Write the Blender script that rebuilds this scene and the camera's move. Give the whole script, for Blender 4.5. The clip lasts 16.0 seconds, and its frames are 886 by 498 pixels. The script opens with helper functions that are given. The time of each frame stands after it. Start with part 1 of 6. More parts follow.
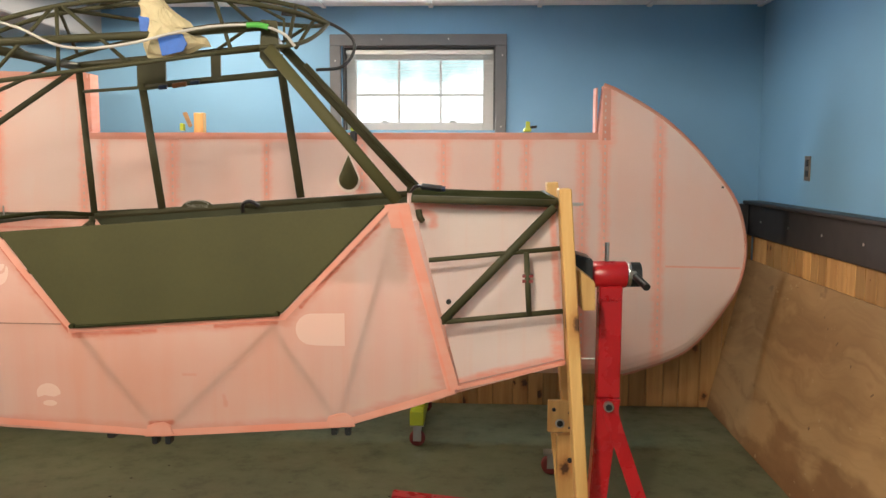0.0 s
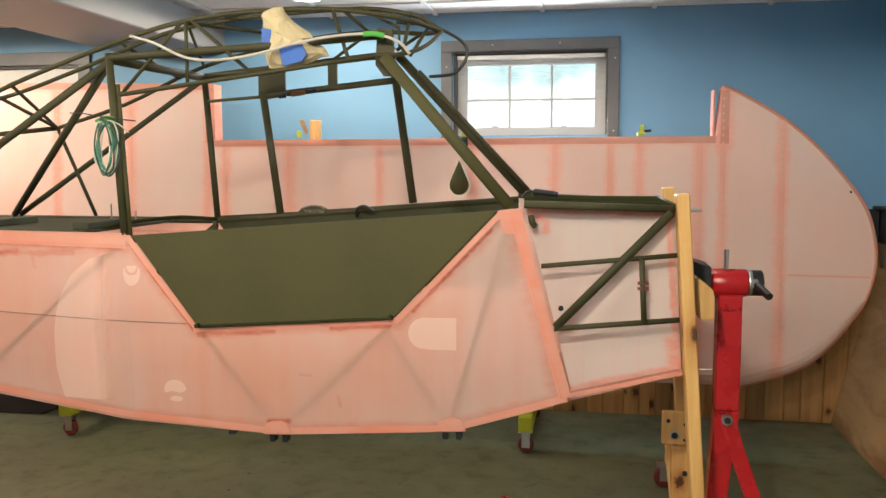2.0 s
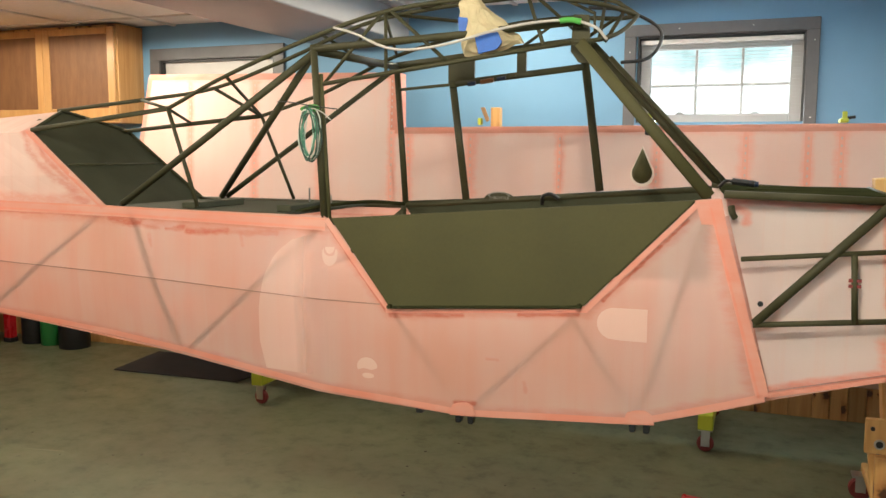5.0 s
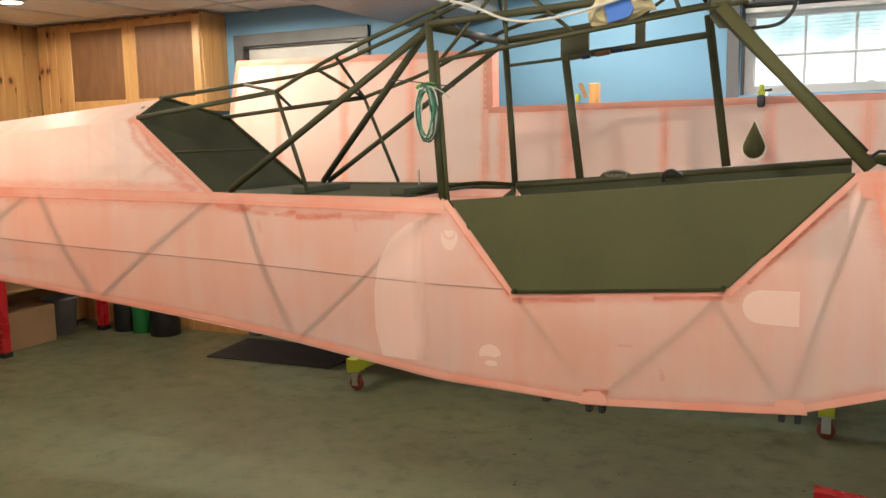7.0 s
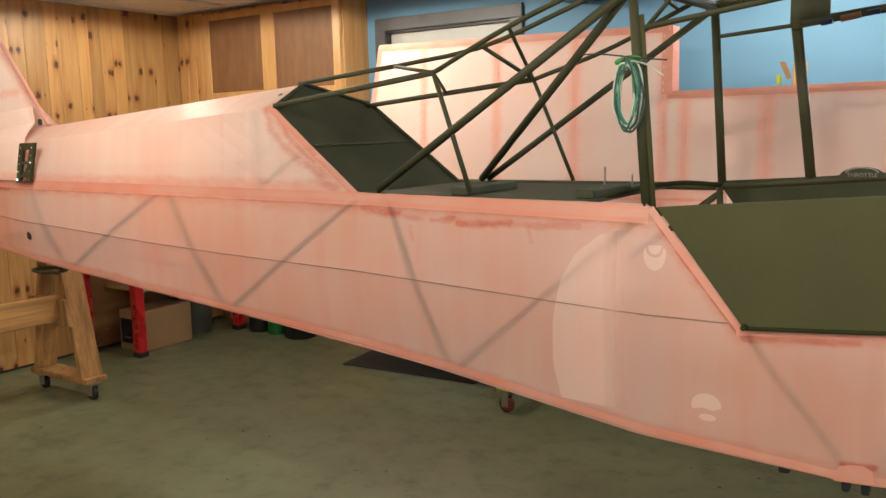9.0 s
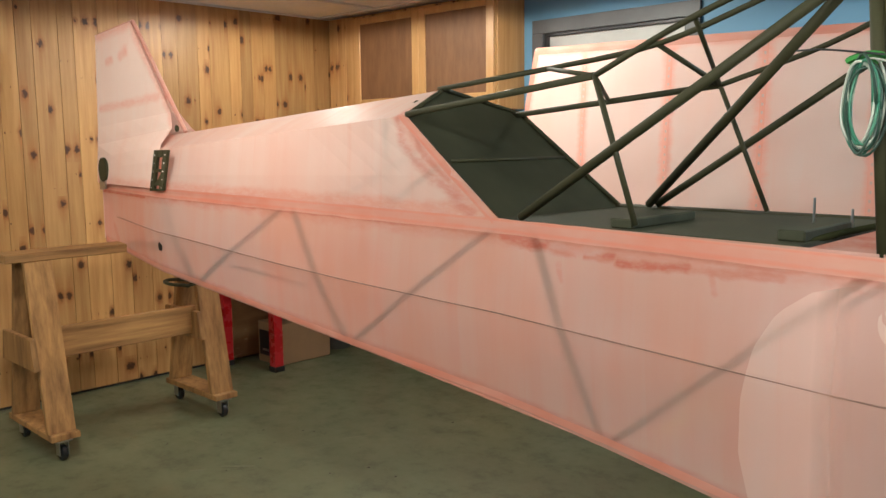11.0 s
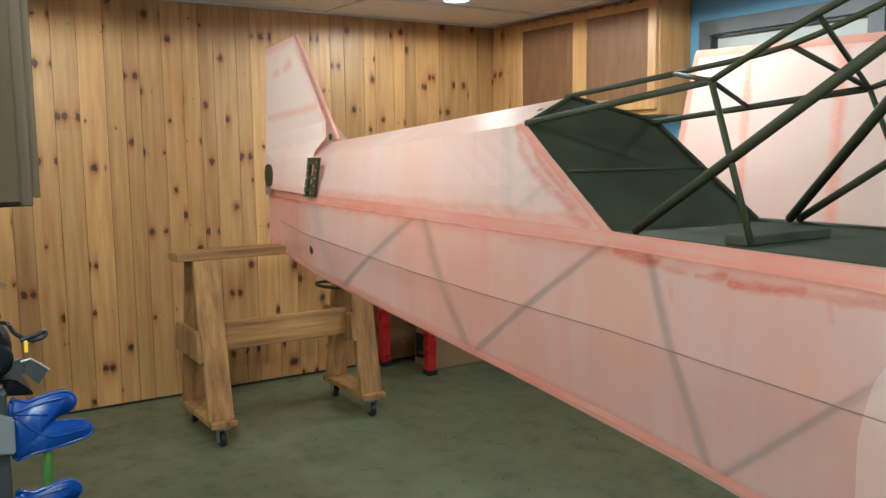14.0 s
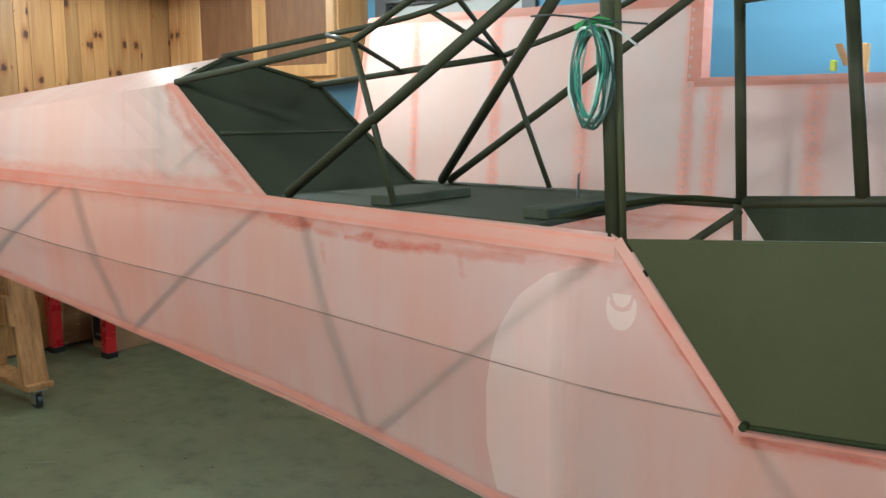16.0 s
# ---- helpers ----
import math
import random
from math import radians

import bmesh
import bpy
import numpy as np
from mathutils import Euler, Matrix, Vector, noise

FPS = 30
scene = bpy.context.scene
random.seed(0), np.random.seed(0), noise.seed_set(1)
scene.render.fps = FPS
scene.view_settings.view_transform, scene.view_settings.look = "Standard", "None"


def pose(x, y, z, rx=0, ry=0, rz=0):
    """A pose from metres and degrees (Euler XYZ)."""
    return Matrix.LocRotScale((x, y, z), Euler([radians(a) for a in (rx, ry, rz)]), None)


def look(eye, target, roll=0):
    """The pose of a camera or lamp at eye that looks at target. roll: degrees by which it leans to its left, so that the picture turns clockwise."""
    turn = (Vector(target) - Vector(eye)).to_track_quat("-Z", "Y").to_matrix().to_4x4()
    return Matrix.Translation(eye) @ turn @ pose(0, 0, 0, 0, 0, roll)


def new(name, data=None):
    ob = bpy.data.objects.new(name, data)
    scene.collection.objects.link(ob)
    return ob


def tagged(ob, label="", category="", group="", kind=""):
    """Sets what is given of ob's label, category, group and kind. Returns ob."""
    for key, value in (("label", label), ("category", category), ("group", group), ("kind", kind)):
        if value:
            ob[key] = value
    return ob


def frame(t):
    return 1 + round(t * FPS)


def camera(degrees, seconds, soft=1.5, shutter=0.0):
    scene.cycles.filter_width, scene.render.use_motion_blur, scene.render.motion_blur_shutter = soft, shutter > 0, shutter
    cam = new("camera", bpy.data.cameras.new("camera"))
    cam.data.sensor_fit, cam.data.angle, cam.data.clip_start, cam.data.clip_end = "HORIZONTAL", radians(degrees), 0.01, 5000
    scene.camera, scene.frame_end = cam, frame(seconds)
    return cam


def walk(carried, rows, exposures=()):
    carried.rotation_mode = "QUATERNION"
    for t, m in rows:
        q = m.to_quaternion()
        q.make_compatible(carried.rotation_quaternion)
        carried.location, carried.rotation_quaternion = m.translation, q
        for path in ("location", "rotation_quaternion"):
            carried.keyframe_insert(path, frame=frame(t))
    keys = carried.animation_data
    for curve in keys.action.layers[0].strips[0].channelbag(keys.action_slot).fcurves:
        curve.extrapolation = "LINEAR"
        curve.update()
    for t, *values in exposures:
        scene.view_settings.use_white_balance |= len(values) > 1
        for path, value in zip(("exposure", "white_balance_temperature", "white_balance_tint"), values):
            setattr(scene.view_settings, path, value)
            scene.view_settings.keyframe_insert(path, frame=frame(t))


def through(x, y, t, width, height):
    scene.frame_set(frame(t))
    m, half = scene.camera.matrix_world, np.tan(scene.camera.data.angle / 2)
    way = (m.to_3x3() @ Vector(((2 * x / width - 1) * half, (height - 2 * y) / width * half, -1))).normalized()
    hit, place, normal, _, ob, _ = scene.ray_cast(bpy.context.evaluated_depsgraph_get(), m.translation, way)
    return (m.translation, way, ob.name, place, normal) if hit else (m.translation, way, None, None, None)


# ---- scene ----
from mathutils import geometry
cam = camera(55.6, 16.0)
PATH = [
    (0, (0.165, 0.379, 1.426), (0.078, 2.366, 1.217), 0.2),
    (0.5, (0.162, 0.38, 1.427), (0.019, 2.364, 1.215), 0.0),
    (1, (0.16, 0.382, 1.427), (-0.049, 2.36, 1.221), 0.1),
    (1.5, (0.155, 0.383, 1.428), (-0.124, 2.354, 1.234), -0.0),
    (2, (0.149, 0.38, 1.428), (-0.19, 2.341, 1.23), -0.1),
    (2.5, (0.148, 0.373, 1.427), (-0.245, 2.322, 1.208), -0.1),
    (3, (0.142, 0.362, 1.426), (-0.314, 2.298, 1.209), -0.2),
    (3.5, (0.131, 0.357, 1.429), (-0.397, 2.274, 1.214), -0.2),
    (4, (0.117, 0.356, 1.429), (-0.478, 2.253, 1.21), -0.1),
    (4.5, (0.104, 0.357, 1.427), (-0.555, 2.232, 1.204), 0.1),
    (4.7, (0.093, 0.354, 1.428), (-0.589, 2.221, 1.204), 0.2),
    (6.8, (-0.135, 0.352, 1.424), (-0.943, 2.162, 1.161), -1.1),
    (7, (-0.156, 0.379, 1.415), (-0.991, 2.176, 1.148), -1.2),
    (7.5, (-0.226, 0.48, 1.414), (-1.158, 2.228, 1.14), -0.6),
    (8, (-0.319, 0.572, 1.41), (-1.312, 2.284, 1.126), -1.0),
    (8.5, (-0.466, 0.67, 1.416), (-1.476, 2.373, 1.132), -1.7),
    (9, (-0.544, 0.78, 1.412), (-1.641, 2.429, 1.133), -1.5),
    (9.2, (-0.566, 0.842, 1.424), (-1.731, 2.444, 1.147), -1.3),
    (11.3, (-0.807, 1.186, 1.43), (-2.244, 2.555, 1.181), -0.5),
    (11.5, (-0.808, 1.207, 1.431), (-2.294, 2.523, 1.185), -0.4),
    (12, (-0.773, 1.249, 1.436), (-2.379, 2.416, 1.195), 0.2),
    (12.5, (-0.737, 1.272, 1.438), (-2.426, 2.316, 1.203), 0.1),
    (13, (-0.718, 1.271, 1.442), (-2.45, 2.245, 1.215), -0.5),
    (13.5, (-0.703, 1.295, 1.442), (-2.43, 2.277, 1.215), -0.8),
    (14, (-0.693, 1.337, 1.437), (-2.359, 2.419, 1.201), -0.6),
    (14.5, (-0.683, 1.364, 1.437), (-2.265, 2.564, 1.199), -0.5),
    (15, (-0.671, 1.387, 1.429), (-2.16, 2.701, 1.191), -0.4),
    (15.5, (-0.642, 1.43, 1.43), (-1.989, 2.883, 1.155), -0.2),
    (16, (-0.638, 1.468, 1.416), (-1.834, 3.041, 1.106), -0.0),
]
EXPOSURES = [(0.0, 0.22, 6350, 6), (4.5, 0.2, 6250, 3), (7.0, 0.12, 6150, 2), (8.0, -0.05, 6050, 1), (9.0, -0.05, 6000, 1), (11.5, -0.12, 5350, -2), (13.0, -0.13, 4900, -8), (14.5, -0.05, 4750, -10), (16.0, -0.08, 4680, -10)]
walk(cam, [(t, look(eye, target, roll)) for t, eye, target, roll in PATH], EXPOSURES)

# ---- light ----
world = bpy.data.worlds.new("world")
scene.world = world
world.use_nodes = True
wn = world.node_tree.nodes
sky = wn.new("ShaderNodeTexSky")
sky.sky_type, sky.sun_disc = "NISHITA", False
sky.sun_elevation, sky.sun_rotation = radians(40), radians(20)
world.node_tree.links.new(sky.outputs[0], wn["Background"].inputs[0])
wn["Background"].inputs[1].default_value = 0.15

LAMP_POWER = 116.0
# First three are in view, the fourth inferred from floor shadows; others added for brightness.
LAMP_SPOTS = [(-4.78, 4.10, 0.26), (-3.47, 4.15, 0.50), (-1.29, 4.62, 0.28), (-3.6, 2.10, 0.66), (-1.5, 1.45, 0.62), (0.25, 3.3, 0.10), (-0.1, 0.9, 1.10), (-4.9, 1.2, 0.38), (-2.6, -0.8, 0.32), (-0.5, -1.0, 1.1)]
CEIL = 2.285


def ceiling_lamp(x, y, share):
    data = bpy.data.lights.new("lamp", "SPOT")
    data.spot_size, data.spot_blend = radians(178), 0.12
    data.shadow_soft_size, data.energy, data.color = 0.045, LAMP_POWER * share, (1.0, 0.83, 0.66)
    ob = new("lamp", data)
    ob.matrix_world = pose(x, y, CEIL - 0.055)
    return ob


for lx, ly, share in LAMP_SPOTS:
    ceiling_lamp(lx, ly, share)
data = bpy.data.lights.new("window_daylight", "AREA")
data.shape, data.size, data.size_y, data.energy, data.color = "RECTANGLE", 0.82, 0.42, 24.0, (0.85, 0.93, 1.0)
new("window_daylight", data).matrix_world = pose(-0.19, 5.2, 1.83, -80, 0, 0)


# ---- materials ----
class Mat:
    """A principled material with a few node helpers."""

    def __init__(self, name, rough=0.6, metal=0.0):
        self.m = bpy.data.materials.new(name)
        self.m.use_nodes = True
        self.t = self.m.node_tree
        self.n = self.t.nodes
        self.b = self.n["Principled BSDF"]
        self.b.inputs["Roughness"].default_value = rough
        self.b.inputs["Metallic"].default_value = metal
        self.co = None

    def link(self, a, b):
        self.t.links.new(a, b)

    def coord(self, scale=(1, 1, 1), local=False):
        tc = self.n.new("ShaderNodeTexCoord")
        mp = self.n.new("ShaderNodeMapping")
        mp.inputs["Scale"].default_value = scale
        if local:
            self.link(tc.outputs["Object"], mp.inputs[0])
        else:
            geo = self.n.new("ShaderNodeNewGeometry")
            self.link(geo.outputs["Position"], mp.inputs[0])
        return mp.outputs[0]

    def noise(self, co, scale, detail=4.0, rough=0.55):
        k = self.n.new("ShaderNodeTexNoise")
        k.inputs["Scale"].default_value, k.inputs["Detail"].default_value, k.inputs["Roughness"].default_value = scale, detail, rough
        self.link(co, k.inputs["Vector"])
        return k.outputs[0]

    def ramp(self, fac, stops):
        r = self.n.new("ShaderNodeValToRGB")
        el = r.color_ramp.elements
        while len(el) < len(stops):
            el.new(0.5)
        for e, (p, c) in zip(el, stops):
            e.position, e.color = p, (*c, 1) if len(c) == 3 else c
        self.link(fac, r.inputs[0])
        return r.outputs[0]

    def mix(self, fac, a, b, kind="MIX"):
        x = self.n.new("ShaderNodeMix")
        x.data_type, x.blend_type = "RGBA", kind
        for v, i in ((fac, 0), (a, 6), (b, 7)):
            if isinstance(v, (int, float)):
                x.inputs[i].default_value = v
            elif isinstance(v, tuple):
                x.inputs[i].default_value = (*v, 1)
            else:
                self.link(v, x.inputs[i])
        return x.outputs[2]

    def math(self, op, a, b=0.0):
        x = self.n.new("ShaderNodeMath")
        x.operation = op
        for v, i in ((a, 0), (b, 1)):
            if isinstance(v, (int, float)):
                x.inputs[i].default_value = v
            else:
                self.link(v, x.inputs[i])
        return x.outputs[0]

    def color(self, c):
        if isinstance(c, tuple):
            self.b.inputs["Base Color"].default_value = (*c, 1)
        else:
            self.link(c, self.b.inputs["Base Color"])
        return self

    def bump(self, h, strength=0.2, dist=0.01):
        k = self.n.new("ShaderNodeBump")
        k.inputs["Strength"].default_value, k.inputs["Distance"].default_value = strength, dist
        self.link(h, k.inputs["Height"])
        self.link(k.outputs[0], self.b.inputs["Normal"])
        return self

    def rough(self, v):
        self.link(v, self.b.inputs["Roughness"])
        return self


def simple(name, c, rough=0.5, metal=0.0, vary=0.12, scale=9.0, bump=0.08, fine=120.0):
    """Painted or moulded surface: slow mottling, fine grain and uneven gloss."""
    k = Mat(name, rough, metal)
    co = k.coord()
    n1 = k.noise(co, scale, 5)
    n2 = k.noise(co, fine, 2)
    dark = tuple(v * (1 - vary) for v in c)
    light = tuple(min(1, v * (1 + vary)) for v in c)
    base = k.ramp(n1, [(0.3, dark), (0.7, light)])
    k.color(k.mix(0.25, base, k.ramp(n2, [(0.3, dark), (0.7, light)])))
    k.rough(k.math("MULTIPLY_ADD", n1, 0.25))
    k.n[-1].inputs[2].default_value = max(0.02, rough - 0.12)
    k.bump(n2, bump, 0.002)
    return k.m


def brushed(k, paths, inner=0.35, ragged=0.5, scale=16.0):
    """A mask of brush strokes on a surface seen along y: 1 on each path of (x, z), thinning out unevenly over its half width."""
    flat = k.coord((1, 0, 1))
    wob = k.math("MULTIPLY", k.math("SUBTRACT", k.noise(k.coord((0.6, 0.6, 1.2)), scale, 5, 0.65), 0.5), ragged * 3.6)
    near = None

    def vec(op, a, b=None, scale_by=None, out=0):
        v = k.n.new("ShaderNodeVectorMath")
        v.operation = op
        for q, i in ((a, 0), (b, 1)):
            if isinstance(q, Vector):
                v.inputs[i].default_value = q
            elif q is not None:
                k.link(q, v.inputs[i])
        if scale_by is not None:
            k.link(scale_by, v.inputs["Scale"])
        return v.outputs[out]

    for pts, half in paths:
        for (xa, za), (xb, zb) in zip(pts, pts[1:]):
            a, run = Vector((xa, 0, za)), Vector((xb - xa, 0, zb - za))
            from_a = vec("SUBTRACT", flat, a)
            share = k.math("MULTIPLY", vec("DOT_PRODUCT", from_a, run / run.length_squared, out=1), 1.0)
            share.node.use_clamp = True
            gap = vec("LENGTH", vec("SUBTRACT", from_a, vec("SCALE", run, scale_by=share)), out=1)
            gap = k.math("DIVIDE", gap, half)
            near = gap if near is None else k.math("MINIMUM", near, gap)
    rng = k.n.new("ShaderNodeMapRange")
    rng.interpolation_type = "SMOOTHSTEP"
    rng.inputs[1].default_value, rng.inputs[2].default_value = 1.0, inner
    k.link(k.math("ADD", near, wob), rng.inputs[0])
    thin = k.ramp(k.noise(k.coord((0.8, 0.8, 2.4)), scale * 1.7, 4, 0.65), [(0.30, (0.5, 0.5, 0.5)), (0.58, (1, 1, 1))])
    return k.math("MULTIPLY", rng.outputs[0], thin)


def fabric_mat(name, pale, deep, amount, streak=(14, 1.5, 1.2), clear=0.0, trans=0.42, lo=0.42, hi=0.75, gloss=0.0, drips=0.22, strokes=(), blotch=1.9):
    """Stretched cloth with brushed pink dope: wide soft blotches, faint upright brush streaks, a few thin drips, and strokes
    of (colour, strength, paths, inner, ragged); light passes through it."""
    k = Mat(name, 0.55)
    co = k.coord()
    n1 = k.noise(k.coord(streak), 1.0, 4, 0.5)
    n2 = k.noise(co, blotch, 3, 0.45)
    runs = k.noise(k.coord((streak[0] * 3.2, streak[1] * 3.2, streak[2] * 0.7)), 1.0, 2, 0.5)
    weave = k.noise(co, 700.0, 1)
    tone = k.math("ADD", k.math("MULTIPLY", n1, 0.28), k.math("MULTIPLY", n2, 0.72))
    fac = k.math("MULTIPLY", k.ramp(tone, [(lo, (0, 0, 0)), (hi, (1, 1, 1))]), amount)
    base = k.mix(fac, pale, deep)
    base = k.mix(k.ramp(runs, [(0.60, (0, 0, 0)), (0.76, (drips,) * 3)]), base, deep)
    for colour, strength, paths, inner, ragged in strokes:
        base = k.mix(k.math("MULTIPLY", brushed(k, paths, inner, ragged, 16.0 if max(h for p, h in paths) > 0.035 else 22.0), strength), base, colour)
    k.color(base)
    k.rough(k.ramp(n1, [(0.3, (0.45 - gloss,) * 3), (0.7, (0.62 - gloss,) * 3)]))
    k.bump(weave, 0.12, 0.001)
    out = k.n["Material Output"]
    tr = k.n.new("ShaderNodeBsdfTranslucent")
    k.link(base, tr.inputs[0])
    mx = k.n.new("ShaderNodeMixShader")
    mx.inputs[0].default_value = trans
    k.link(k.b.outputs[0], mx.inputs[1])
    k.link(tr.outputs[0], mx.inputs[2])
    last = mx
    if clear > 0:
        tp = k.n.new("ShaderNodeBsdfTransparent")
        tp.inputs[0].default_value = (1.0, 0.88, 0.85, 1)
        m2 = k.n.new("ShaderNodeMixShader")
        m2.inputs[0].default_value = clear
        k.link(mx.outputs[0], m2.inputs[1])
        k.link(tp.outputs[0], m2.inputs[2])
        last = m2
    k.link(last.outputs[0], out.inputs[0])
    return k.m


def wood_mat(name, light, dark, knots=True, grain_axis=2, knot_scale=5.0, rough=0.45, tint=0.35, freq=26.0, run=1.6):
    """Pine or ply: grain stretched along one axis, tone per piece, dark knots with rings."""
    k = Mat(name, rough)
    info = k.n.new("ShaderNodeObjectInfo")
    tc = k.n.new("ShaderNodeTexCoord")
    off = k.n.new("ShaderNodeVectorMath")
    off.operation = "ADD"
    sc = k.n.new("ShaderNodeVectorMath")
    sc.operation = "SCALE"
    comb = k.n.new("ShaderNodeCombineXYZ")
    for i in range(3):
        k.link(info.outputs["Random"], comb.inputs[i])
    k.link(comb.outputs[0], sc.inputs[0])
    sc.inputs["Scale"].default_value = 37.0
    k.link(tc.outputs["Object"], off.inputs[0])
    k.link(sc.outputs[0], off.inputs[1])
    s = [freq, freq, freq]
    s[grain_axis] = run
    mp = k.n.new("ShaderNodeMapping")
    mp.inputs["Scale"].default_value = s
    k.link(off.outputs[0], mp.inputs[0])
    g = k.noise(mp.outputs[0], 1.0, 6, 0.65)
    base = k.ramp(g, [(0.28, dark), (0.5, tuple((a + b) / 2 for a, b in zip(light, dark))), (0.72, light)])
    tone = k.ramp(info.outputs["Random"], [(0.0, (1 - tint,) * 3), (1.0, (1.0, 1.0, 1.0))])
    base = k.mix(1.0, base, tone, "MULTIPLY")
    if knots:
        sep = k.n.new("ShaderNodeSeparateXYZ")
        k.link(off.outputs[0], sep.inputs[0])
        others = [i for i in range(3) if i != grain_axis]
        across = k.math("ADD", sep.outputs[others[0]], sep.outputs[others[1]])

        def cells(w, scale):
            v = k.n.new("ShaderNodeTexVoronoi")
            v.voronoi_dimensions = "1D"
            v.inputs["Scale"].default_value = scale
            k.link(w, v.inputs["W"])
            c = k.n.new("ShaderNodeSeparateColor")
            k.link(v.outputs["Color"], c.inputs[0])
            return k.math("DIVIDE", v.outputs["Distance"], scale), c.outputs

        # whorls: rows of knots at uneven heights, a few knots to a row
        along, row = cells(sep.outputs[grain_axis], 2.6)
        side, one = cells(k.math("ADD", across, k.math("MULTIPLY", row[0], 13.0)), knot_scale * 3.2)
        tall = k.math("MULTIPLY", along, 0.28)
        along = k.math("MULTIPLY", along, 0.75)
        dist = k.math("SQRT", k.math("ADD", k.math("MULTIPLY", along, along), k.math("MULTIPLY", side, side)))
        flame = k.math("SQRT", k.math("ADD", k.math("MULTIPLY", tall, tall), k.math("MULTIPLY", side, side)))
        wob = k.noise(off.outputs[0], 62.0, 4)
        dist = k.math("ADD", dist, k.math("MULTIPLY", k.math("SUBTRACT", wob, 0.5), 0.030))
        size = k.math("MULTIPLY", k.math("MAXIMUM", k.math("SUBTRACT", one[1], 0.50), 0.0), k.math("ADD", k.math("MULTIPLY", row[1], 0.065), 0.030))
        size = k.math("ADD", k.math("MINIMUM", size, 0.0155), 0.0004)
        flame = k.math("ADD", flame, k.math("MULTIPLY", k.math("SUBTRACT", g, 0.5), 0.03))
        flame = k.math("MULTIPLY", k.math("DIVIDE", flame, size), 0.2)
        base = k.mix(k.ramp(flame, [(0.12, (0.5, 0.5, 0.5)), (0.48, (0, 0, 0))]), base, (dark[0] * 0.75, dark[1] * 0.6, dark[2] * 0.5))
        dist = k.math("MULTIPLY", k.math("DIVIDE", dist, size), 0.2)
        halo = k.ramp(dist, [(0.20, (0.65, 0.65, 0.65)), (0.48, (0, 0, 0))])
        core = k.ramp(dist, [(0.14, (0.92, 0.92, 0.92)), (0.25, (0, 0, 0))])
        base = k.mix(halo, base, (dark[0] * 0.62, dark[1] * 0.45, dark[2] * 0.35))
        base = k.mix(core, base, (0.040, 0.013, 0.005))
    k.color(base)
    k.bump(g, 0.15, 0.002)
    return k.m


PINK, REDDISH = (0.82, 0.34, 0.25), (0.70, 0.19, 0.12)
SIDE_STROKES = (
    (PINK, 0.62, (([(-5.12, 1.212), (-3.0, 1.203), (-1.26, 1.184)], 0.050), ([(-5.12, 0.935), (-2.86, 0.785), (-1.87, 0.705), (-1.30, 0.645), (-0.775, 0.622), (-0.237, 0.660), (0.10, 0.765)], 0.036),
                  ([(-1.25, 1.205), (-1.03, 0.925), (-0.398, 0.972), (-0.09, 1.285)], 0.036), ([(-0.06, 1.30), (0.09, 0.77)], 0.062)), 0.25, 0.30),
    (PINK, 0.45, (([(-2.02, 1.12), (-2.01, 1.085)], 0.014), ([(-0.58, 0.735), (-0.575, 0.71)], 0.010), ([(-0.70, 0.80), (-0.665, 0.80)], 0.008), ([(-1.60, 1.14), (-1.59, 1.11)], 0.012), ([(-4.95, 1.02), (-4.90, 0.96)], 0.03)), 0.2, 0.5),
    (REDDISH, 0.55, (([(-5.12, 1.199), (-3.0, 1.192), (-1.27, 1.172)], 0.008), ([(-2.45, 1.183), (-2.22, 1.180)], 0.012), ([(-1.66, 1.150), (-1.45, 1.156)], 0.014), ([(-2.08, 1.163), (-1.97, 1.150)], 0.012)), 0.0, 0.75),
    (REDDISH, 1.0, (([(-2.22, 1.184), (-2.15, 1.172), (-2.07, 1.170)], 0.024), ([(-1.94, 1.150), (-1.86, 1.158)], 0.015), ([(-1.84, 1.146), (-1.72, 1.150), (-1.66, 1.158)], 0.017), ([(-5.12, 1.190), (-4.45, 1.190)], 0.009), ([(-1.02, 0.914), (-0.78, 0.930)], 0.013), ([(-0.60, 0.945), (-0.42, 0.958)], 0.010), ([(-1.245, 1.19), (-1.04, 0.925)], 0.006), ([(-0.80, 0.650), (-0.74, 0.652)], 0.014), ([(-0.35, 1.005), (-0.12, 1.245)], 0.008), ([(-0.045, 1.27), (0.05, 0.92)], 0.010)), 0.1, 0.55),
)
DECK_STROKES = (
    (PINK, 0.60, (([(-5.12, 1.245), (-3.4, 1.238), (-2.25, 1.235)], 0.042), ([(-2.275, 1.225), (-2.625, 1.505)], 0.050)), 0.3, 0.30),
    (REDDISH, 0.55, (([(-2.632, 1.498), (-2.62, 1.435), (-2.565, 1.379), (-2.447, 1.308), (-2.34, 1.234)], 0.030), ([(-2.571, 1.464), (-2.527, 1.393), (-2.424, 1.322)], 0.022)), 0.0, 0.45),
)
FIN_STROKES = (
    (PINK, 0.55, (([(-5.14, 1.975), (-4.755, 2.005), (-4.385, 1.565), (-4.30, 1.49)], 0.045), ([(-5.12, 1.245), (-4.3, 1.245)], 0.045), ([(-5.10, 1.615), (-4.75, 1.632), (-4.50, 1.650)], 0.034)), 0.0, 0.25),
    (PINK, 0.60, (([(-5.02, 1.842), (-4.965, 1.850)], 0.032), ([(-4.870, 1.865), (-4.815, 1.880)], 0.044)), 0.1, 0.3),
)
RIBS = [-3.20, -2.743, -2.304, -1.86, -1.758, -1.399, -0.916, -0.43, -0.019, 0.254, 0.394, 0.676, 0.784, 1.055]
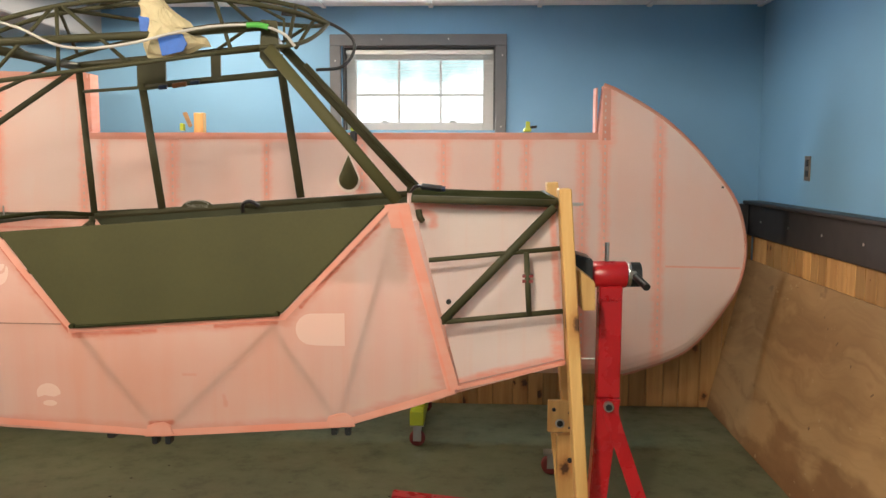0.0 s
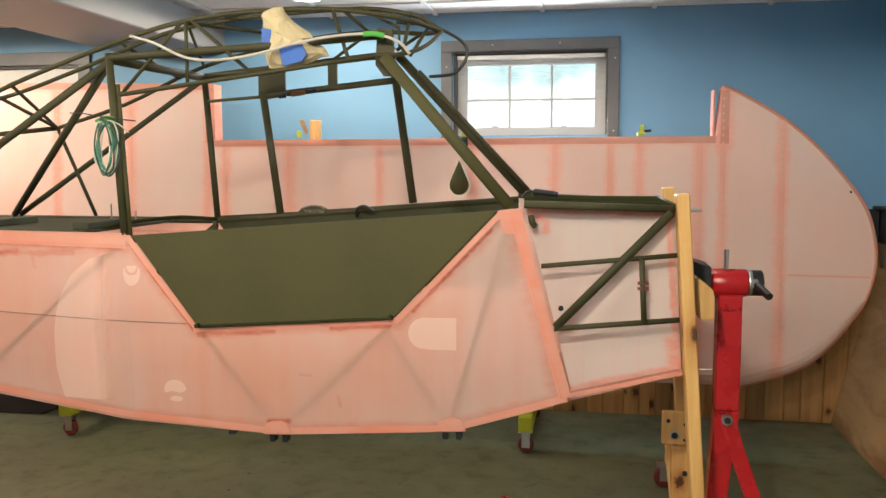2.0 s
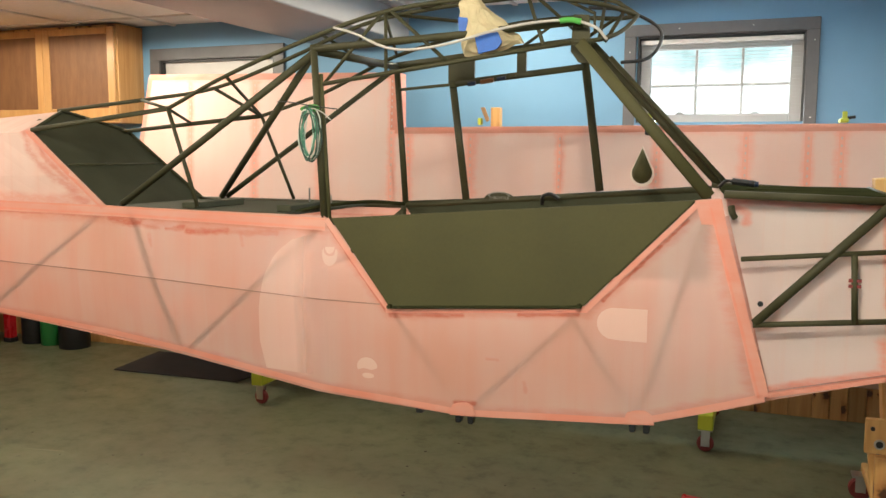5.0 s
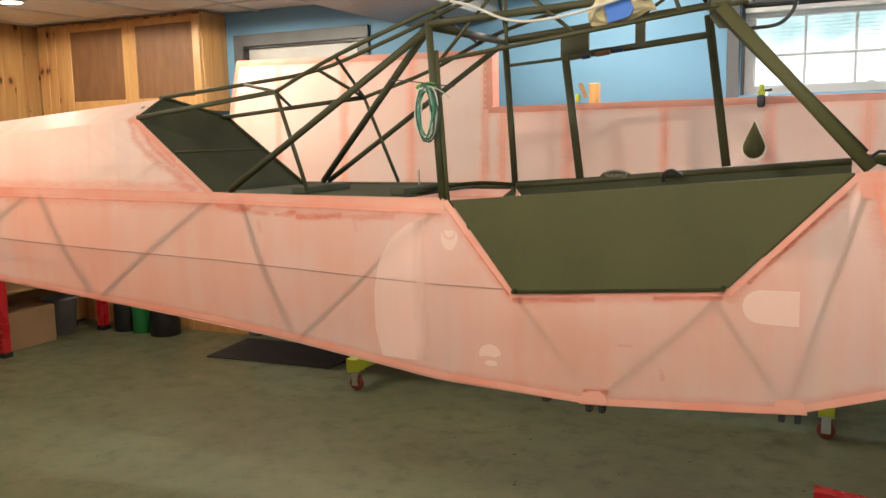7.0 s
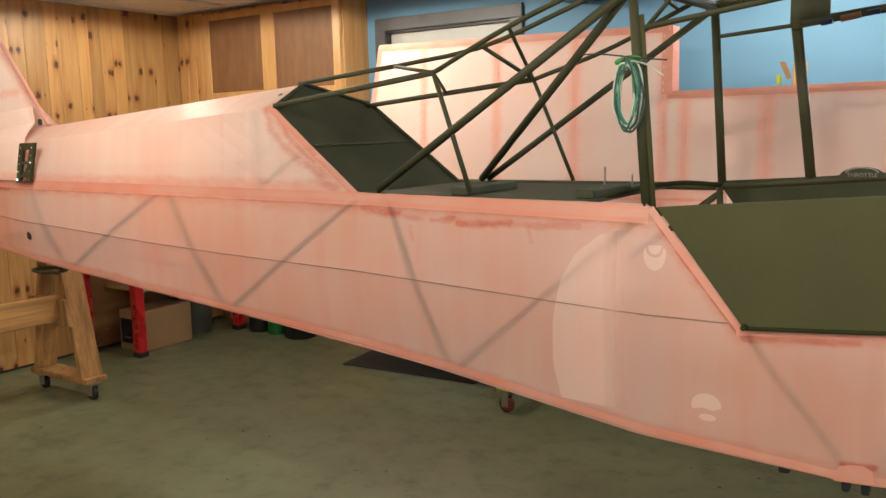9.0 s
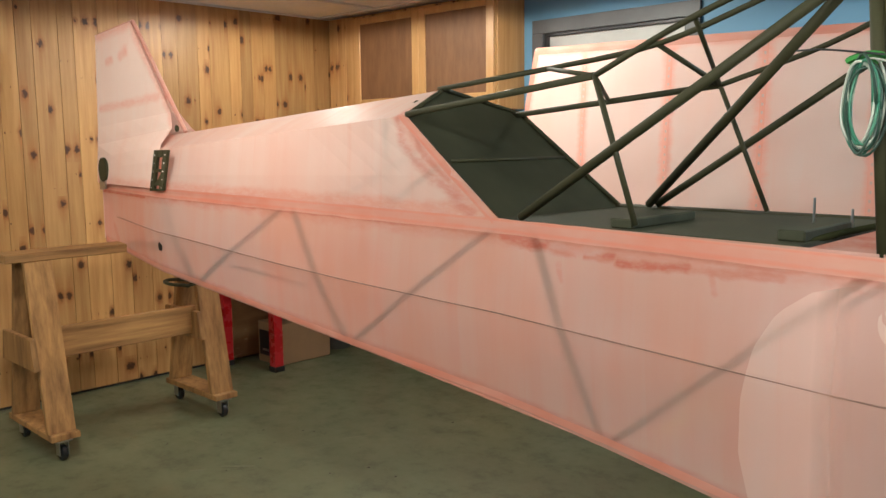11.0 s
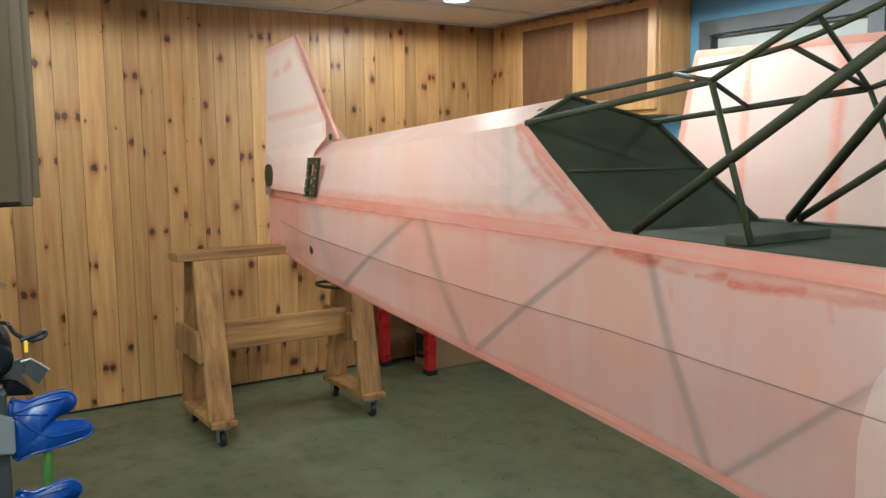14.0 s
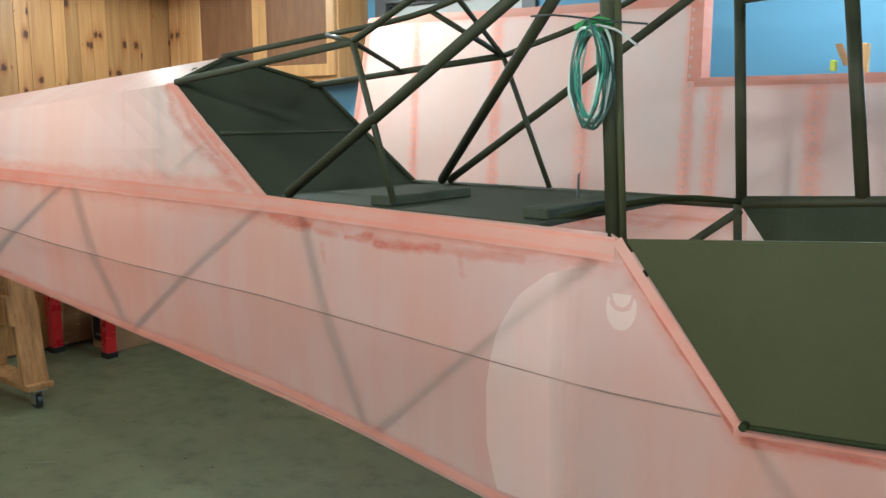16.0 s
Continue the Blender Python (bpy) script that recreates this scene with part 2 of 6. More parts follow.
WING_STROKES = (
    (PINK, 0.62, tuple(([(x, 0.33), (x, 1.9 if x < -1.83 else 1.57 if x < 0.75 else 1.8)], 0.040 + 0.006 * (i % 3)) for i, x in enumerate(RIBS)), 0.25, 0.30),
    (PINK, 0.55, (([(-3.51, 1.88), (-1.84, 1.85), (-1.84, 1.55), (0.75, 1.555)], 0.045), ([(0.79, 1.79), (0.79, 1.53)], 0.07), ([(-3.50, 1.88), (-3.78, 0.34)], 0.04)), 0.3, 0.30),
)
FABRIC = fabric_mat("doped_cloth", (0.85, 0.655, 0.60), (0.89, 0.49, 0.38), 0.88, clear=0.385, trans=0.38, lo=0.36, hi=0.62, strokes=SIDE_STROKES)
FABRIC_DECK = fabric_mat("doped_cloth_top", (0.89, 0.71, 0.64), (0.87, 0.50, 0.40), 0.6, clear=0.22, trans=0.32, lo=0.40, hi=0.66, gloss=0.05, drips=0.45, strokes=DECK_STROKES)
FIN_CLOTH = fabric_mat("fin_cloth", (0.90, 0.71, 0.64), (0.88, 0.54, 0.44), 0.55, trans=0.10, lo=0.42, hi=0.70, drips=0.2, strokes=FIN_STROKES)
WING_CLOTH = fabric_mat("wing_cloth", (0.74, 0.575, 0.525), (0.79, 0.48, 0.40), 0.65, streak=(9, 9, 1.0), trans=0.15, lo=0.40, hi=0.68, drips=0.15, strokes=WING_STROKES)
BARE = fabric_mat("bare_cloth", (0.76, 0.67, 0.64), (0.78, 0.57, 0.51), 0.4, strokes=(
    (PINK, 0.75, (([(-0.01, 1.285), (0.03, 1.262), (0.03, 1.24)], 0.020), ([(0.40, 0.865), (0.395, 0.92)], 0.040), ([(0.375, 1.29), (0.408, 0.85)], 0.016), ([(-0.03, 1.296), (0.38, 1.290)], 0.016), ([(0.105, 0.77), (0.42, 0.85)], 0.018)), 0.2, 0.4),))
# paler colours that paint light shining through the cloth; the first also colours rib stitches
GLOW_AND_STITCH = fabric_mat("pale_glow_and_stitches", (0.88, 0.72, 0.65), (0.88, 0.62, 0.53), 0.5, clear=0.30)
GLOW_ARCH = fabric_mat("arch_glow", (0.86, 0.69, 0.625), (0.88, 0.54, 0.44), 0.7, clear=0.28)
TAPE = fabric_mat("doped_tape", (0.64, 0.340, 0.268), (0.65, 0.240, 0.168), 0.9, streak=(6, 6, 40), trans=0.15, lo=0.36, hi=0.66, drips=0.3, blotch=6.0, strokes=(
    (REDDISH, 0.45, (([(-5.10, 1.212), (-3.0, 1.204), (-1.26, 1.183)], 0.007), ([(-5.10, 1.236), (-3.0, 1.229), (-1.26, 1.211)], 0.005), ([(-0.062, 1.28), (0.082, 0.765)], 0.006), ([(-1.03, 0.921), (-0.40, 0.969)], 0.004), ([(-2.26, 1.215), (-2.615, 1.50)], 0.006)), 0.0, 0.5),))
RIB_TAPE = fabric_mat("rib_tape_laid", (0.79, 0.455, 0.375), (0.79, 0.37, 0.285), 1.0, streak=(30, 30, 5), trans=0.15, lo=0.36, hi=0.62)


def fade_out(mat, x_solid, x_gone):
    """Lets the painted glow blend into the cloth along x."""
    t = mat.node_tree
    geo, sep, rng = t.nodes.new("ShaderNodeNewGeometry"), t.nodes.new("ShaderNodeSeparateXYZ"), t.nodes.new("ShaderNodeMapRange")
    rng.inputs[1].default_value, rng.inputs[2].default_value = x_solid, x_gone
    tp, mx, out = t.nodes.new("ShaderNodeBsdfTransparent"), t.nodes.new("ShaderNodeMixShader"), t.nodes["Material Output"]
    t.links.new(geo.outputs["Position"], sep.inputs[0])
    t.links.new(sep.outputs[0], rng.inputs[0])
    t.links.new(rng.outputs[0], mx.inputs[0])
    t.links.new(out.inputs[0].links[0].from_socket, mx.inputs[1])
    t.links.new(tp.outputs[0], mx.inputs[2])
    t.links.new(mx.outputs[0], out.inputs[0])


fade_out(GLOW_ARCH, -1.375, -1.305)
# dark colour that paints the shade line of the side crease
CREASE_SHADE = simple("crease_shade", (0.24, 0.15, 0.12), 0.8)


OLIVE = simple("olive_paint", (0.060, 0.058, 0.023), 0.68, vary=0.12, scale=5)
OLIVE.node_tree.nodes["Principled BSDF"].inputs["Specular IOR Level"].default_value = 0.25
OLIVE_DK = simple("olive_tube", (0.043, 0.042, 0.020), 0.6, vary=0.2)
OLIVE_DK.node_tree.nodes["Principled BSDF"].inputs["Specular IOR Level"].default_value = 0.25
def thin_cloth(name, c, through, share, rough=0.85):
    """Olive painted cloth thin enough for light behind it to show."""
    k = Mat(name, rough)
    n = k.noise(k.coord((1, 1, 0.6)), 4.0, 4)
    k.color(k.ramp(n, [(0.3, tuple(v * 0.75 for v in c)), (0.7, tuple(v * 1.25 for v in c))]))
    k.b.inputs["Specular IOR Level"].default_value = 0.15
    tr, mx = k.n.new("ShaderNodeBsdfTranslucent"), k.n.new("ShaderNodeMixShader")
    tr.inputs[0].default_value = (*through, 1)
    mx.inputs[0].default_value = share
    k.link(k.b.outputs[0], mx.inputs[1])
    k.link(tr.outputs[0], mx.inputs[2])
    k.link(mx.outputs[0], k.n["Material Output"].inputs[0])
    return k.m


BULK = thin_cloth("olive_bulkhead_cloth", (0.058, 0.061, 0.038), (0.12, 0.13, 0.075), 0.22, 0.6)
OLIVE_IN = simple("olive_inner", (0.047, 0.052, 0.033), 0.85, vary=0.25, scale=3)
OLIVE_IN.node_tree.nodes["Principled BSDF"].inputs["Specular IOR Level"].default_value = 0.04
DECK = simple("olive_shelf", (0.054, 0.057, 0.037), 0.70, vary=0.3, scale=7)
DECK.node_tree.nodes["Principled BSDF"].inputs["Specular IOR Level"].default_value = 0.08
OLIVE_PLATE = simple("olive_plate", (0.030, 0.032, 0.015), 0.8, vary=0.25, scale=6)
OLIVE_PLATE.node_tree.nodes["Principled BSDF"].inputs["Specular IOR Level"].default_value = 0.0
BLUE = simple("blue_wall_paint", (0.158, 0.322, 0.488), 0.65, vary=0.05, scale=2.5, bump=0.12, fine=220)
TRIM = simple("grey_trim_paint", (0.106, 0.108, 0.113), 0.5, vary=0.15)
DARK_TRIM = simple("dark_rail_paint", (0.022, 0.022, 0.024), 0.45, vary=0.2)
CEIL_M = simple("ceiling_tile", (0.84, 0.81, 0.78), 0.85, vary=0.05, scale=30, bump=0.4, fine=260)
GRID = simple("white_metal_grid", (0.7, 0.68, 0.65), 0.4)
BEAM = simple("beam_paint", (0.28, 0.283, 0.29), 0.5, vary=0.06)
DOOR_W = simple("door_paint", (0.50, 0.50, 0.48), 0.5, vary=0.06)
WHITE = simple("white_paint", (0.75, 0.75, 0.74), 0.45, vary=0.03)
RED = simple("red_enamel", (0.42, 0.012, 0.018), 0.28, vary=0.12, scale=12)
RED_DK = simple("red_rubber", (0.16, 0.02, 0.02), 0.5)
LIME = simple("lime_paint", (0.42, 0.50, 0.03), 0.4, vary=0.1)
BLACK = simple("black_plastic", (0.012, 0.013, 0.015), 0.4, vary=0.2)
RUBBER = simple("rubber_mat", (0.018, 0.019, 0.022), 0.8, vary=0.2)
STEEL = simple("zinc_steel", (0.55, 0.55, 0.54), 0.32, 1.0, vary=0.1)
BRASS = simple("brass", (0.66, 0.45, 0.14), 0.25, 1.0)
KRAFT = simple("kraft_paper", (0.48, 0.415, 0.255), 0.75, vary=0.12, scale=20, bump=0.2)
BLUE_TAPE = simple("blue_tape", (0.022, 0.105, 0.42), 0.6, vary=0.15, scale=30)
CARD = simple("cardboard", (0.30, 0.19, 0.10), 0.8)
PINE = wood_mat("pine_board", (0.66, 0.390, 0.148), (0.43, 0.208, 0.066), True, 2, 6.0, tint=0.38)
PINE2 = wood_mat("pine_lumber", (0.72, 0.46, 0.17), (0.52, 0.29, 0.09), True, 2, 3.0, 0.55, 0.15)
OAK = wood_mat("cabinet_frame_wood", (0.60, 0.36, 0.14), (0.45, 0.24, 0.085), False, 2, rough=0.4, tint=0.1)
PANEL = wood_mat("cabinet_panel_wood", (0.23, 0.112, 0.046), (0.145, 0.066, 0.027), False, 2, rough=0.6, tint=0.1, freq=22, run=4.0)

def ply_mat():
    """Old plywood: long wandering grain, brown weather stains, pale scuffs."""
    k = Mat("weathered_plywood", 0.6)
    co = k.coord()
    warp = k.noise(k.coord((1, 0.9, 1.3)), 1.3, 3)
    v = k.n.new("ShaderNodeVectorMath")
    v.operation = "ADD"
    c = k.n.new("ShaderNodeCombineXYZ")
    k.link(k.math("MULTIPLY", warp, 0.42), c.inputs[2])
    k.link(co, v.inputs[0])
    k.link(c.outputs[0], v.inputs[1])
    mp = k.n.new("ShaderNodeMapping")
    mp.inputs["Scale"].default_value = (3, 0.9, 16)
    k.link(v.outputs[0], mp.inputs[0])
    g = k.noise(mp.outputs[0], 1.0, 7, 0.6)
    sep = k.n.new("ShaderNodeSeparateXYZ")
    k.link(co, sep.inputs[0])
    # broad figure of the rotary-cut face: bands that wander over the sheet, darker brown towards its bottom
    swirl = k.noise(k.coord((1, 0.8, 1.6)), 1.9, 4, 0.55)
    band = k.math("ADD", sep.outputs[2], k.math("MULTIPLY", k.math("SUBTRACT", swirl, 0.5), 1.1))
    band = k.math("ADD", band, k.math("MULTIPLY", k.math("SUBTRACT", g, 0.5), 0.10))
    base = k.ramp(band, [(0.02, (0.20, 0.100, 0.040)), (0.12, (0.25, 0.134, 0.055)), (0.22, (0.39, 0.245, 0.113)), (0.40, (0.37, 0.225, 0.100)), (0.47, (0.30, 0.172, 0.072)), (0.60, (0.36, 0.218, 0.098)), (0.66, (0.27, 0.152, 0.062)), (0.95, (0.34, 0.205, 0.092))])
    base = k.mix(k.ramp(g, [(0.32, (0.55, 0.55, 0.55)), (0.55, (0, 0, 0))]), base, (0.20, 0.105, 0.042))
    base = k.mix(k.ramp(k.noise(k.coord((1, 5, 9)), 2.6, 4, 0.6), [(0.66, (0, 0, 0)), (0.71, (0.55, 0.55, 0.55))]), base, (0.46, 0.34, 0.20))
    base = k.mix(k.ramp(k.noise(k.coord((1, 1.6, 2.6)), 3.1, 2), [(0.70, (0, 0, 0)), (0.76, (0.6, 0.6, 0.6))]), base, (0.12, 0.070, 0.034))
    base = k.mix(k.ramp(k.noise(co, 26.0, 2), [(0.72, (0, 0, 0)), (0.78, (0.7, 0.7, 0.7))]), base, (0.07, 0.035, 0.015))
    k.color(base)
    k.bump(g, 0.2, 0.003)
    return k.m


PLY = ply_mat()
SAW_LONG = wood_mat("sawhorse_rail_wood", (0.55, 0.305, 0.105), (0.17, 0.082, 0.030), False, 1, 2.2, 0.6, 0.3)
SAW = wood_mat("sawhorse_wood", (0.55, 0.305, 0.105), (0.17, 0.082, 0.030), False, 2, 2.2, 0.6, 0.3)


def floor_mat():
    k = Mat("painted_concrete", 0.42)
    co = k.coord()
    n1 = k.noise(co, 0.9, 5)
    n2 = k.noise(co, 7.0, 6, 0.7)
    n3 = k.noise(co, 60.0, 3)
    base = k.ramp(n1, [(0.3, (0.086, 0.099, 0.056)), (0.7, (0.140, 0.158, 0.090))])
    base = k.mix(k.ramp(k.noise(co, 2.3, 5, 0.65), [(0.48, (0, 0, 0)), (0.70, (0.5, 0.5, 0.5))]), base, (0.102, 0.096, 0.056))
    base = k.mix(k.ramp(n2, [(0.52, (0, 0, 0)), (0.72, (0.7, 0.7, 0.7))]), base, (0.045, 0.044, 0.028))
    base = k.mix(k.ramp(n3, [(0.68, (0, 0, 0)), (0.76, (0.6, 0.6, 0.6))]), base, (0.03, 0.024, 0.018))
    scr = k.noise(k.coord((1.5, 26, 1)), 1.0, 4, 0.7)
    base = k.mix(k.ramp(scr, [(0.68, (0, 0, 0)), (0.72, (0.4, 0.4, 0.4))]), base, (0.22, 0.22, 0.15))
    spots = k.noise(co, 17.0, 2)
    base = k.mix(k.ramp(spots, [(0.74, (0, 0, 0)), (0.77, (0.8, 0.8, 0.8))]), base, (0.022, 0.018, 0.014))
    k.color(base)
    k.rough(k.ramp(n2, [(0.3, (0.32,) * 3), (0.7, (0.55,) * 3)]))
    k.bump(n2, 0.08, 0.004)
    return k.m


FLOOR = floor_mat()


def glow(name, c, strength):
    k = Mat(name)
    k.b.inputs["Base Color"].default_value = (*c, 1)
    k.b.inputs["Emission Color"].default_value = (*c, 1)
    k.b.inputs["Emission Strength"].default_value = strength
    return k.m


LED = glow("lamp_diffuser", (1.0, 0.93, 0.82), 14.0)


def outside_mat():
    """Overexposed daylight with pale trees above and a bright drive below."""
    k = Mat("outside")
    co = k.coord()
    n = k.noise(co, 2.2, 5)
    sep = k.n.new("ShaderNodeSeparateXYZ")
    k.link(co, sep.inputs[0])
    edge = k.math("ADD", k.math("MULTIPLY", sep.outputs[2], 0.25), k.math("MULTIPLY", k.math("SUBTRACT", n, 0.5), 0.10))
    trees = k.ramp(k.noise(co, 5.0, 5), [(0.35, (0.36, 0.50, 0.50)), (0.65, (0.62, 0.78, 0.80))])
    col = k.mix(k.ramp(edge, [(0.485, (0, 0, 0)), (0.520, (1, 1, 1))]), (0.97, 0.99, 1.0), trees)
    k.color((0, 0, 0))
    k.link(col, k.b.inputs["Emission Color"])
    k.b.inputs["Emission Strength"].default_value = 2.0
    return k.m


OUTSIDE = outside_mat()


def glass_mat():
    k = Mat("glass", 0.02)
    k.b.inputs["Transmission Weight"].default_value = 1.0
    k.b.inputs["IOR"].default_value = 1.45
    return k.m


GLASS = glass_mat()


# ---- building helpers ----
def link_bm(name, bm, mat, smooth=False):
    me = bpy.data.meshes.new(name)
    bmesh.ops.recalc_face_normals(bm, faces=bm.faces)
    bm.to_mesh(me)
    bm.free()
    me.materials.append(mat)
    if smooth:
        for p in me.polygons:
            p.use_smooth = True
    return new(name, me)


def part(name, bm, mat, parent, label="", smooth=False):
    ob = link_bm(name, bm, mat, smooth)
    ob.parent = parent
    return tagged(ob, label)


def thing(name, label, category, group="", kind=""):
    return tagged(new(name), label, category, group, kind)


def structure(name, bm, mat, label, category="", smooth=False):
    return tagged(link_bm(name, bm, mat, smooth), label, category or "structure", "", "structure")


def box(bm, x0, x1, y0, y1, z0, z1, bevel=0.0, m=None):
    """A block between two corners, with softened edges."""
    r = bmesh.ops.create_cube(bm, size=1.0)
    vs = r["verts"]
    t = Matrix.Translation(((x0 + x1) / 2, (y0 + y1) / 2, (z0 + z1) / 2)) @ Matrix.Diagonal((x1 - x0, y1 - y0, z1 - z0, 1))
    bmesh.ops.transform(bm, matrix=t, verts=vs)
    if bevel:
        es = list({e for v in vs for e in v.link_edges})
        r2 = bmesh.ops.bevel(bm, geom=es, offset=bevel, segments=1, affect="EDGES")
        vs = list(set(r2["verts"]) | {v for v in vs if v.is_valid})
    if m is not None:
        bmesh.ops.transform(bm, matrix=m, verts=[v for v in vs if v.is_valid])
    return bm


def bx(*a, **k):
    return box(bmesh.new(), *a, **k)


def tube(bm, pts, r, seg=10, flat=1.0, cap=True):
    """A round tube along points; flat squashes it across."""
    pts = [Vector(p) for p in pts]
    rings = []
    n0 = None
    for i, p in enumerate(pts):
        d = (pts[min(i + 1, len(pts) - 1)] - pts[max(i - 1, 0)]).normalized()
        if n0 is None:
            n0 = d.orthogonal().normalized() if abs(d.y) > 0.9 else d.cross(Vector((0, 1, 0))).normalized()
        n0 = (n0 - d * n0.dot(d)).normalized()
        b = d.cross(n0)
        rr = r[i] if isinstance(r, (list, tuple)) else r
        rings.append([bm.verts.new(p + n0 * rr * math.cos(a) + b * rr * flat * math.sin(a)) for a in (2 * math.pi * k / seg for k in range(seg))])
    for a, b in zip(rings, rings[1:]):
        for k in range(seg):
            bm.faces.new((a[k], a[(k + 1) % seg], b[(k + 1) % seg], b[k]))
    if cap:
        bm.faces.new(rings[0][::-1])
        bm.faces.new(rings[-1])
    return bm


def tb(pts, r, seg=10, flat=1.0):
    return tube(bmesh.new(), pts, r, seg, flat)


def spline(pts, n=8, closed=False):
    """Catmull-Rom through points."""
    P = [Vector(p) for p in pts]
    out = []
    m = len(P)
    for i in range(m if closed else m - 1):
        p0 = P[(i - 1) % m] if closed or i > 0 else P[0] * 2 - P[1]
        p1, p2 = P[i], P[(i + 1) % m]
        p3 = P[(i + 2) % m] if closed or i + 2 < m else P[-1] * 2 - P[-2]
        for k in range(n):
            t = k / n
            out.append(0.5 * ((2 * p1) + (p2 - p0) * t + (2 * p0 - 5 * p1 + 4 * p2 - p3) * t * t + (3 * p1 - p0 - 3 * p2 + p3) * t ** 3))
    if not closed:
        out.append(P[-1])
    return out


def prism(poly, axis, a, b, bevel=0.0):
    """A flat outline pushed along an axis: poly of pairs in the other two axes."""
    bm = bmesh.new()

    def at(u, v, w):
        return {"x": (w, u, v), "y": (u, w, v), "z": (u, v, w)}[axis]

    lo = [bm.verts.new(at(u, v, a)) for u, v in poly]
    hi = [bm.verts.new(at(u, v, b)) for u, v in poly]
    bm.faces.new(lo)
    bm.faces.new(hi[::-1])
    for i in range(len(poly)):
        j = (i + 1) % len(poly)
        bm.faces.new((lo[i], lo[j], hi[j], hi[i]))
    if bevel:
        bmesh.ops.bevel(bm, geom=list(bm.edges), offset=bevel, segments=2, affect="EDGES")
    return bm


def lathe(bm, profile, centre, axis="z", seg=20):
    """A turned shape: profile of (radius, height)."""
    c = Vector(centre)
    rings = []
    for r, h in profile:
        ring = []
        for k in range(seg):
            a = 2 * math.pi * k / seg
            u, v = r * math.cos(a), r * math.sin(a)
            ring.append(bm.verts.new(c + Vector({"z": (u, v, h), "x": (h, u, v), "y": (u, h, v)}[axis])))
        rings.append(ring)
    for a, b in zip(rings, rings[1:]):
        for k in range(seg):
            bm.faces.new((a[k], a[(k + 1) % seg], b[(k + 1) % seg], b[k]))
    bm.faces.new(rings[0][::-1])
    bm.faces.new(rings[-1])
    return bm


def lt(profile, centre, axis="z", seg=20):
    return lathe(bmesh.new(), profile, centre, axis, seg)


def interp(x, table):
    """Straight-line interpolation in (x, value) pairs, x falling or rising."""
    tab = sorted(table)
    if x <= tab[0][0]:
        return tab[0][1]
    for (a, va), (b, vb) in zip(tab, tab[1:]):
        if x <= b:
            return va + (vb - va) * (x - a) / (b - a) if b > a else vb
    return tab[-1][1]


# ---- room ----
X0, X1, YB, YF = -5.61, 1.745, 5.24, -2.2
structure("floor", bx(X0 - 0.2, X1 + 0.2, YF - 0.2, YB + 0.2, -0.15, 0.0), FLOOR, "green-grey painted concrete workshop floor, scuffed", "floor")
wall_l = structure("wall_west", bx(X0 - 0.22, X0 - 0.02, YF - 0.2, YB + 0.2, 0, CEIL + 0.3), PINE, "wall lined with upright knotty pine boards", "wall")
structure("wall_east", bx(X1, X1 + 0.2, YF - 0.2, YB + 0.2, 0, CEIL + 0.3), BLUE, "plain light blue painted wall", "wall")
structure("wall_south", bx(X0 - 0.02, X1, YF - 0.2, YF, 0, CEIL + 0.3), BLUE, "plain light blue painted wall", "wall")
# north wall with openings for the window and the door
WX0, WX1, WZ0, WZ1 = -0.625, 0.247, 1.60, 2.075
DX0, DX1, DZ1 = -3.91, -2.98, 2.06
bm = bmesh.new()
for a in ((X0 - 0.02, DX0, 0, CEIL + 0.3), (DX0, DX1, DZ1, CEIL + 0.3), (DX1, WX0, 0, CEIL + 0.3), (WX0, WX1, 0, WZ0), (WX0, WX1, WZ1, CEIL + 0.3), (WX1, X1, 0, CEIL + 0.3)):
    box(bm, a[0], a[1], YB, YB + 0.2, a[2], a[3])
structure("wall_north", bm, BLUE, "light blue painted wall with a window and a door", "wall")
# ceiling: tiles in a metal grid
bm = bx(X0 - 0.2, X1 + 0.2, YF - 0.2, YB + 0.2, CEIL + 0.012, CEIL + 0.2)
structure("ceiling", bm, CEIL_M, "white suspended ceiling of mineral fibre tiles", "ceiling")
bm = bmesh.new()
gx = X0
while gx < X1:
    box(bm, gx - 0.012, gx + 0.012, YF, YB, CEIL, CEIL + 0.011)
    gx += 0.61
gy = YB - 0.35
while gy > YF:
    box(bm, X0, X1, gy - 0.012, gy + 0.012, CEIL + 0.001, CEIL + 0.012)
    gy -= 1.22
structure("ceiling_grid", bm, GRID, "white metal grid of the suspended ceiling", "ceiling grid")
structure("ceiling_beam", bx(-2.62, -2.02, YF, YB, 2.10, CEIL - 0.002, bevel=0.006), BEAM, "grey painted boxed beam under the ceiling", "beam")

# fixtures for all lamps, the added unseen ones too
for lx, ly, share in LAMP_SPOTS:
    lamp = thing("ceiling_light", "round recessed ceiling light with a white ring, lit; layout partly guessed", "ceiling light", "recessed ceiling lights")
    part("trim_ring", tb([(lx + 0.078 * math.cos(a), ly + 0.078 * math.sin(a), CEIL + 0.002) for a in np.linspace(0, 2 * math.pi, 25)], 0.010, 6), WHITE, lamp)
    part("diffuser", lt([(0.070, CEIL + 0.002), (0.068, CEIL - 0.004), (0.05, CEIL - 0.007), (0.02, CEIL - 0.008)], (lx, ly, 0)), LED, lamp, "glowing white diffuser", True)


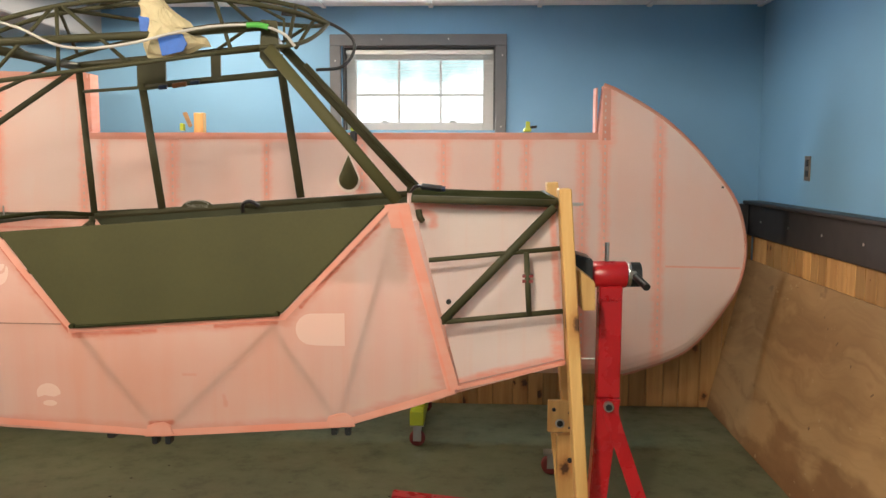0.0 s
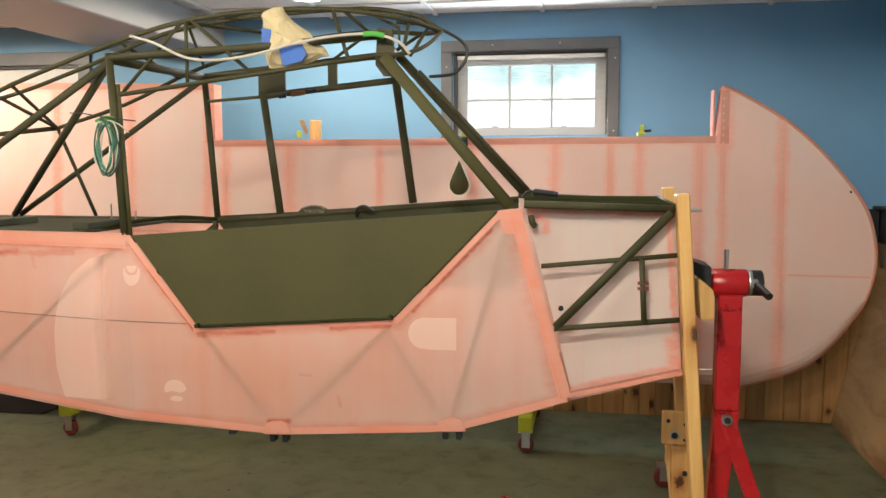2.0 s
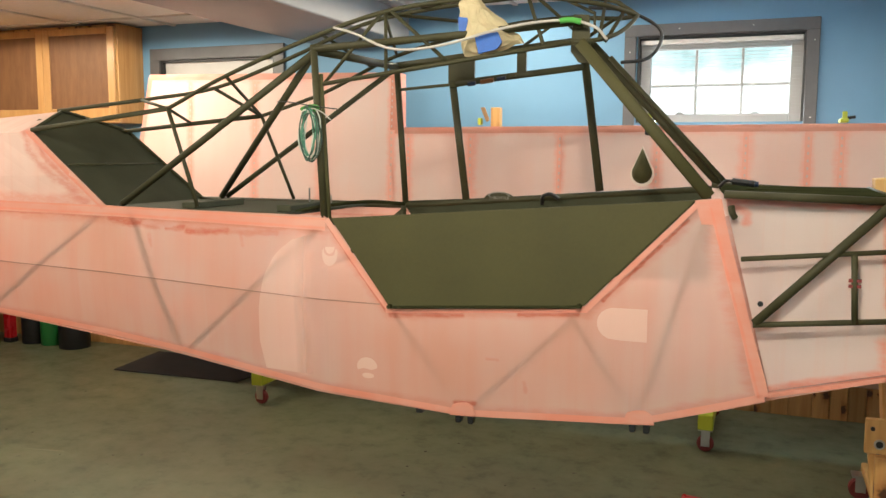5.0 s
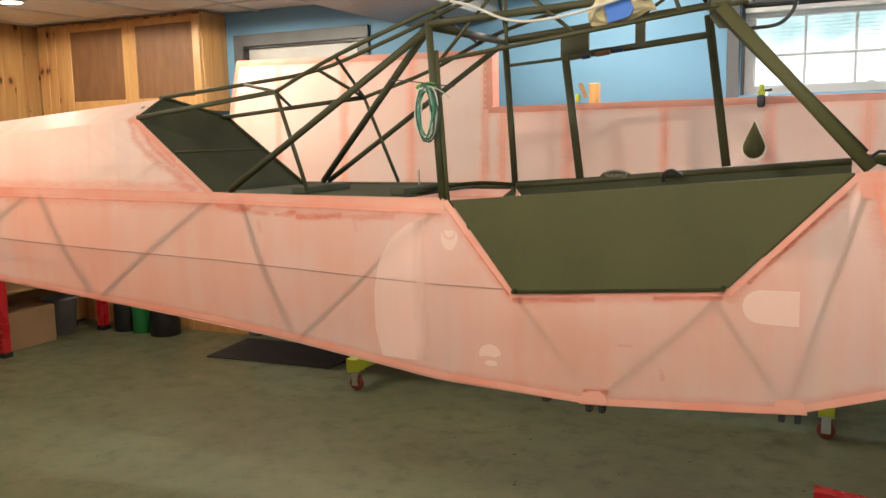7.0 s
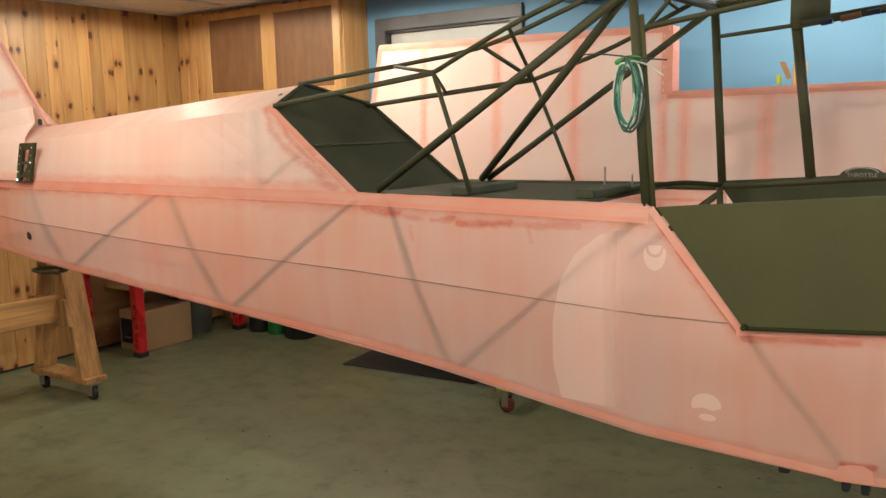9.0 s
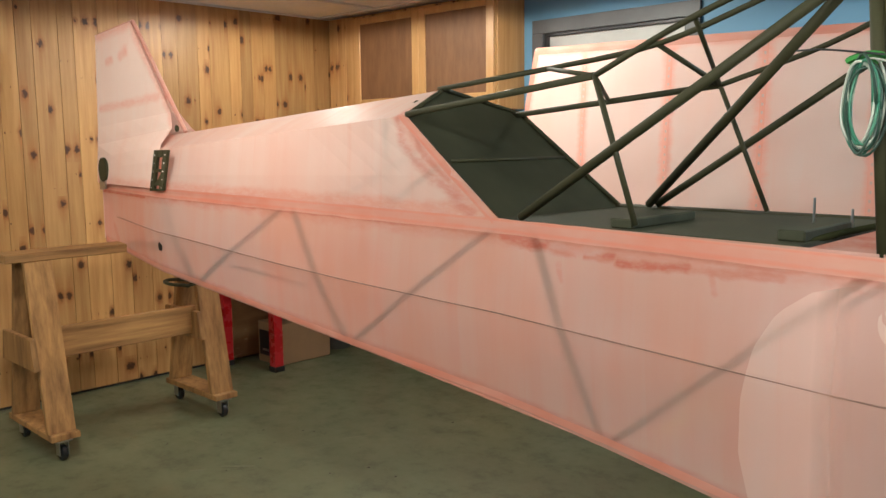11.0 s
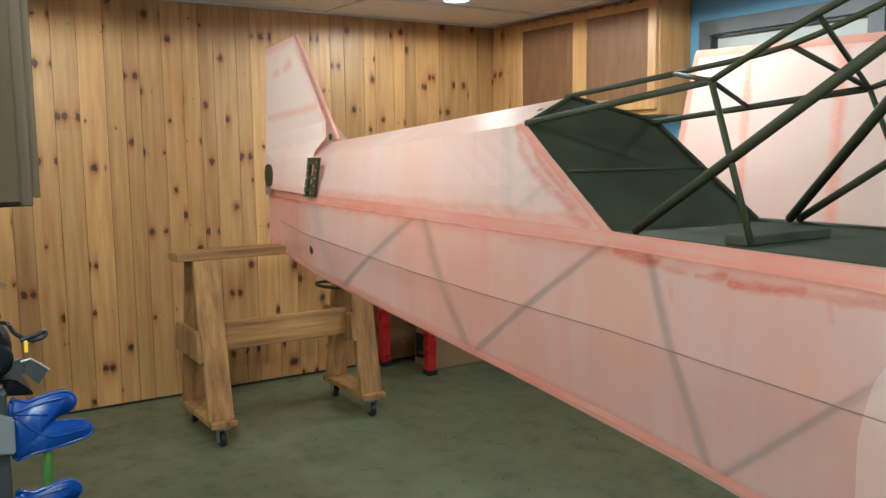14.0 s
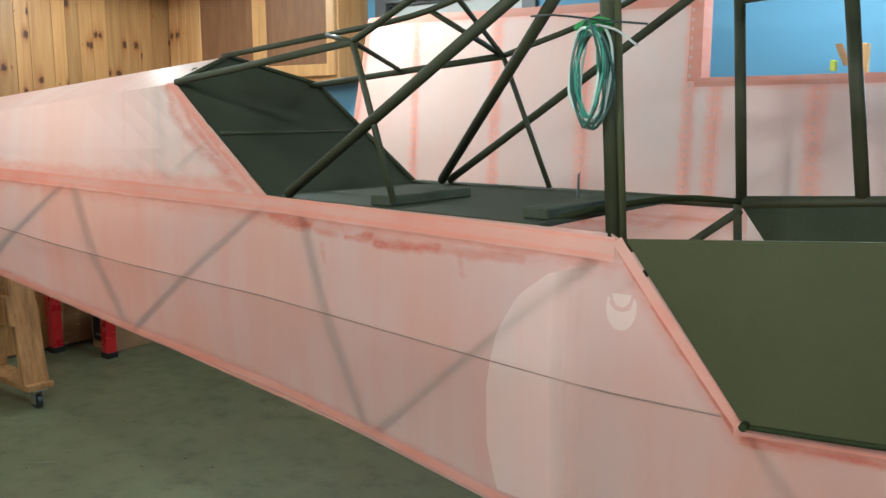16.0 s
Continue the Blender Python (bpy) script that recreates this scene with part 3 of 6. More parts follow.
def frame_rect(x0, x1, z0, z1, w, y0, y1, mat, parent, names="casing"):
    part(names, bx(x0, x0 + w, y0, y1, z0, z1 - w, bevel=0.003), mat, parent)
    part(names, bx(x1 - w, x1, y0, y1, z0, z1 - w, bevel=0.003), mat, parent)
    part(names, bx(x0, x1, y0, y1, z1 - w, z1, bevel=0.003), mat, parent)


win = thing("window_1", "sash window with white muntins, half-open blind and grey casing", "window", "", "structure")
frame_rect(-0.697, 0.310, 1.53, 2.138, 0.064, YB - 0.022, YB - 0.001, TRIM, win)
part("window_sill", bx(-0.72, 0.335, YB - 0.05, YB - 0.001, 1.49, 1.53, bevel=0.004), TRIM, win)
# jambs in dark paint stand in for the shaded reveal round the blind
part("jamb", bx(WX0 + 0.0005, WX0 + 0.010, YB - 0.006, YB + 0.089, WZ0, WZ1 - 0.0105), DARK_TRIM, win)
part("jamb", bx(WX1 - 0.010, WX1 - 0.0005, YB - 0.006, YB + 0.089, WZ0, WZ1 - 0.0105), DARK_TRIM, win)
part("jamb", bx(WX0 + 0.0005, WX1 - 0.0005, YB - 0.006, YB + 0.089, WZ1 - 0.010, WZ1 - 0.0005), DARK_TRIM, win)
for a in ((WX0, -0.561, WZ0, WZ1), (0.177, WX1, WZ0, WZ1), (-0.561, 0.177, 2.007, WZ1), (-0.561, 0.177, WZ0, 1.648)):
    part("sash_frame", bx(a[0], a[1], YB + 0.09, YB + 0.13, a[2], a[3], bevel=0.004), WHITE, win)
for mx in (-0.313, -0.069):
    part("muntin", bx(mx - 0.007, mx + 0.007, YB + 0.10, YB + 0.12, 1.648, 2.007), WHITE, win)
part("muntin", bx(-0.561, 0.177, YB + 0.099, YB + 0.119, 1.801, 1.815), WHITE, win)
for mx in (-0.395, 0.005):
    part("sash_lift", prism([(mx - 0.024, 1.646), (mx + 0.024, 1.646), (mx + 0.012, 1.660), (mx - 0.012, 1.660)], "y", YB + 0.075, YB + 0.0895, 0.002), WHITE, win)
for mx, mz in ((-0.40, 2.108), (-0.02, 2.110), (0.284, 2.02), (0.281, 1.62), (-0.665, 1.99)):
    part("casing_screw", lt([(0.004, 0.0), (0.003, -0.002)], (mx, YB - 0.022, mz), "y", 8), STEEL, win)
pane = part("pane", bx(WX0 + 0.05, WX1 - 0.05, YB + 0.108, YB + 0.112, WZ0 + 0.03, WZ1 - 0.05), GLASS, win, "clear glass")
pane.visible_shadow = False
blind = thing("window_blind", "white slatted mini blind hung inside the window, slats open", "blind")
part("head_rail", bx(WX0 + 0.014, WX1 - 0.014, YB + 0.02, YB + 0.05, 2.030, 2.056, bevel=0.004), WHITE, blind)
SLAT = fabric_mat("blind_slat", (0.82, 0.83, 0.83), (0.80, 0.81, 0.82), 0.2, trans=0.35)
slat_me = None
z = 2.018
while z > 1.625:
    if slat_me is None:
        ob = part("slat", bx(WX0 + 0.016, WX1 - 0.016, -0.012, 0.012, -0.0006, 0.0006), SLAT, blind)
        slat_me = ob.data
    else:
        ob = new("slat", slat_me)
        ob.parent = blind
    ob.matrix_basis = pose(0, YB + 0.035, z, 3, 0, 0)
    z -= 0.019
for sx in (-0.52, 0.14):
    part("cord", bx(sx - 0.001, sx + 0.001, YB + 0.021, YB + 0.023, 1.62, 2.03), WHITE, blind)
structure("backdrop", bx(-3.0, 2.6, YB + 1.6, YB + 1.62, 0.3, 3.6), OUTSIDE, "bright daylight outside the window", "backdrop")

door = thing("door_1", "white panelled door in a wide grey casing", "door", "", "structure")
frame_rect(-3.985, -2.905, 0, 2.135, 0.08, YB - 0.022, YB - 0.001, TRIM, door)
part("door_leaf", bx(DX0 + 0.003, DX1 - 0.003, YB + 0.03, YB + 0.07, 0.01, DZ1 - 0.004, bevel=0.003), DOOR_W, door)
part("jamb", bx(DX0, DX0 + 0.02, YB - 0.001, YB + 0.03, 0, DZ1), DARK_TRIM, door)
part("jamb", bx(DX1 - 0.02, DX1, YB - 0.001, YB + 0.03, 0, DZ1), DARK_TRIM, door)
part("jamb", bx(DX0 + 0.02, DX1 - 0.02, YB - 0.001, YB + 0.03, DZ1 - 0.02, DZ1), DARK_TRIM, door)
for px in (-3.83, -3.41):
    for pz0, pz1 in ((0.2, 0.9), (1.05, 1.9)):
        part("door_panel", bx(px, px + 0.35, YB + 0.024, YB + 0.031, pz0, pz1, bevel=0.003), WHITE, door)

# wainscot and rails
RZ = 1.19
wains = structure("wainscot_north", bx(DX1 + 0.1, X1 - 0.03, YB - 0.012, YB - 0.001, 0, 1.02), PINE, "low pine wainscot along the blue wall", "wainscot")
structure("rail_north", bx(DX1 + 0.1, X1 - 0.06, YB - 0.05, YB - 0.002, 1.02, RZ, bevel=0.006), DARK_TRIM, "dark painted rail capping the wainscot", "rail")
structure("rail_east", bx(X1 - 0.055, X1 - 0.001, YF, YB - 0.002, 1.01, RZ, bevel=0.006), DARK_TRIM, "dark painted rail along the wall", "rail")
structure("rail_east_cap", bx(X1 - 0.10, X1 - 0.0005, YF, YB - 0.051, RZ + 0.001, RZ + 0.02, bevel=0.004), DARK_TRIM, "dark painted ledge on the rail", "rail")
wains_e = structure("wainscot_east", bx(X1 - 0.02, X1 - 0.001, YF, YB - 0.013, 0, 1.008), PINE, "low pine wainscot under the dark rail", "wainscot")

# ---- fuselage ----
C = 3.10
HALF = [(0.42, 0.315), (0.0, 0.35), (-1.25, 0.34), (-2.24, 0.245), (-2.86, 0.24), (-4.25, 0.165), (-5.13, 0.028)]
BELLY = [(0.42, 0.838), (0.10, 0.753), (-0.237, 0.648), (-0.775, 0.610), (-1.30, 0.634), (-1.87, 0.692), (-2.86, 0.775), (-5.13, 0.926)]
SILL = [(-5.13, 1.225), (-1.262, 1.222), (-1.245, 1.213), (-1.03, 0.937), (-0.40, 0.985), (-0.097, 1.302), (-0.04, 1.308), (0.10, 0.7545)]
CREASE = [(-4.95, 1.073), (-4.05, 1.041), (-3.28, 1.006), (-2.4, 0.979), (-1.5, 0.955), (-1.03, 0.945)]


def side_y(x, z, sign=-1):
    """Where the cloth side lies: flat, pushed out a little along the stringer."""
    w = interp(x, HALF)
    push = 0.0
    if x < -1.03:
        s = interp(x, CREASE)
        amp = interp(x, [(-5.0, 0.0), (-4.3, 0.020), (-1.3, 0.022), (-1.03, 0.0)])
        b, t = interp(x, BELLY), 1.222
        push = amp * max(0.0, 1 - abs(z - s) / max(0.02, (t - s) if z > s else (s - b)))
    return C + sign * (w + push)


def side_skin(x0, x1, top, sign):
    bm = bmesh.new()
    xs = sorted(set([x0, x1] + [round(v, 3) for v in np.arange(x0, x1, 0.08)] + [x for x, _ in SILL + BELLY if x0 < x < x1]))
    cols = []
    for x in xs:
        b, t = interp(x, BELLY), interp(x, top)
        s = interp(x, CREASE) if x < -1.03 else (b + t) / 2
        zs = [b + (s - b) * k / 5 for k in range(5)] + [s + (t - s) * k / 4 for k in range(5)]
        cols.append([bm.verts.new((x, side_y(x, z, sign), z)) for z in zs])
    for a, b in zip(cols, cols[1:]):
        for k in range(len(a) - 1):
            bm.faces.new((a[k], b[k], b[k + 1], a[k + 1]))
    bmesh.ops.remove_doubles(bm, verts=bm.verts, dist=0.0003)
    return bm


fus = thing("airplane_fuselage", "light airplane fuselage frame half covered in pink doped cloth, olive tubes", "airplane")
part("side_cloth", side_skin(-5.13, 0.10, SILL, -1), FABRIC, fus, "pink doped cloth stretched over the side")
part("side_cloth", side_skin(-5.13, -1.25, [(-5.13, 1.225), (-1.25, 1.222)], 1), FABRIC, fus, "pink doped cloth stretched over the side")
part("side_cloth", side_skin(-1.25, 0.40, [(-1.25, 1.0), (0.40, 1.29)], 1), FABRIC, fus, "pink doped cloth stretched over the side")
bm = bmesh.new()
cols = [[bm.verts.new((x, C + s * (interp(x, HALF) - 0.003), interp(x, BELLY) + 0.002)) for s in (-1, 1)] for x in sorted([x for x, _ in BELLY])]
for a, b in zip(cols, cols[1:]):
    bm.faces.new((a[0], b[0], b[1], a[1]))
part("belly_cloth", bm, FABRIC, fus, "pink doped cloth under the belly")

# turtle deck behind the slanted bulkhead
bm = bmesh.new()
cols = []
for k in range(25):
    u = k / 24
    xl, xs, xr = -2.241 + u * (-5.13 + 2.241), -2.593 + u * (-5.13 + 2.593), -2.70 + u * (-5.13 + 2.70)
    wl = interp(xl, HALF)
    ws = interp(xs, [(-2.593, 0.243), (-4.24, 0.125), (-4.7, 0.06), (-5.13, 0.025)])
    zs = interp(xs, [(-2.593, 1.506), (-4.24, 1.412), (-5.13, 1.40)])
    zr = interp(xr, [(-2.70, 1.588), (-4.295, 1.478), (-5.13, 1.46)])
    half = [Vector((xl, -wl, 1.223)), Vector((xl * 0.6 + xs * 0.4, -(wl * 0.6 + ws * 0.4) - 0.004, 1.223 * 0.6 + zs * 0.4)), Vector((xs, -ws, zs)), Vector((xr, -0.012, zr))]
    ring = half + [Vector((p.x, -p.y * (1 + 0.2 * (1 - u)), p.z)) for p in reversed(half)]
    cols.append([bm.verts.new(p + Vector((0, C, 0))) for p in ring])
for a, b in zip(cols, cols[1:]):
    for k in range(7):
        bm.faces.new((a[k], b[k], b[k + 1], a[k + 1]))
part("turtle_deck", bm, FABRIC_DECK, fus, "pink doped cloth over the rear deck")
# fin
bm = bmesh.new()
FIN = [(-4.30, 1.485, 0.012), (-4.375, 1.57, 0.014), (-4.565, 1.80, 0.014), (-4.752, 2.017, 0.010)]
LOW = [(-4.27, 1.235, 0.166), (-4.27, 1.36, 0.150), (-4.29, 1.43, 0.125), (-4.33, 1.50, 0.045), (-4.39, 1.575, 0.016), (-4.752, 2.015, 0.01)]
REAR = [(-5.14, 1.235, 0.044), (-5.14, 1.30, 0.042), (-5.14, 1.36, 0.038), (-5.14, 1.43, 0.032), (-5.14, 1.52, 0.026), (-5.14, 1.985, 0.012)]
rows = []
for (xa, za, wa), (xb, zb, wb) in zip(LOW, REAR):
    rows.append([(xa + (xb - xa) * t, za + (zb - za) * t, wa + (wb - wa) * t) for t in (0, 0.25, 0.5, 0.75, 1)])
for sgn in (-1, 1):
    vs = [[bm.verts.new((x, C + sgn * (w + 0.004), z)) for x, z, w in r] for r in rows]
    for a, b in zip(vs, vs[1:]):
        for k in range(4):
            bm.faces.new((a[k], a[k + 1], b[k + 1], b[k]))
part("fin_cloth", bm, FIN_CLOTH, fus, "pink doped cloth on the upright tail fin")
part("fin_edge", tb([(x, C, z) for x, z, w in FIN] + [(-5.14, C, 1.985)], 0.010, 8), TAPE, fus, "darker pink taped edge")
part("tail_post", tb([(-5.14, C, 0.945), (-5.14, C, 1.985)], [0.028, 0.013], 8), FABRIC_DECK, fus)


def strip_mesh(rows):
    """A strip through rows of points; u across it, v along it in metres."""
    bm = bmesh.new()
    uv = bm.loops.layers.uv.new("UVMap")
    along, prev = 0.0, None
    for r in rows:
        vs = [bm.verts.new(p) for p in r]
        if prev:
            step = (vs[1].co - prev[1].co).length
            for i in range(len(r) - 1):
                f = bm.faces.new((prev[i], vs[i], vs[i + 1], prev[i + 1]))
                w = len(r) - 1
                for lp, (u, v) in zip(f.loops, ((i / w, along), (i / w, along + step), ((i + 1) / w, along + step), ((i + 1) / w, along))):
                    lp[uv].uv = (u, v)
            along += step
        prev = vs
    return bm


def strip_rows(pts, width, place, wob, step=0.03, seed=3.0):
    """Rows of three points square to a path of (x, z), with uneven width; place(x, z, middle) puts each on its surface."""
    path = []
    for (a, b), (c2, d) in zip(pts, pts[1:]):
        n = max(2, int(math.hypot(c2 - a, d - b) / step))
        path += [(a + (c2 - a) * k / n, b + (d - b) * k / n) for k in range(n)]
    path.append(pts[-1])
    rows = []
    for i, (x, z) in enumerate(path):
        xa, za = path[max(0, i - 1)]
        xb, zb = path[min(len(path) - 1, i + 1)]
        ln = math.hypot(xb - xa, zb - za) or 1
        nx, nz = -(zb - za) / ln, (xb - xa) / ln
        ww = width / 2 * (1 + wob * noise.noise(Vector((x * 9, z * 9, seed))))
        rows.append([place(x + nx * q * ww, z + nz * q * ww, q == 0) for q in (-1, 0, 1)])
    return rows


def ribbon(pts, width, off=0.003, sign=-1, wob=0.15):
    """A cloth tape laid on the side, along points (x, z), with uneven edges."""
    return strip_mesh(strip_rows(pts, width, lambda x, z, mid: (x, side_y(x, z, sign) + sign * off, z), wob, 0.03, width * 50))


for pts, wd in (
    ([(-5.10, 1.222), (-3.0, 1.214), (-1.255, 1.195)], 0.040),
    ([(-5.10, 0.942), (-2.86, 0.790), (-1.87, 0.713), (-1.30, 0.653), (-0.775, 0.622), (-0.237, 0.660), (0.095, 0.765)], 0.020),
    ([(-1.251, 1.212), (-1.029, 0.932)], 0.018),
    ([(-1.04, 0.928), (-0.395, 0.976)], 0.018),
    ([(-0.399, 0.974), (-0.099, 1.287)], 0.015),
    ([(-0.055, 1.30), (0.092, 0.765)], 0.034),
):
    at_door = -0.45 < min(x for x, z in pts) and max(x for x, z in pts) < -0.085
    part("edge_tape", ribbon(pts, wd, 0.0085 if at_door else 0.0022), TAPE, fus, "darker pink tape along the cloth edge")
part("edge_tape", prism([(-0.105, 1.300), (-0.035, 1.306), (-0.02, 1.235), (-0.085, 1.235)], "y", side_y(-0.06, 1.28) - 0.0045, side_y(-0.06, 1.28) - 0.002), TAPE, fus)
for gx, gz in ((-0.775, 0.63), (-0.237, 0.668)):
    part("fitting_patch", prism([(gx - 0.045, gz - 0.019), (gx + 0.045, gz - 0.014), (gx + 0.034, gz + 0.018), (gx + 0.015, gz + 0.027), (gx - 0.012, gz + 0.024), (gx - 0.035, gz + 0.016)], "y", side_y(gx, gz) - 0.008, side_y(gx, gz) - 0.002, 0.002), TAPE, fus, "pink doped patch round a gear fitting")
    for dx in (-0.02, 0.02):
        part("gear_lug", prism([(gx + dx - 0.008, gz - 0.045), (gx + dx + 0.008, gz - 0.045), (gx + dx + 0.010, gz - 0.012), (gx + dx - 0.010, gz - 0.012)], "y", side_y(gx, gz) + 0.005, side_y(gx, gz) + 0.035, 0.002), BLACK, fus, "dark steel landing gear lug")
part("gear_lug", prism([(-0.938, 0.600), (-0.915, 0.602), (-0.912, 0.622), (-0.940, 0.622)], "y", side_y(-0.93, 0.63) + 0.005, side_y(-0.93, 0.63) + 0.03, 0.002), BLACK, fus, "dark steel landing gear lug")
# tape up the slanted edge of the rear deck
EDGE_LO, EDGE_HI = Vector((-2.241, C - 0.245, 1.223)), Vector((-2.593, C - 0.243, 1.506))


def deck_strip(path, width, off):
    """A strip on the deck's side: path of (share up the slanted edge, metres behind it)."""
    rows = []
    for (u0, d0), (u1, d1) in zip(path, path[1:]):
        for k in range(6):
            rows.append((u0 + (u1 - u0) * k / 6, d0 + (d1 - d0) * k / 6))
    rows.append(path[-1])
    return strip_mesh([[EDGE_LO.lerp(EDGE_HI, u) + Vector((-d - q * width * (1 + 0.3 * noise.noise(Vector((u * 6, d * 9, off * 900)))), -off, 0)) for q in (-0.5, 0, 0.5)] for u, d in rows])


part("edge_tape", deck_strip([(0.0, 0.019), (0.5, 0.021), (1.0, 0.019)], 0.036, 0.0030), TAPE, fus)
# light shining through the cloth, painted as paler patches
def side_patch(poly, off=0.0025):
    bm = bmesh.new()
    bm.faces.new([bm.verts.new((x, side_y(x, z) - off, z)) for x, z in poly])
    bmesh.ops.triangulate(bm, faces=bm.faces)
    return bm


def oval(x, z, rx, rz, n=20, a0=0, a1=360):
    return [(x + rx * math.cos(radians(a)), z + rz * math.sin(radians(a))) for a in np.linspace(a0, a1, n, endpoint=a1 - a0 < 360)]


part("glow_patch", side_patch([(-0.222, 0.988), (-0.222, 0.893), (-0.30, 0.893)] + oval(-0.315, 0.94, 0.05, 0.047, 9, 250, 100)), GLOW_AND_STITCH, fus, "paler patch painting light that shines through the cloth")
part("glow_patch", side_patch(oval(-1.106, 0.738, 0.036, 0.030, 14, -5, 205) + [(-1.118, 0.732), (-1.090, 0.727)]), GLOW_AND_STITCH, fus)
part("glow_patch", side_patch(oval(-1.236, 1.122, 0.017, 0.022, 14, 180, 360)), GLOW_AND_STITCH, fus)
part("glow_patch", side_patch(oval(-1.103, 0.708, 0.021, 0.009, 12)), GLOW_AND_STITCH, fus)
part("glow_patch", side_patch(oval(-1.236, 1.10, 0.028, 0.040, 14, 165, 375) + oval(-1.236, 1.112, 0.023, 0.020, 12, 375, 165)), GLOW_AND_STITCH, fus)
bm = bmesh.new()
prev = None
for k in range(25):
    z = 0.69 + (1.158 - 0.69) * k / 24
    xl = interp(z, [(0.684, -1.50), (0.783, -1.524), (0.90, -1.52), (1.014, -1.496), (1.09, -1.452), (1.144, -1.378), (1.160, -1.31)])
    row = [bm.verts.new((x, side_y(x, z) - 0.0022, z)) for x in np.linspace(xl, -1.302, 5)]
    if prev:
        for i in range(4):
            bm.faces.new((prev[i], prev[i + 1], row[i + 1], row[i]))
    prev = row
part("glow_patch", bm, GLOW_ARCH, fus, "paler arch painting light that shines through the cloth")
# narrow ridge where the cloth lies over the side stringer, coloured dark for its shade
ridge = [(x, side_y(x, interp(x, CREASE)) - 0.0005, interp(x, CREASE)) for x in np.linspace(-4.90, -1.06, 60)]
part("stringer_shade_line", tb(ridge, 0.0019, 6), CREASE_SHADE, fus, "fine dark line painting the shade of the stringer crease")

# olive side panel that closes the cabin below the windows
pan = [(-1.231, 1.216), (-1.024, 0.942), (-0.404, 0.985), (-0.101, 1.301)]
part("lower_door", prism(pan, "y", 2.745, 2.759, 0.003), OLIVE, fus, "flat olive drab lower door panel")
part("door_hinge", tb([(-1.02, 2.745, 0.940), (-0.41, 2.745, 0.983)], 0.0045, 8), OLIVE_PLATE, fus)
for hx, hz in ((-1.018, 0.944), (-0.415, 0.987)):
    part("hinge_bolt", tb([(hx, 2.728, hz), (hx, 2.75, hz)], 0.007, 8), OLIVE_PLATE, fus)
part("far_panel", prism([(-1.09, 0.98), (-0.10, 0.98), (-0.10, 1.30), (-1.275, 1.235)], "y", 3.425, 3.435), OLIVE_IN, fus, "olive inner side wall of the cabin")
# panel behind the bare front bay
part("bay_panel", prism([(-0.03, 1.303), (0.385, 1.296), (0.415, 0.845), (0.108, 0.765)], "y", C - 0.268, C - 0.263), BARE, fus, "bare greyish cloth behind the nose tubes")
part("edge_tape", prism([(0.103, 0.758), (0.416, 0.838), (0.416, 0.850), (0.106, 0.770)], "y", C - 0.318, C - 0.300), TAPE, fus)
part("firewall", prism([(0.387, 1.31), (0.392, 1.31), (0.420, 0.84), (0.415, 0.84)], "y", C - 0.262, C + 0.30), BARE, fus)


def rod(name, pts, r, mat=None, label="", flat=1.0, seg=10):
    return part(name, tb(pts, r, seg, flat), mat or OLIVE_DK, fus, label, True)


NY, FY = 2.765, 3.43
# nose bay tubes
rod("longeron", [(-0.03, NY, 1.318), (0.38, C - 0.31, 1.306)], 0.011)
rod("longeron", [(-0.10, FY, 1.32), (0.39, C + 0.31, 1.30)], 0.011)
rod("nose_tube", [(0.02, NY - 0.005, 1.143), (0.395, C - 0.32, 1.178)], 0.007)
rod("nose_tube", [(0.058, NY - 0.005, 0.964), (0.405, C - 0.32, 0.996)], 0.008)
rod("nose_tube", [(0.062, NY - 0.003, 0.968), (0.377, C - 0.318, 1.296)], 0.0125)
rod("nose_tube", [(0.298, NY - 0.004, 1.168), (0.308, NY - 0.004, 0.986)], 0.008)
part("nose_plate", prism([(-0.03, C - 0.32), (0.38, C - 0.30), (0.39, C + 0.30), (-0.08, C + 0.32)], "z", 1.314, 1.320), OLIVE_PLATE, fus, "olive top plate of the nose")
rod("nose_tube", [(0.383, C - 0.30, 1.312), (0.388, C + 0.30, 1.312)], 0.011)
part("grommet", tb([(0.075, C - 0.275, 1.012), (0.075, C - 0.269, 1.012)], 0.008, 10), BLACK, fus)
part("cable_boot", tb(spline([(-0.012, NY + 0.03, 1.285), (-0.008, NY + 0.025, 1.265), (0.0, NY + 0.03, 1.252)], 4), 0.009, 8), OLIVE_DK, fus)
for bz in (1.10, 1.085):
    part("tube_tab", bx(0.288, 0.318, NY - 0.010, NY + 0.002, bz - 0.004, bz + 0.004), RED_DK, fus)
part("plate_slot", bx(0.02, 0.16, C - 0.05, C - 0.03, 1.3202, 1.322), OLIVE_PLATE, fus)
# cabin frame, near side
rod("cabin_post", [(-1.325, 2.82, 1.775), (-1.265, 2.77, 1.212)], 0.0125, flat=0.8)
rod("post_flange", [(-1.300, 2.822, 1.68), (-1.250, 2.777, 1.212)], 0.007, OLIVE)
rod("windshield_strut", [(-0.444, 2.80, 1.745), (-0.068, 2.76, 1.310)], 0.0175, OLIVE, flat=0.35)
rod("roof_tube", [(-1.325, 2.82, 1.762), (-0.82, 2.82, 1.784), (-0.45, 2.82, 1.808)], 0.012)
rod("roof_rail", [(-1.285, 2.81, 1.648), (-0.85, 2.805, 1.70), (-0.47, 2.80, 1.746)], 0.007)
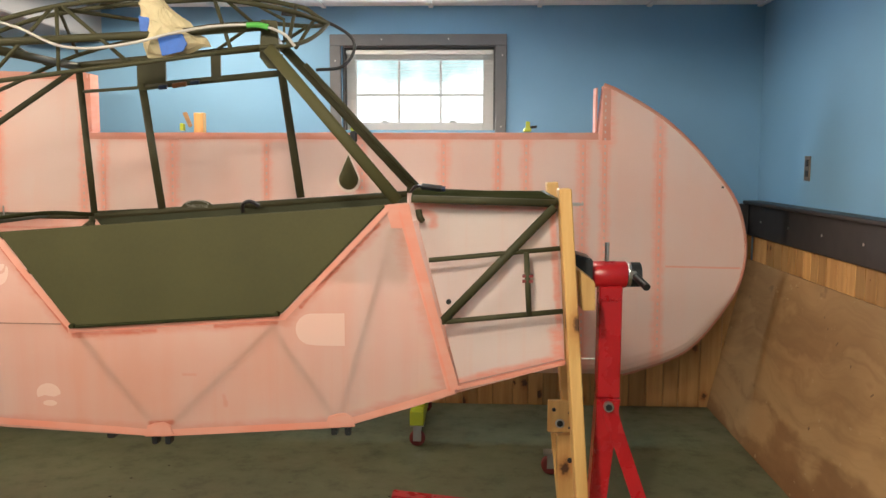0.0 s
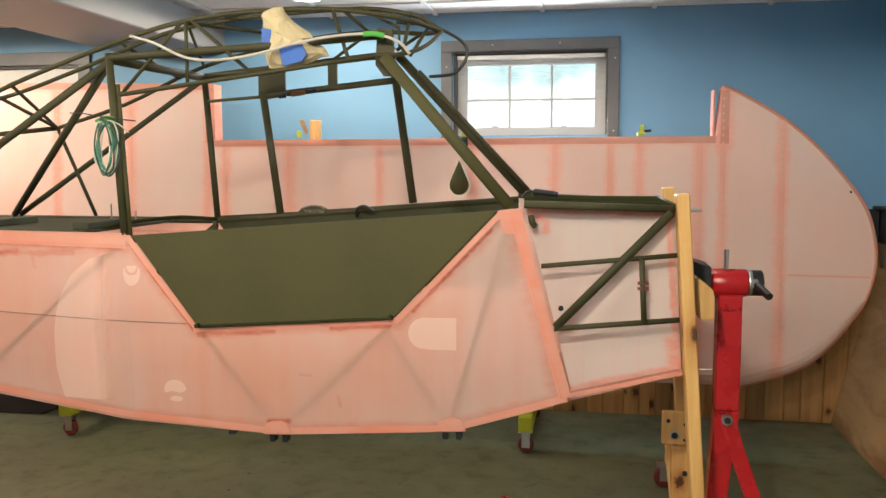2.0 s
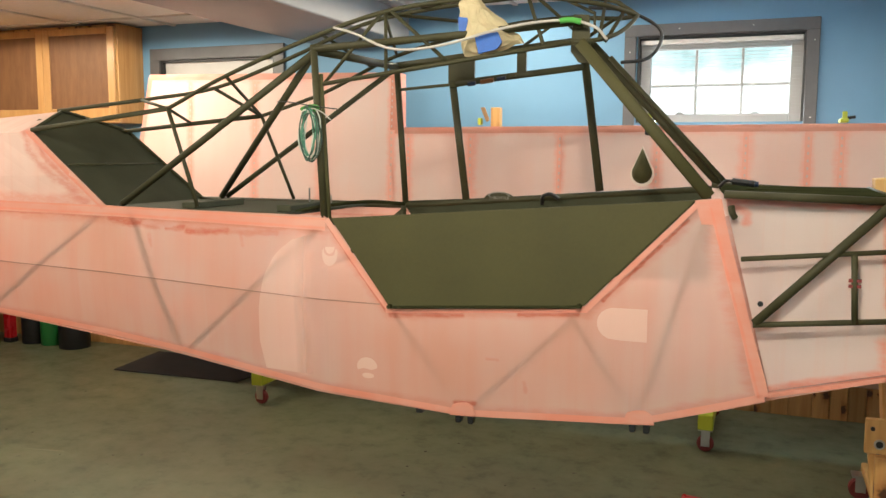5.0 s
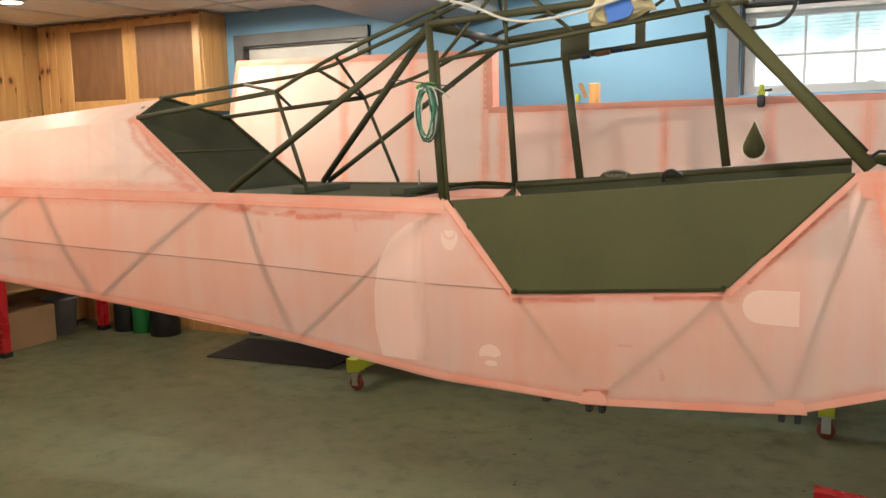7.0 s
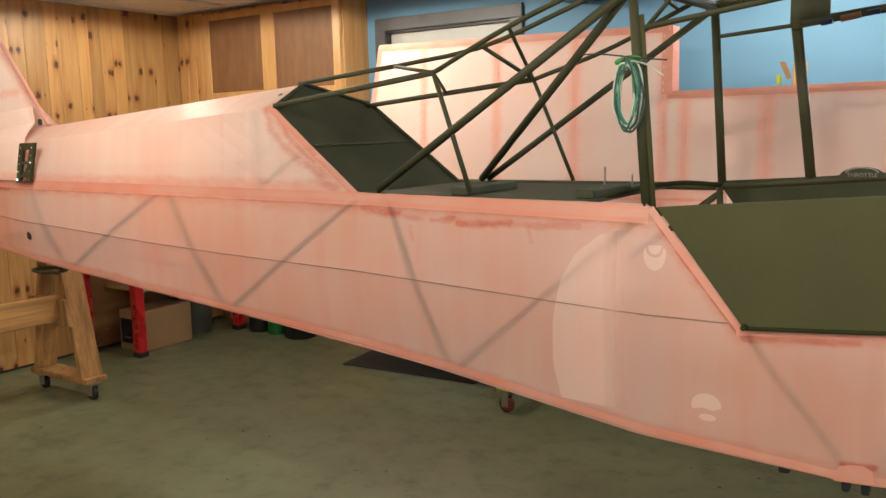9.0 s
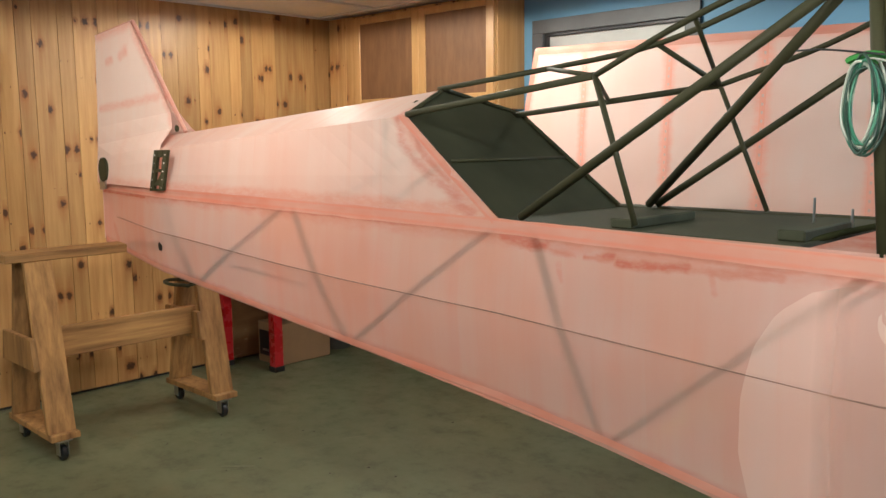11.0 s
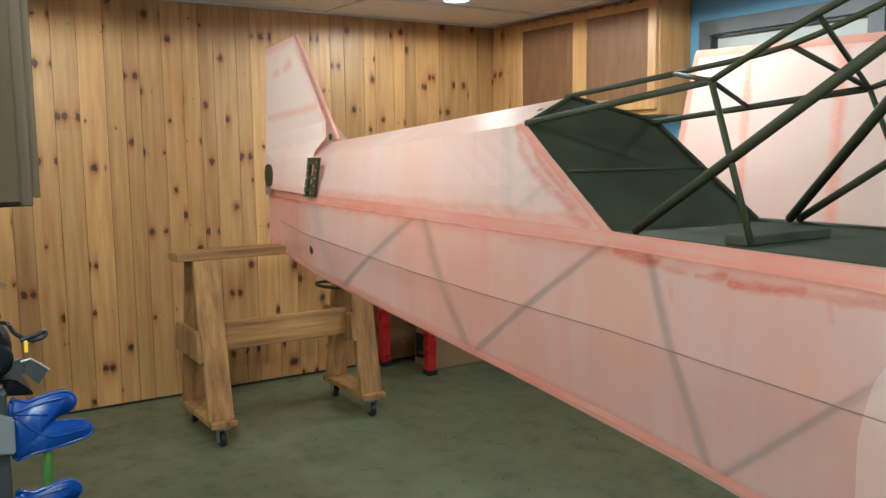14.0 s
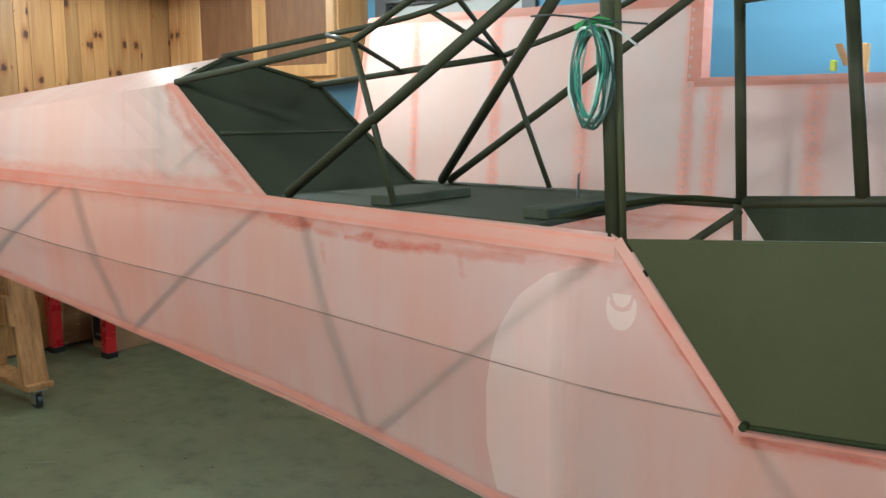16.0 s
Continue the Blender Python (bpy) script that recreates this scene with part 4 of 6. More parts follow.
# cabin frame, far side
for a, b, r in (((-1.285, 3.40, 1.75), (-1.262, FY, 1.228), 0.013), ((-1.055, 3.40, 1.70), (-1.006, FY, 1.24), 0.015), ((-0.555, 3.40, 1.80), (-0.490, FY, 1.29), 0.015)):
    rod("cabin_post", [a, b], r, flat=0.6)
rod("roof_tube", [(-1.285, 3.40, 1.762), (-0.55, 3.40, 1.830)], 0.013)
rod("roof_tube", [(-1.325, 2.82, 1.758), (-1.285, 3.40, 1.758)], 0.014)
rod("roof_tube", [(-0.455, 2.82, 1.806), (-0.55, 3.40, 1.826)], 0.016)
rod("window_rail", [(-1.272, 3.40, 1.67), (-1.05, 3.40, 1.685)], 0.006)
rod("window_rail", [(-1.05, 3.40, 1.688), (-0.55, 3.40, 1.735)], 0.012, flat=0.5)
part("roof_gusset", prism([(-1.07, 1.685), (-0.965, 1.69), (-0.965, 1.80), (-1.07, 1.79)], "y", 3.395, 3.405), OLIVE_DK, fus)
part("roof_gusset", prism([(-0.80, 1.71), (-0.765, 1.715), (-0.765, 1.82), (-0.80, 1.815)], "y", 3.395, 3.405), OLIVE_DK, fus)
part("roof_gusset", prism([(-0.480, 1.725), (-0.455, 1.692), (-0.418, 1.690), (-0.428, 1.828), (-0.473, 1.831)], "y", 2.845, 2.855), OLIVE_DK, fus)
rod("windshield_strut", [(-0.535, 3.40, 1.822), (-0.068, FY, 1.318)], 0.0165, flat=0.6)
rod("windshield_strut", [(-0.455, 3.37, 1.762), (-0.06, 3.40, 1.335)], 0.009)
rod("longeron", [(-2.222, C + 0.300, 1.222), (-1.27, FY, 1.218), (-0.10, FY, 1.305)], 0.012)
rod("cabin_brace", [(-1.257, 3.412, 1.205), (-1.55, 3.412, 0.98)], 0.010)
rod("cabin_brace", [(-1.265, 3.412, 1.22), (-1.25, 3.412, 0.98)], 0.010)
rod("longeron", [(-1.262, NY + 0.01, 1.20), (-0.10, NY + 0.012, 1.285)], 0.011)
# rear window frame
rod("frame_tube", [(-2.17, C - 0.238, 1.232), (-1.33, 2.825, 1.748)], 0.0125)
rod("frame_tube", [(-2.10, 3.385, 1.238), (-1.335, 2.832, 1.745)], 0.0125)
rod("frame_tube", [(-2.075, 3.387, 1.238), (-1.30, 3.395, 1.745)], 0.011)
ND, RD, FD = (-1.942, 2.855, 1.580), (-2.265, C, 1.630), (-1.865, 3.34, 1.573)
near_str = [(-2.593, C - 0.243, 1.508), ND, (-1.682, 2.84, 1.687), (-1.327, 2.82, 1.80), (-1.085, 2.83, 1.866), (-0.86, 2.85, 1.893), (-0.62, 2.88, 1.897), (-0.42, 2.95, 1.875), (-0.325, 3.10, 1.858)]
rod("roof_stringer", near_str[:2], 0.009, flat=0.6)
rod("roof_stringer", spline(near_str[1:], 5), 0.0075)
mid_str = [(-2.70, C, 1.594), RD, (-1.918, C, 1.669), (-1.586, C, 1.770), (-1.2, C, 1.895), (-0.65, C, 1.938), (-0.426, C, 1.914), (-0.36, C, 1.882), (-0.325, C, 1.858)]
rod("roof_stringer", mid_str[:2], 0.008, flat=0.6)
rod("roof_stringer", spline(mid_str[1:], 5), 0.0075)
far_str = [(-2.593, C + 0.243, 1.512), FD, (-1.60, 3.39, 1.665), (-1.285, 3.40, 1.80), (-0.9, 3.37, 1.88), (-0.62, 3.32, 1.897), (-0.42, 3.25, 1.875), (-0.325, 3.10, 1.858)]
rod("roof_stringer", far_str[:2], 0.009, flat=0.6)
rod("roof_stringer", spline(far_str[1:], 5), 0.0075)
for a, b, r in (
    (ND, (-1.818, 2.845, 1.232), 0.0075), (FD, (-1.731, 3.36, 1.236), 0.007),
    (ND, (-2.22, 3.34, 1.550), 0.006), (ND, RD, 0.006), ((-1.682, 2.84, 1.686), FD, 0.006),
    ((-1.918, C, 1.668), FD, 0.007), ((-1.42, 2.82, 1.772), (-1.40, C, 1.86), 0.006), ((-1.45, C, 1.85), (-1.40, 3.40, 1.765), 0.006),
    ((-1.085, 2.83, 1.864), (-1.28, 2.812, 1.652), 0.006), ((-1.07, 2.83, 1.866), (-1.06, 2.808, 1.675), 0.006), ((-1.05, 2.83, 1.868), (-0.85, 2.806, 1.702), 0.006),
    ((-0.86, 2.85, 1.892), (-1.06, 3.10, 1.925), 0.006), ((-0.62, 2.88, 1.896), (-0.55, 2.803, 1.736), 0.006), ((-0.62, 2.88, 1.897), (-0.65, 3.10, 1.934), 0.006),
    ((-1.085, 2.83, 1.865), (-0.82, 3.38, 1.885), 0.006), ((-1.2, 3.10, 1.91), (-1.285, 3.40, 1.80), 0.006),
    ((-0.426, 3.10, 1.914), (-0.393, 2.83, 1.756), 0.006), ((-0.365, 3.10, 1.876), (-0.402, 2.98, 1.768), 0.006), ((-0.59, 3.10, 1.938), (-0.431, 2.95, 1.848), 0.005), ((-0.431, 2.95, 1.848), (-0.43, 2.95, 1.790), 0.004), ((-0.42, 3.25, 1.874), (-0.50, 3.22, 1.818), 0.006),
    ((-0.65, 3.10, 1.934), (-0.55, 3.40, 1.83), 0.006), ((-0.62, 3.32, 1.896), (-0.78, 3.40, 1.815), 0.006),
):
    rod("frame_strut", [a, b], r, seg=8)
rod("edge_bow", spline([(-0.47, 2.80, 1.746), (-0.395, 2.825, 1.753), (-0.355, 2.90, 1.777), (-0.333, 3.0, 1.816), (-0.325, 3.10, 1.858)], 6), 0.0065)
rod("bow_rod", spline([(-0.52, 3.3, 1.925), (-0.40, 3.35, 1.915), (-0.30, 3.39, 1.865), (-0.285, 3.39, 1.81), (-0.33, 3.39, 1.755), (-0.42, 3.39, 1.745)], 6), 0.006, BLACK)
# slanted bulkhead and deck boards
bh = [Vector((-2.236, C - 0.24, 1.2225)), Vector((-2.593, C - 0.24, 1.504)), Vector((-2.69, C + 0.01, 1.590)), Vector((-2.585, C + 0.272, 1.514)), Vector((-2.215, C + 0.300, 1.2225))]
bm = bmesh.new()
nrm = Vector((-0.62, 0, -0.78))
f0 = [bm.verts.new(p) for p in bh]
f1 = [bm.verts.new(p + nrm * 0.004) for p in bh]
bm.faces.new((f0[0], f0[1], f0[3], f0[4]))
bm.faces.new((f0[1], f0[2], f0[3]))
bm.faces.new((f1[0], f1[4], f1[3], f1[1]))
bm.faces.new((f1[1], f1[3], f1[2]))
for i in range(5):
    j = (i + 1) % 5
    bm.faces.new((f0[i], f0[j], f1[j], f1[i]))
part("bulkhead", bm, BULK, fus, "slanted olive cloth bulkhead")
rod("bulkhead_rib", [(-2.42, C - 0.235, 1.375), (-2.405, C + 0.28, 1.375)], 0.005)
# some of these tubes are unseen, added to cast shade on the bulkhead from behind
for pts, r in (([(-2.30, C - 0.12, 1.232), (-2.70, C - 0.10, 1.545)], 0.016), ([(-2.36, C + 0.10, 1.24), (-2.72, C + 0.02, 1.56)], 0.010), ([(-2.70, C - 0.225, 1.25), (-2.70, C - 0.225, 1.50)], 0.008), ([(-2.68, C - 0.232, 1.24), (-2.475, C - 0.232, 1.36)], 0.008), ([(-2.95, C - 0.20, 1.25), (-2.75, C + 0.20, 1.50)], 0.010)):
    rod("inner_tube", pts, r)
rod("bulkhead_rim", [bh[4] + Vector((0.004, 0, 0.004)), bh[3] + Vector((0.004, 0, 0.004)), bh[2] + Vector((0.004, 0, 0.004)), bh[1] + Vector((0.004, 0, 0.004))], 0.007)
part("deck_board", prism([(-2.243, C - 0.238), (-1.42, C - 0.315), (-1.42, C + 0.322), (-2.222, C + 0.300)], "z", 1.214, 1.224, 0.002), DECK, fus, "olive plywood shelf behind the cabin")
for bx0, bx1, ya, yb in ((-1.885, -1.825, 2.842, 3.145), (-1.486, -1.430, 2.835, 3.10)):
    part("deck_cleat", bx(bx0, bx1, ya, yb, 1.224, 1.247, bevel=0.003), DECK, fus)
for px, py, h in ((-1.52, 3.12, 0.07), (-1.45, 3.16, 0.045)):
    part("deck_bolt", tb([(px, py, 1.224), (px, py, 1.224 + h)], 0.003, 6), STEEL, fus)
rod("cabin_bow", spline([(-1.45, C - 0.29, 1.215), (-1.40, C - 0.1, 1.235), (-1.34, C + 0.15, 1.24), (-1.26, C + 0.31, 1.225)], 6), 0.007, OLIVE_PLATE)
# hidden side truss that shades through the cloth


def along_side(x0, z0, x1, z1):
    return [(x0 + (x1 - x0) * k / 6, side_y(x0 + (x1 - x0) * k / 6, z0 + (z1 - z0) * k / 6) + 0.013, z0 + (z1 - z0) * k / 6) for k in range(7)]


for a, b in ((-1.27, -1.86), (-2.12, -1.90), (-2.27, -2.86), (-3.20, -2.92), (-3.28, -3.92), (-4.25, -3.98)):
    rod("truss_tube", along_side(a, 1.195, b, interp(b, BELLY) + 0.02), 0.010, seg=8)
rod("truss_tube", along_side(-0.76, 0.63, -0.42, 0.96), 0.008, seg=8)
rod("truss_tube", along_side(-0.45, 0.96, -0.26, 0.68), 0.008, seg=8)
rod("truss_tube", along_side(-0.24, 0.68, -0.07, 1.27), 0.008, seg=8)
rod("truss_tube", along_side(-1.02, 0.92, -0.79, 0.63), 0.008, seg=8)
# tail fittings
TFA, TFB, TFC, TFD = [Vector(p) for p in ((-4.305, 0, 1.226), (-4.185, 0, 1.230), (-4.125, 0, 1.406), (-4.245, 0, 1.405))]


def on_plate(u, v):
    p = TFA.lerp(TFB, u).lerp(TFD.lerp(TFC, u), v)
    return p.x, p.z


for name, u0, u1, v0, v1 in (("plate_rail", 0.0, 0.30, 0.0, 1.0), ("plate_rail", 0.68, 1.0, 0.0, 1.0), ("plate_bar", 0.30, 0.68, 0.0, 0.05), ("plate_bar", 0.30, 0.68, 0.13, 0.20), ("plate_bar", 0.30, 0.68, 0.46, 0.54), ("plate_bar", 0.30, 0.68, 0.82, 1.0)):
    part(name, prism([on_plate(u0, v0), on_plate(u1, v0), on_plate(u1, v1), on_plate(u0, v1)], "y", C - 0.186, C - 0.172, 0.0015), OLIVE_DK, fus, "olive steel fitting plate with slots")
part("plate_web", prism([on_plate(0.30, 0.20), on_plate(0.68, 0.20), on_plate(0.68, 0.46), on_plate(0.50, 0.30)], "y", C - 0.182, C - 0.176), OLIVE_DK, fus)
for k in range(5):
    for u in (0.12, 0.86):
        px, pz = on_plate(u, 0.08 + 0.2 * k)
        part("rivet", lt([(0.0035, 0.0), (0.002, -0.002)], (px, C - 0.186, pz), "y", 6), STEEL, fus)
part("rudder_hinge", prism(oval(-5.005, 1.305, 0.045, 0.062, 16), "y", C - 0.082, C - 0.066, 0.002), OLIVE_DK, fus)
part("hinge_bracket", prism([(-5.05, 1.20), (-4.99, 1.21), (-4.98, 1.27), (-5.05, 1.27)], "y", C - 0.079, C - 0.068, 0.002), STEEL, fus, "bright steel hinge bracket")
part("cable_exit", prism(oval(-4.245, 0.985, 0.02, 0.022, 14), "y", C - 0.180, C - 0.168, 0.002), BLACK, fus, "black oval cable exit")
part("fin_patch", prism(oval(-4.32, 1.50, 0.014, 0.016, 10), "y", C - 0.035, C - 0.028), OLIVE_DK, fus)

# ---- wing against the wall ----
WYB = 4.60


def wing_y(z):
    return WYB + 0.06 * (z - 1.2)


tipc = spline([(0.775, 1.80, 0), (0.861, 1.762, 0), (1.044, 1.652, 0), (1.186, 1.533, 0), (1.316, 1.388, 0), (1.433, 1.22, 0), (1.481, 1.022, 0), (1.460, 0.845, 0), (1.385, 0.690, 0), (1.268, 0.528, 0), (1.155, 0.440, 0), (0.975, 0.368, 0), (0.90, 0.345, 0)], 6)
outline = [(-3.78, 0.335), (-3.508, 1.895), (-1.832, 1.862), (-1.832, 1.562), (0.752, 1.566), (0.775, 1.80)] + [(p.x, p.y) for p in tipc[1:]]
wing = thing("airplane_wing", "airplane wing covered in pink doped cloth, standing on its leading edge", "wing")
bm = bmesh.new()
ring = [Vector((x, 0, z)) for x, z in outline]


def rolled(i, turn):
    """A point of the wing's face, in from outline point i: the leading edge rolls back over its last centimetres."""
    p, a, b = ring[i], ring[i - 1], ring[(i + 1) % len(ring)]
    d = (b - a).normalized()
    soft = max(0.0, min(1.0, (0.80 - p.z) / 0.45))
    wide = 0.012 + 0.085 * soft
    q = p + Vector((-d.z, 0, d.x)) * -wide * turn
    return Vector((q.x, wing_y(q.z) + 0.075 * soft * (1 - math.sqrt(max(0.0, 1 - (1 - turn) ** 2))), q.z))


front = [bm.verts.new(rolled(i, 0.0)) for i in range(len(ring))]
back = [bm.verts.new((x, wing_y(z) + interp(z, [(0.33, 0.10), (0.6, 0.16), (1.2, 0.15), (1.9, 0.075)]), z)) for x, z in outline]
last = front
for turn in (0.12, 0.35, 0.65, 1.0):
    row = [bm.verts.new(rolled(i, turn)) for i in range(len(ring))]
    for i in range(len(ring)):
        j = (i + 1) % len(ring)
        bm.faces.new((last[i], last[j], row[j], row[i]))
    last = row
for tri in geometry.tessellate_polygon([[Vector((v.co.x, v.co.z, 0)) for v in last]]):
    bm.faces.new([last[i] for i in tri])
for tri in geometry.tessellate_polygon([[Vector((x, z, 0)) for x, z in outline]]):
    bm.faces.new([back[i] for i in tri][::-1])
for i in range(len(outline)):
    j = (i + 1) % len(outline)
    bm.faces.new((front[i], front[j], back[j], back[i]))
bmesh.ops.recalc_face_normals(bm, faces=bm.faces)
part("wing_skin", bm, WING_CLOTH, wing, "pale pink translucent cloth")


def wing_strip(pts, width, off=0.0012, wob=0.12):
    return strip_mesh(strip_rows(pts, width, lambda x, z, mid: (x, wing_y(z) - (off + 0.0008 if mid else off), z), wob, 0.04))


def tip_z(x):
    """The span in z that the wing covers at x."""
    hi = 1.88 if x < -1.83 else 1.56 if x < 0.752 else interp(x, [(p.x, p.y) for p in tipc[:36]])
    lo = 0.34 if x < 0.9 else interp(x, [(p.x, p.y) for p in tipc[-30:]][::-1])
    return lo, hi


for k, x in enumerate(RIBS):
    lo, hi = tip_z(x)
    part("rib_tape", wing_strip([(x, lo + 0.10), (x, hi - 0.01)], 0.030 if k % 2 else 0.026), RIB_TAPE, wing, "pinker tape over a wing rib")
    bm = bmesh.new()
    z = lo + 0.11
    while z < hi - 0.04:
        box(bm, x - 0.004, x + 0.004, wing_y(z) - 0.0036, wing_y(z) - 0.001, z - 0.006, z + 0.006)
        z += 0.035
    tagged(part("rib_stitches", bm, GLOW_AND_STITCH, wing), kind="stuff")
for pts, wd in (([(-3.50, 1.880), (-1.84, 1.847)], 0.035), ([(-3.76, 0.36), (-3.497, 1.88)], 0.03), ([(-1.845, 1.84), (-1.845, 1.55)], 0.05), ([(-1.84, 1.546), (0.75, 1.55)], 0.034), ([(0.79, 1.785), (0.79, 1.53)], 0.04)):
    part("edge_tape", wing_strip(pts, wd, 0.0026), TAPE, wing)
part("tip_bow", tube(bmesh.new(), [(p.x, wing_y(p.y) + 0.012 + 0.075 * max(0.0, min(1.0, (0.80 - p.y) / 0.45)), p.y) for p in tipc], 0.014, 8), TAPE, wing, "pink taped bow of the wing tip")
part("tip_seam", wing_strip([(1.09, 0.905), (1.46, 0.90)], 0.010), RIB_TAPE, wing)
part("tip_hole", tb([(1.365, wing_y(1.30) - 0.002, 1.30), (1.365, wing_y(1.30) + 0.002, 1.30)], 0.006, 8), BLACK, wing)
part("bay_rib", bx(-1.830, -1.822, wing_y(1.7) + 0.005, wing_y(1.7) + 0.10, 1.568, 1.86), TAPE, wing)
part("bay_rib", bx(0.738, 0.748, wing_y(1.7) + 0.03, wing_y(1.7) + 0.12, 1.566, 1.79), TAPE, wing)
# pulley fairing
tear = [(0.0, 0.09)] + [(0.05 * math.cos(radians(a)), -0.035 + 0.05 * math.sin(radians(a)) * 1.05) for a in range(20, -201, -20)]
tx, tz = -0.496, 1.365
part("fairing_rim", prism([(tx + u * 1.17, tz + v * 1.13 - 0.002) for u, v in tear], "y", WYB - 0.008, WYB + 0.01, 0.002), simple("pale_ring", (0.78, 0.68, 0.60), 0.6), wing, "pale ring of cloth")
bm = bmesh.new()
rings = []
for s, d in ((1.0, 0.0), (0.9, 0.02), (0.65, 0.035), (0.3, 0.042)):
    rings.append([bm.verts.new((tx + u * s, WYB - 0.006 - d, tz + v * s)) for u, v in tear])
for a, b in zip(rings, rings[1:]):
    for k in range(len(tear)):
        bm.faces.new((a[k], a[(k + 1) % len(tear)], b[(k + 1) % len(tear)], b[k]))
bm.faces.new(rings[-1])
part("fairing", bm, OLIVE, wing, "olive teardrop fairing", True)

# ---- wing dollies ----
def caster(parent, x, y, r=0.04, zt=0.115, wheel=RED_DK):
    part("caster_fork", bx(x - 0.02, x + 0.02, y - 0.022, y - 0.018, r * 0.7, zt - 0.008), STEEL, parent)
    part("caster_fork", bx(x - 0.02, x + 0.02, y + 0.018, y + 0.022, r * 0.7, zt - 0.008), STEEL, parent)
    part("caster_plate", bx(x - 0.035, x + 0.035, y - 0.035, y + 0.035, zt - 0.008, zt), STEEL, parent)
    part("caster_wheel", lt([(r * 0.85, -0.014), (r, -0.009), (r, 0.009), (r * 0.85, 0.014)], (x, y, r), "y"), wheel, parent, "dark red rubber wheel" if wheel is RED_DK else "")
    part("caster_hub", lt([(0.012, -0.019), (0.012, 0.019)], (x, y, r), "y", 10), STEEL, parent)


def dolly(x, y0):
    d = thing("wing_dolly", "lime green steel wing stand on red casters", "stand", "wing stands")
    caster(d, x, y0)
    caster(d, x, y0 + 0.58)
    part("base_beam", bx(x - 0.035, x + 0.035, y0 - 0.05, y0 + 0.63, 0.115, 0.19, bevel=0.004), LIME, d)
    part("upright", bx(x - 0.025, x + 0.025, 4.86, 4.91, 0.19, 1.45, bevel=0.004), LIME, d)
    part("cradle", bx(x - 0.03, x + 0.03, 4.50, 4.85, 0.19, 0.325, bevel=0.004), LIME, d)


for dx, dy in ((-0.14, 4.475), (-2.556, 4.35)):
    dolly(dx, dy)
for dx in (-0.47, 0.40):
    c = thing("wing_clamp", "small lime green clamp on the wing edge", "clamp", "wing clamps")
    part("jaw", bx(dx - 0.011, dx + 0.011, 4.612, 4.625, 1.572, 1.622, bevel=0.004), LIME, c)
    if dx < 0:
        part("jaw_pad", bx(dx - 0.018, dx + 0.018, 4.585, 4.610, 1.515, 1.572, bevel=0.008), BLACK, c, "black clamp pad")
    part("jaw", bx(dx - 0.018, dx + 0.018, 4.61, 4.74, 1.572, 1.59, bevel=0.004), LIME, c)
    part("screw", tb([(dx + 0.012, 4.62, 1.592), (dx + 0.045, 4.62, 1.596)], 0.007, 8), BLACK, c)
b = thing("wood_block", "yellow pine block clamped above the wing", "block")
part("block", bx(-1.315, -1.265, 4.70, 4.75, 1.50, 1.668, bevel=0.003), PINE2, b)
part("bracket", prism([(-1.37, 1.668), (-1.345, 1.67), (-1.318, 1.60), (-1.335, 1.59)], "y", 4.685, 4.697, 0.003), PLY, b)
part("clamp", bx(-1.375, -1.358, 4.66, 4.70, 1.575, 1.612, bevel=0.003), LIME, b)

# ---- engine stand at the nose ----
st = thing("engine_stand", "red steel rotating engine stand bolted to the nose frame", "stand")
SX, SZ = 0.588, 1.062
part("column", bx(SX - 0.037, SX + 0.036, C - 0.037, C + 0.037, 0.66, SZ - 0.035, bevel=0.004), RED, st)
for k in range(6):
    part("weld_bead", lt([(0.004, -0.004), (0.007, 0.0), (0.004, 0.004)], (SX - 0.03 + 0.012 * k, C - 0.0385, SZ - 0.080 + 0.002 * (k % 2)), "x", 8), RED, st, "rough weld bead", True)
part("lower_leg", prism([(SX - 0.037, 0.658), (SX + 0.038, 0.658), (SX - 0.022, 0.10), (SX - 0.066, 0.10)], "y", C - 0.036, C + 0.036, 0.004), RED, st)
part("head_sleeve", lt([(0.040, -0.066), (0.043, -0.062), (0.043, 0.048), (0.040, 0.052)], (SX, C, SZ), "x", 28), RED, st, "red rotating sleeve", True)
part("head_end", lt([(0.036, 0.052), (0.040, 0.056), (0.040, 0.094), (0.034, 0.098)], (SX, C, SZ), "x", 24), BLACK, st)
part("end_ring", lt([(0.0405, 0.054), (0.0415, 0.058), (0.0405, 0.064)], (SX, C, SZ), "x", 24), STEEL, st)
part("handle", tb([(SX + 0.070, C - 0.03, SZ + 0.004), (SX + 0.098, C - 0.11, SZ - 0.026)], 0.012, 12), BLACK, st, "black rotating handle")
part("handle_nut", lt([(0.014, -0.006), (0.014, 0.006)], (SX + 0.068, C - 0.042, SZ + 0.004), "y", 6), STEEL, st)
part("lock_pin", tb([(SX - 0.011, C, SZ + 0.04), (SX - 0.011, C, SZ + 0.103)], 0.007, 10), STEEL, st)
part("mount_plate", prism([(SX - 0.125, SZ + 0.075), (SX - 0.068, SZ + 0.058), (SX - 0.068, SZ - 0.02), (SX - 0.125, SZ + 0.01)], "y", C - 0.095, C + 0.06, 0.003), BLACK, st)
part("brace", prism([(0.562, 0.655), (0.613, 0.652), (0.623, 0.598), (0.792, 0.11), (0.745, 0.11), (0.572, 0.600)], "y", C - 0.052, C - 0.040, 0.002), RED, st)
part("brace_bolt", tb([(SX - 0.004, C - 0.070, 0.640), (SX - 0.004, C - 0.052, 0.640)], 0.017, 8), STEEL, st)
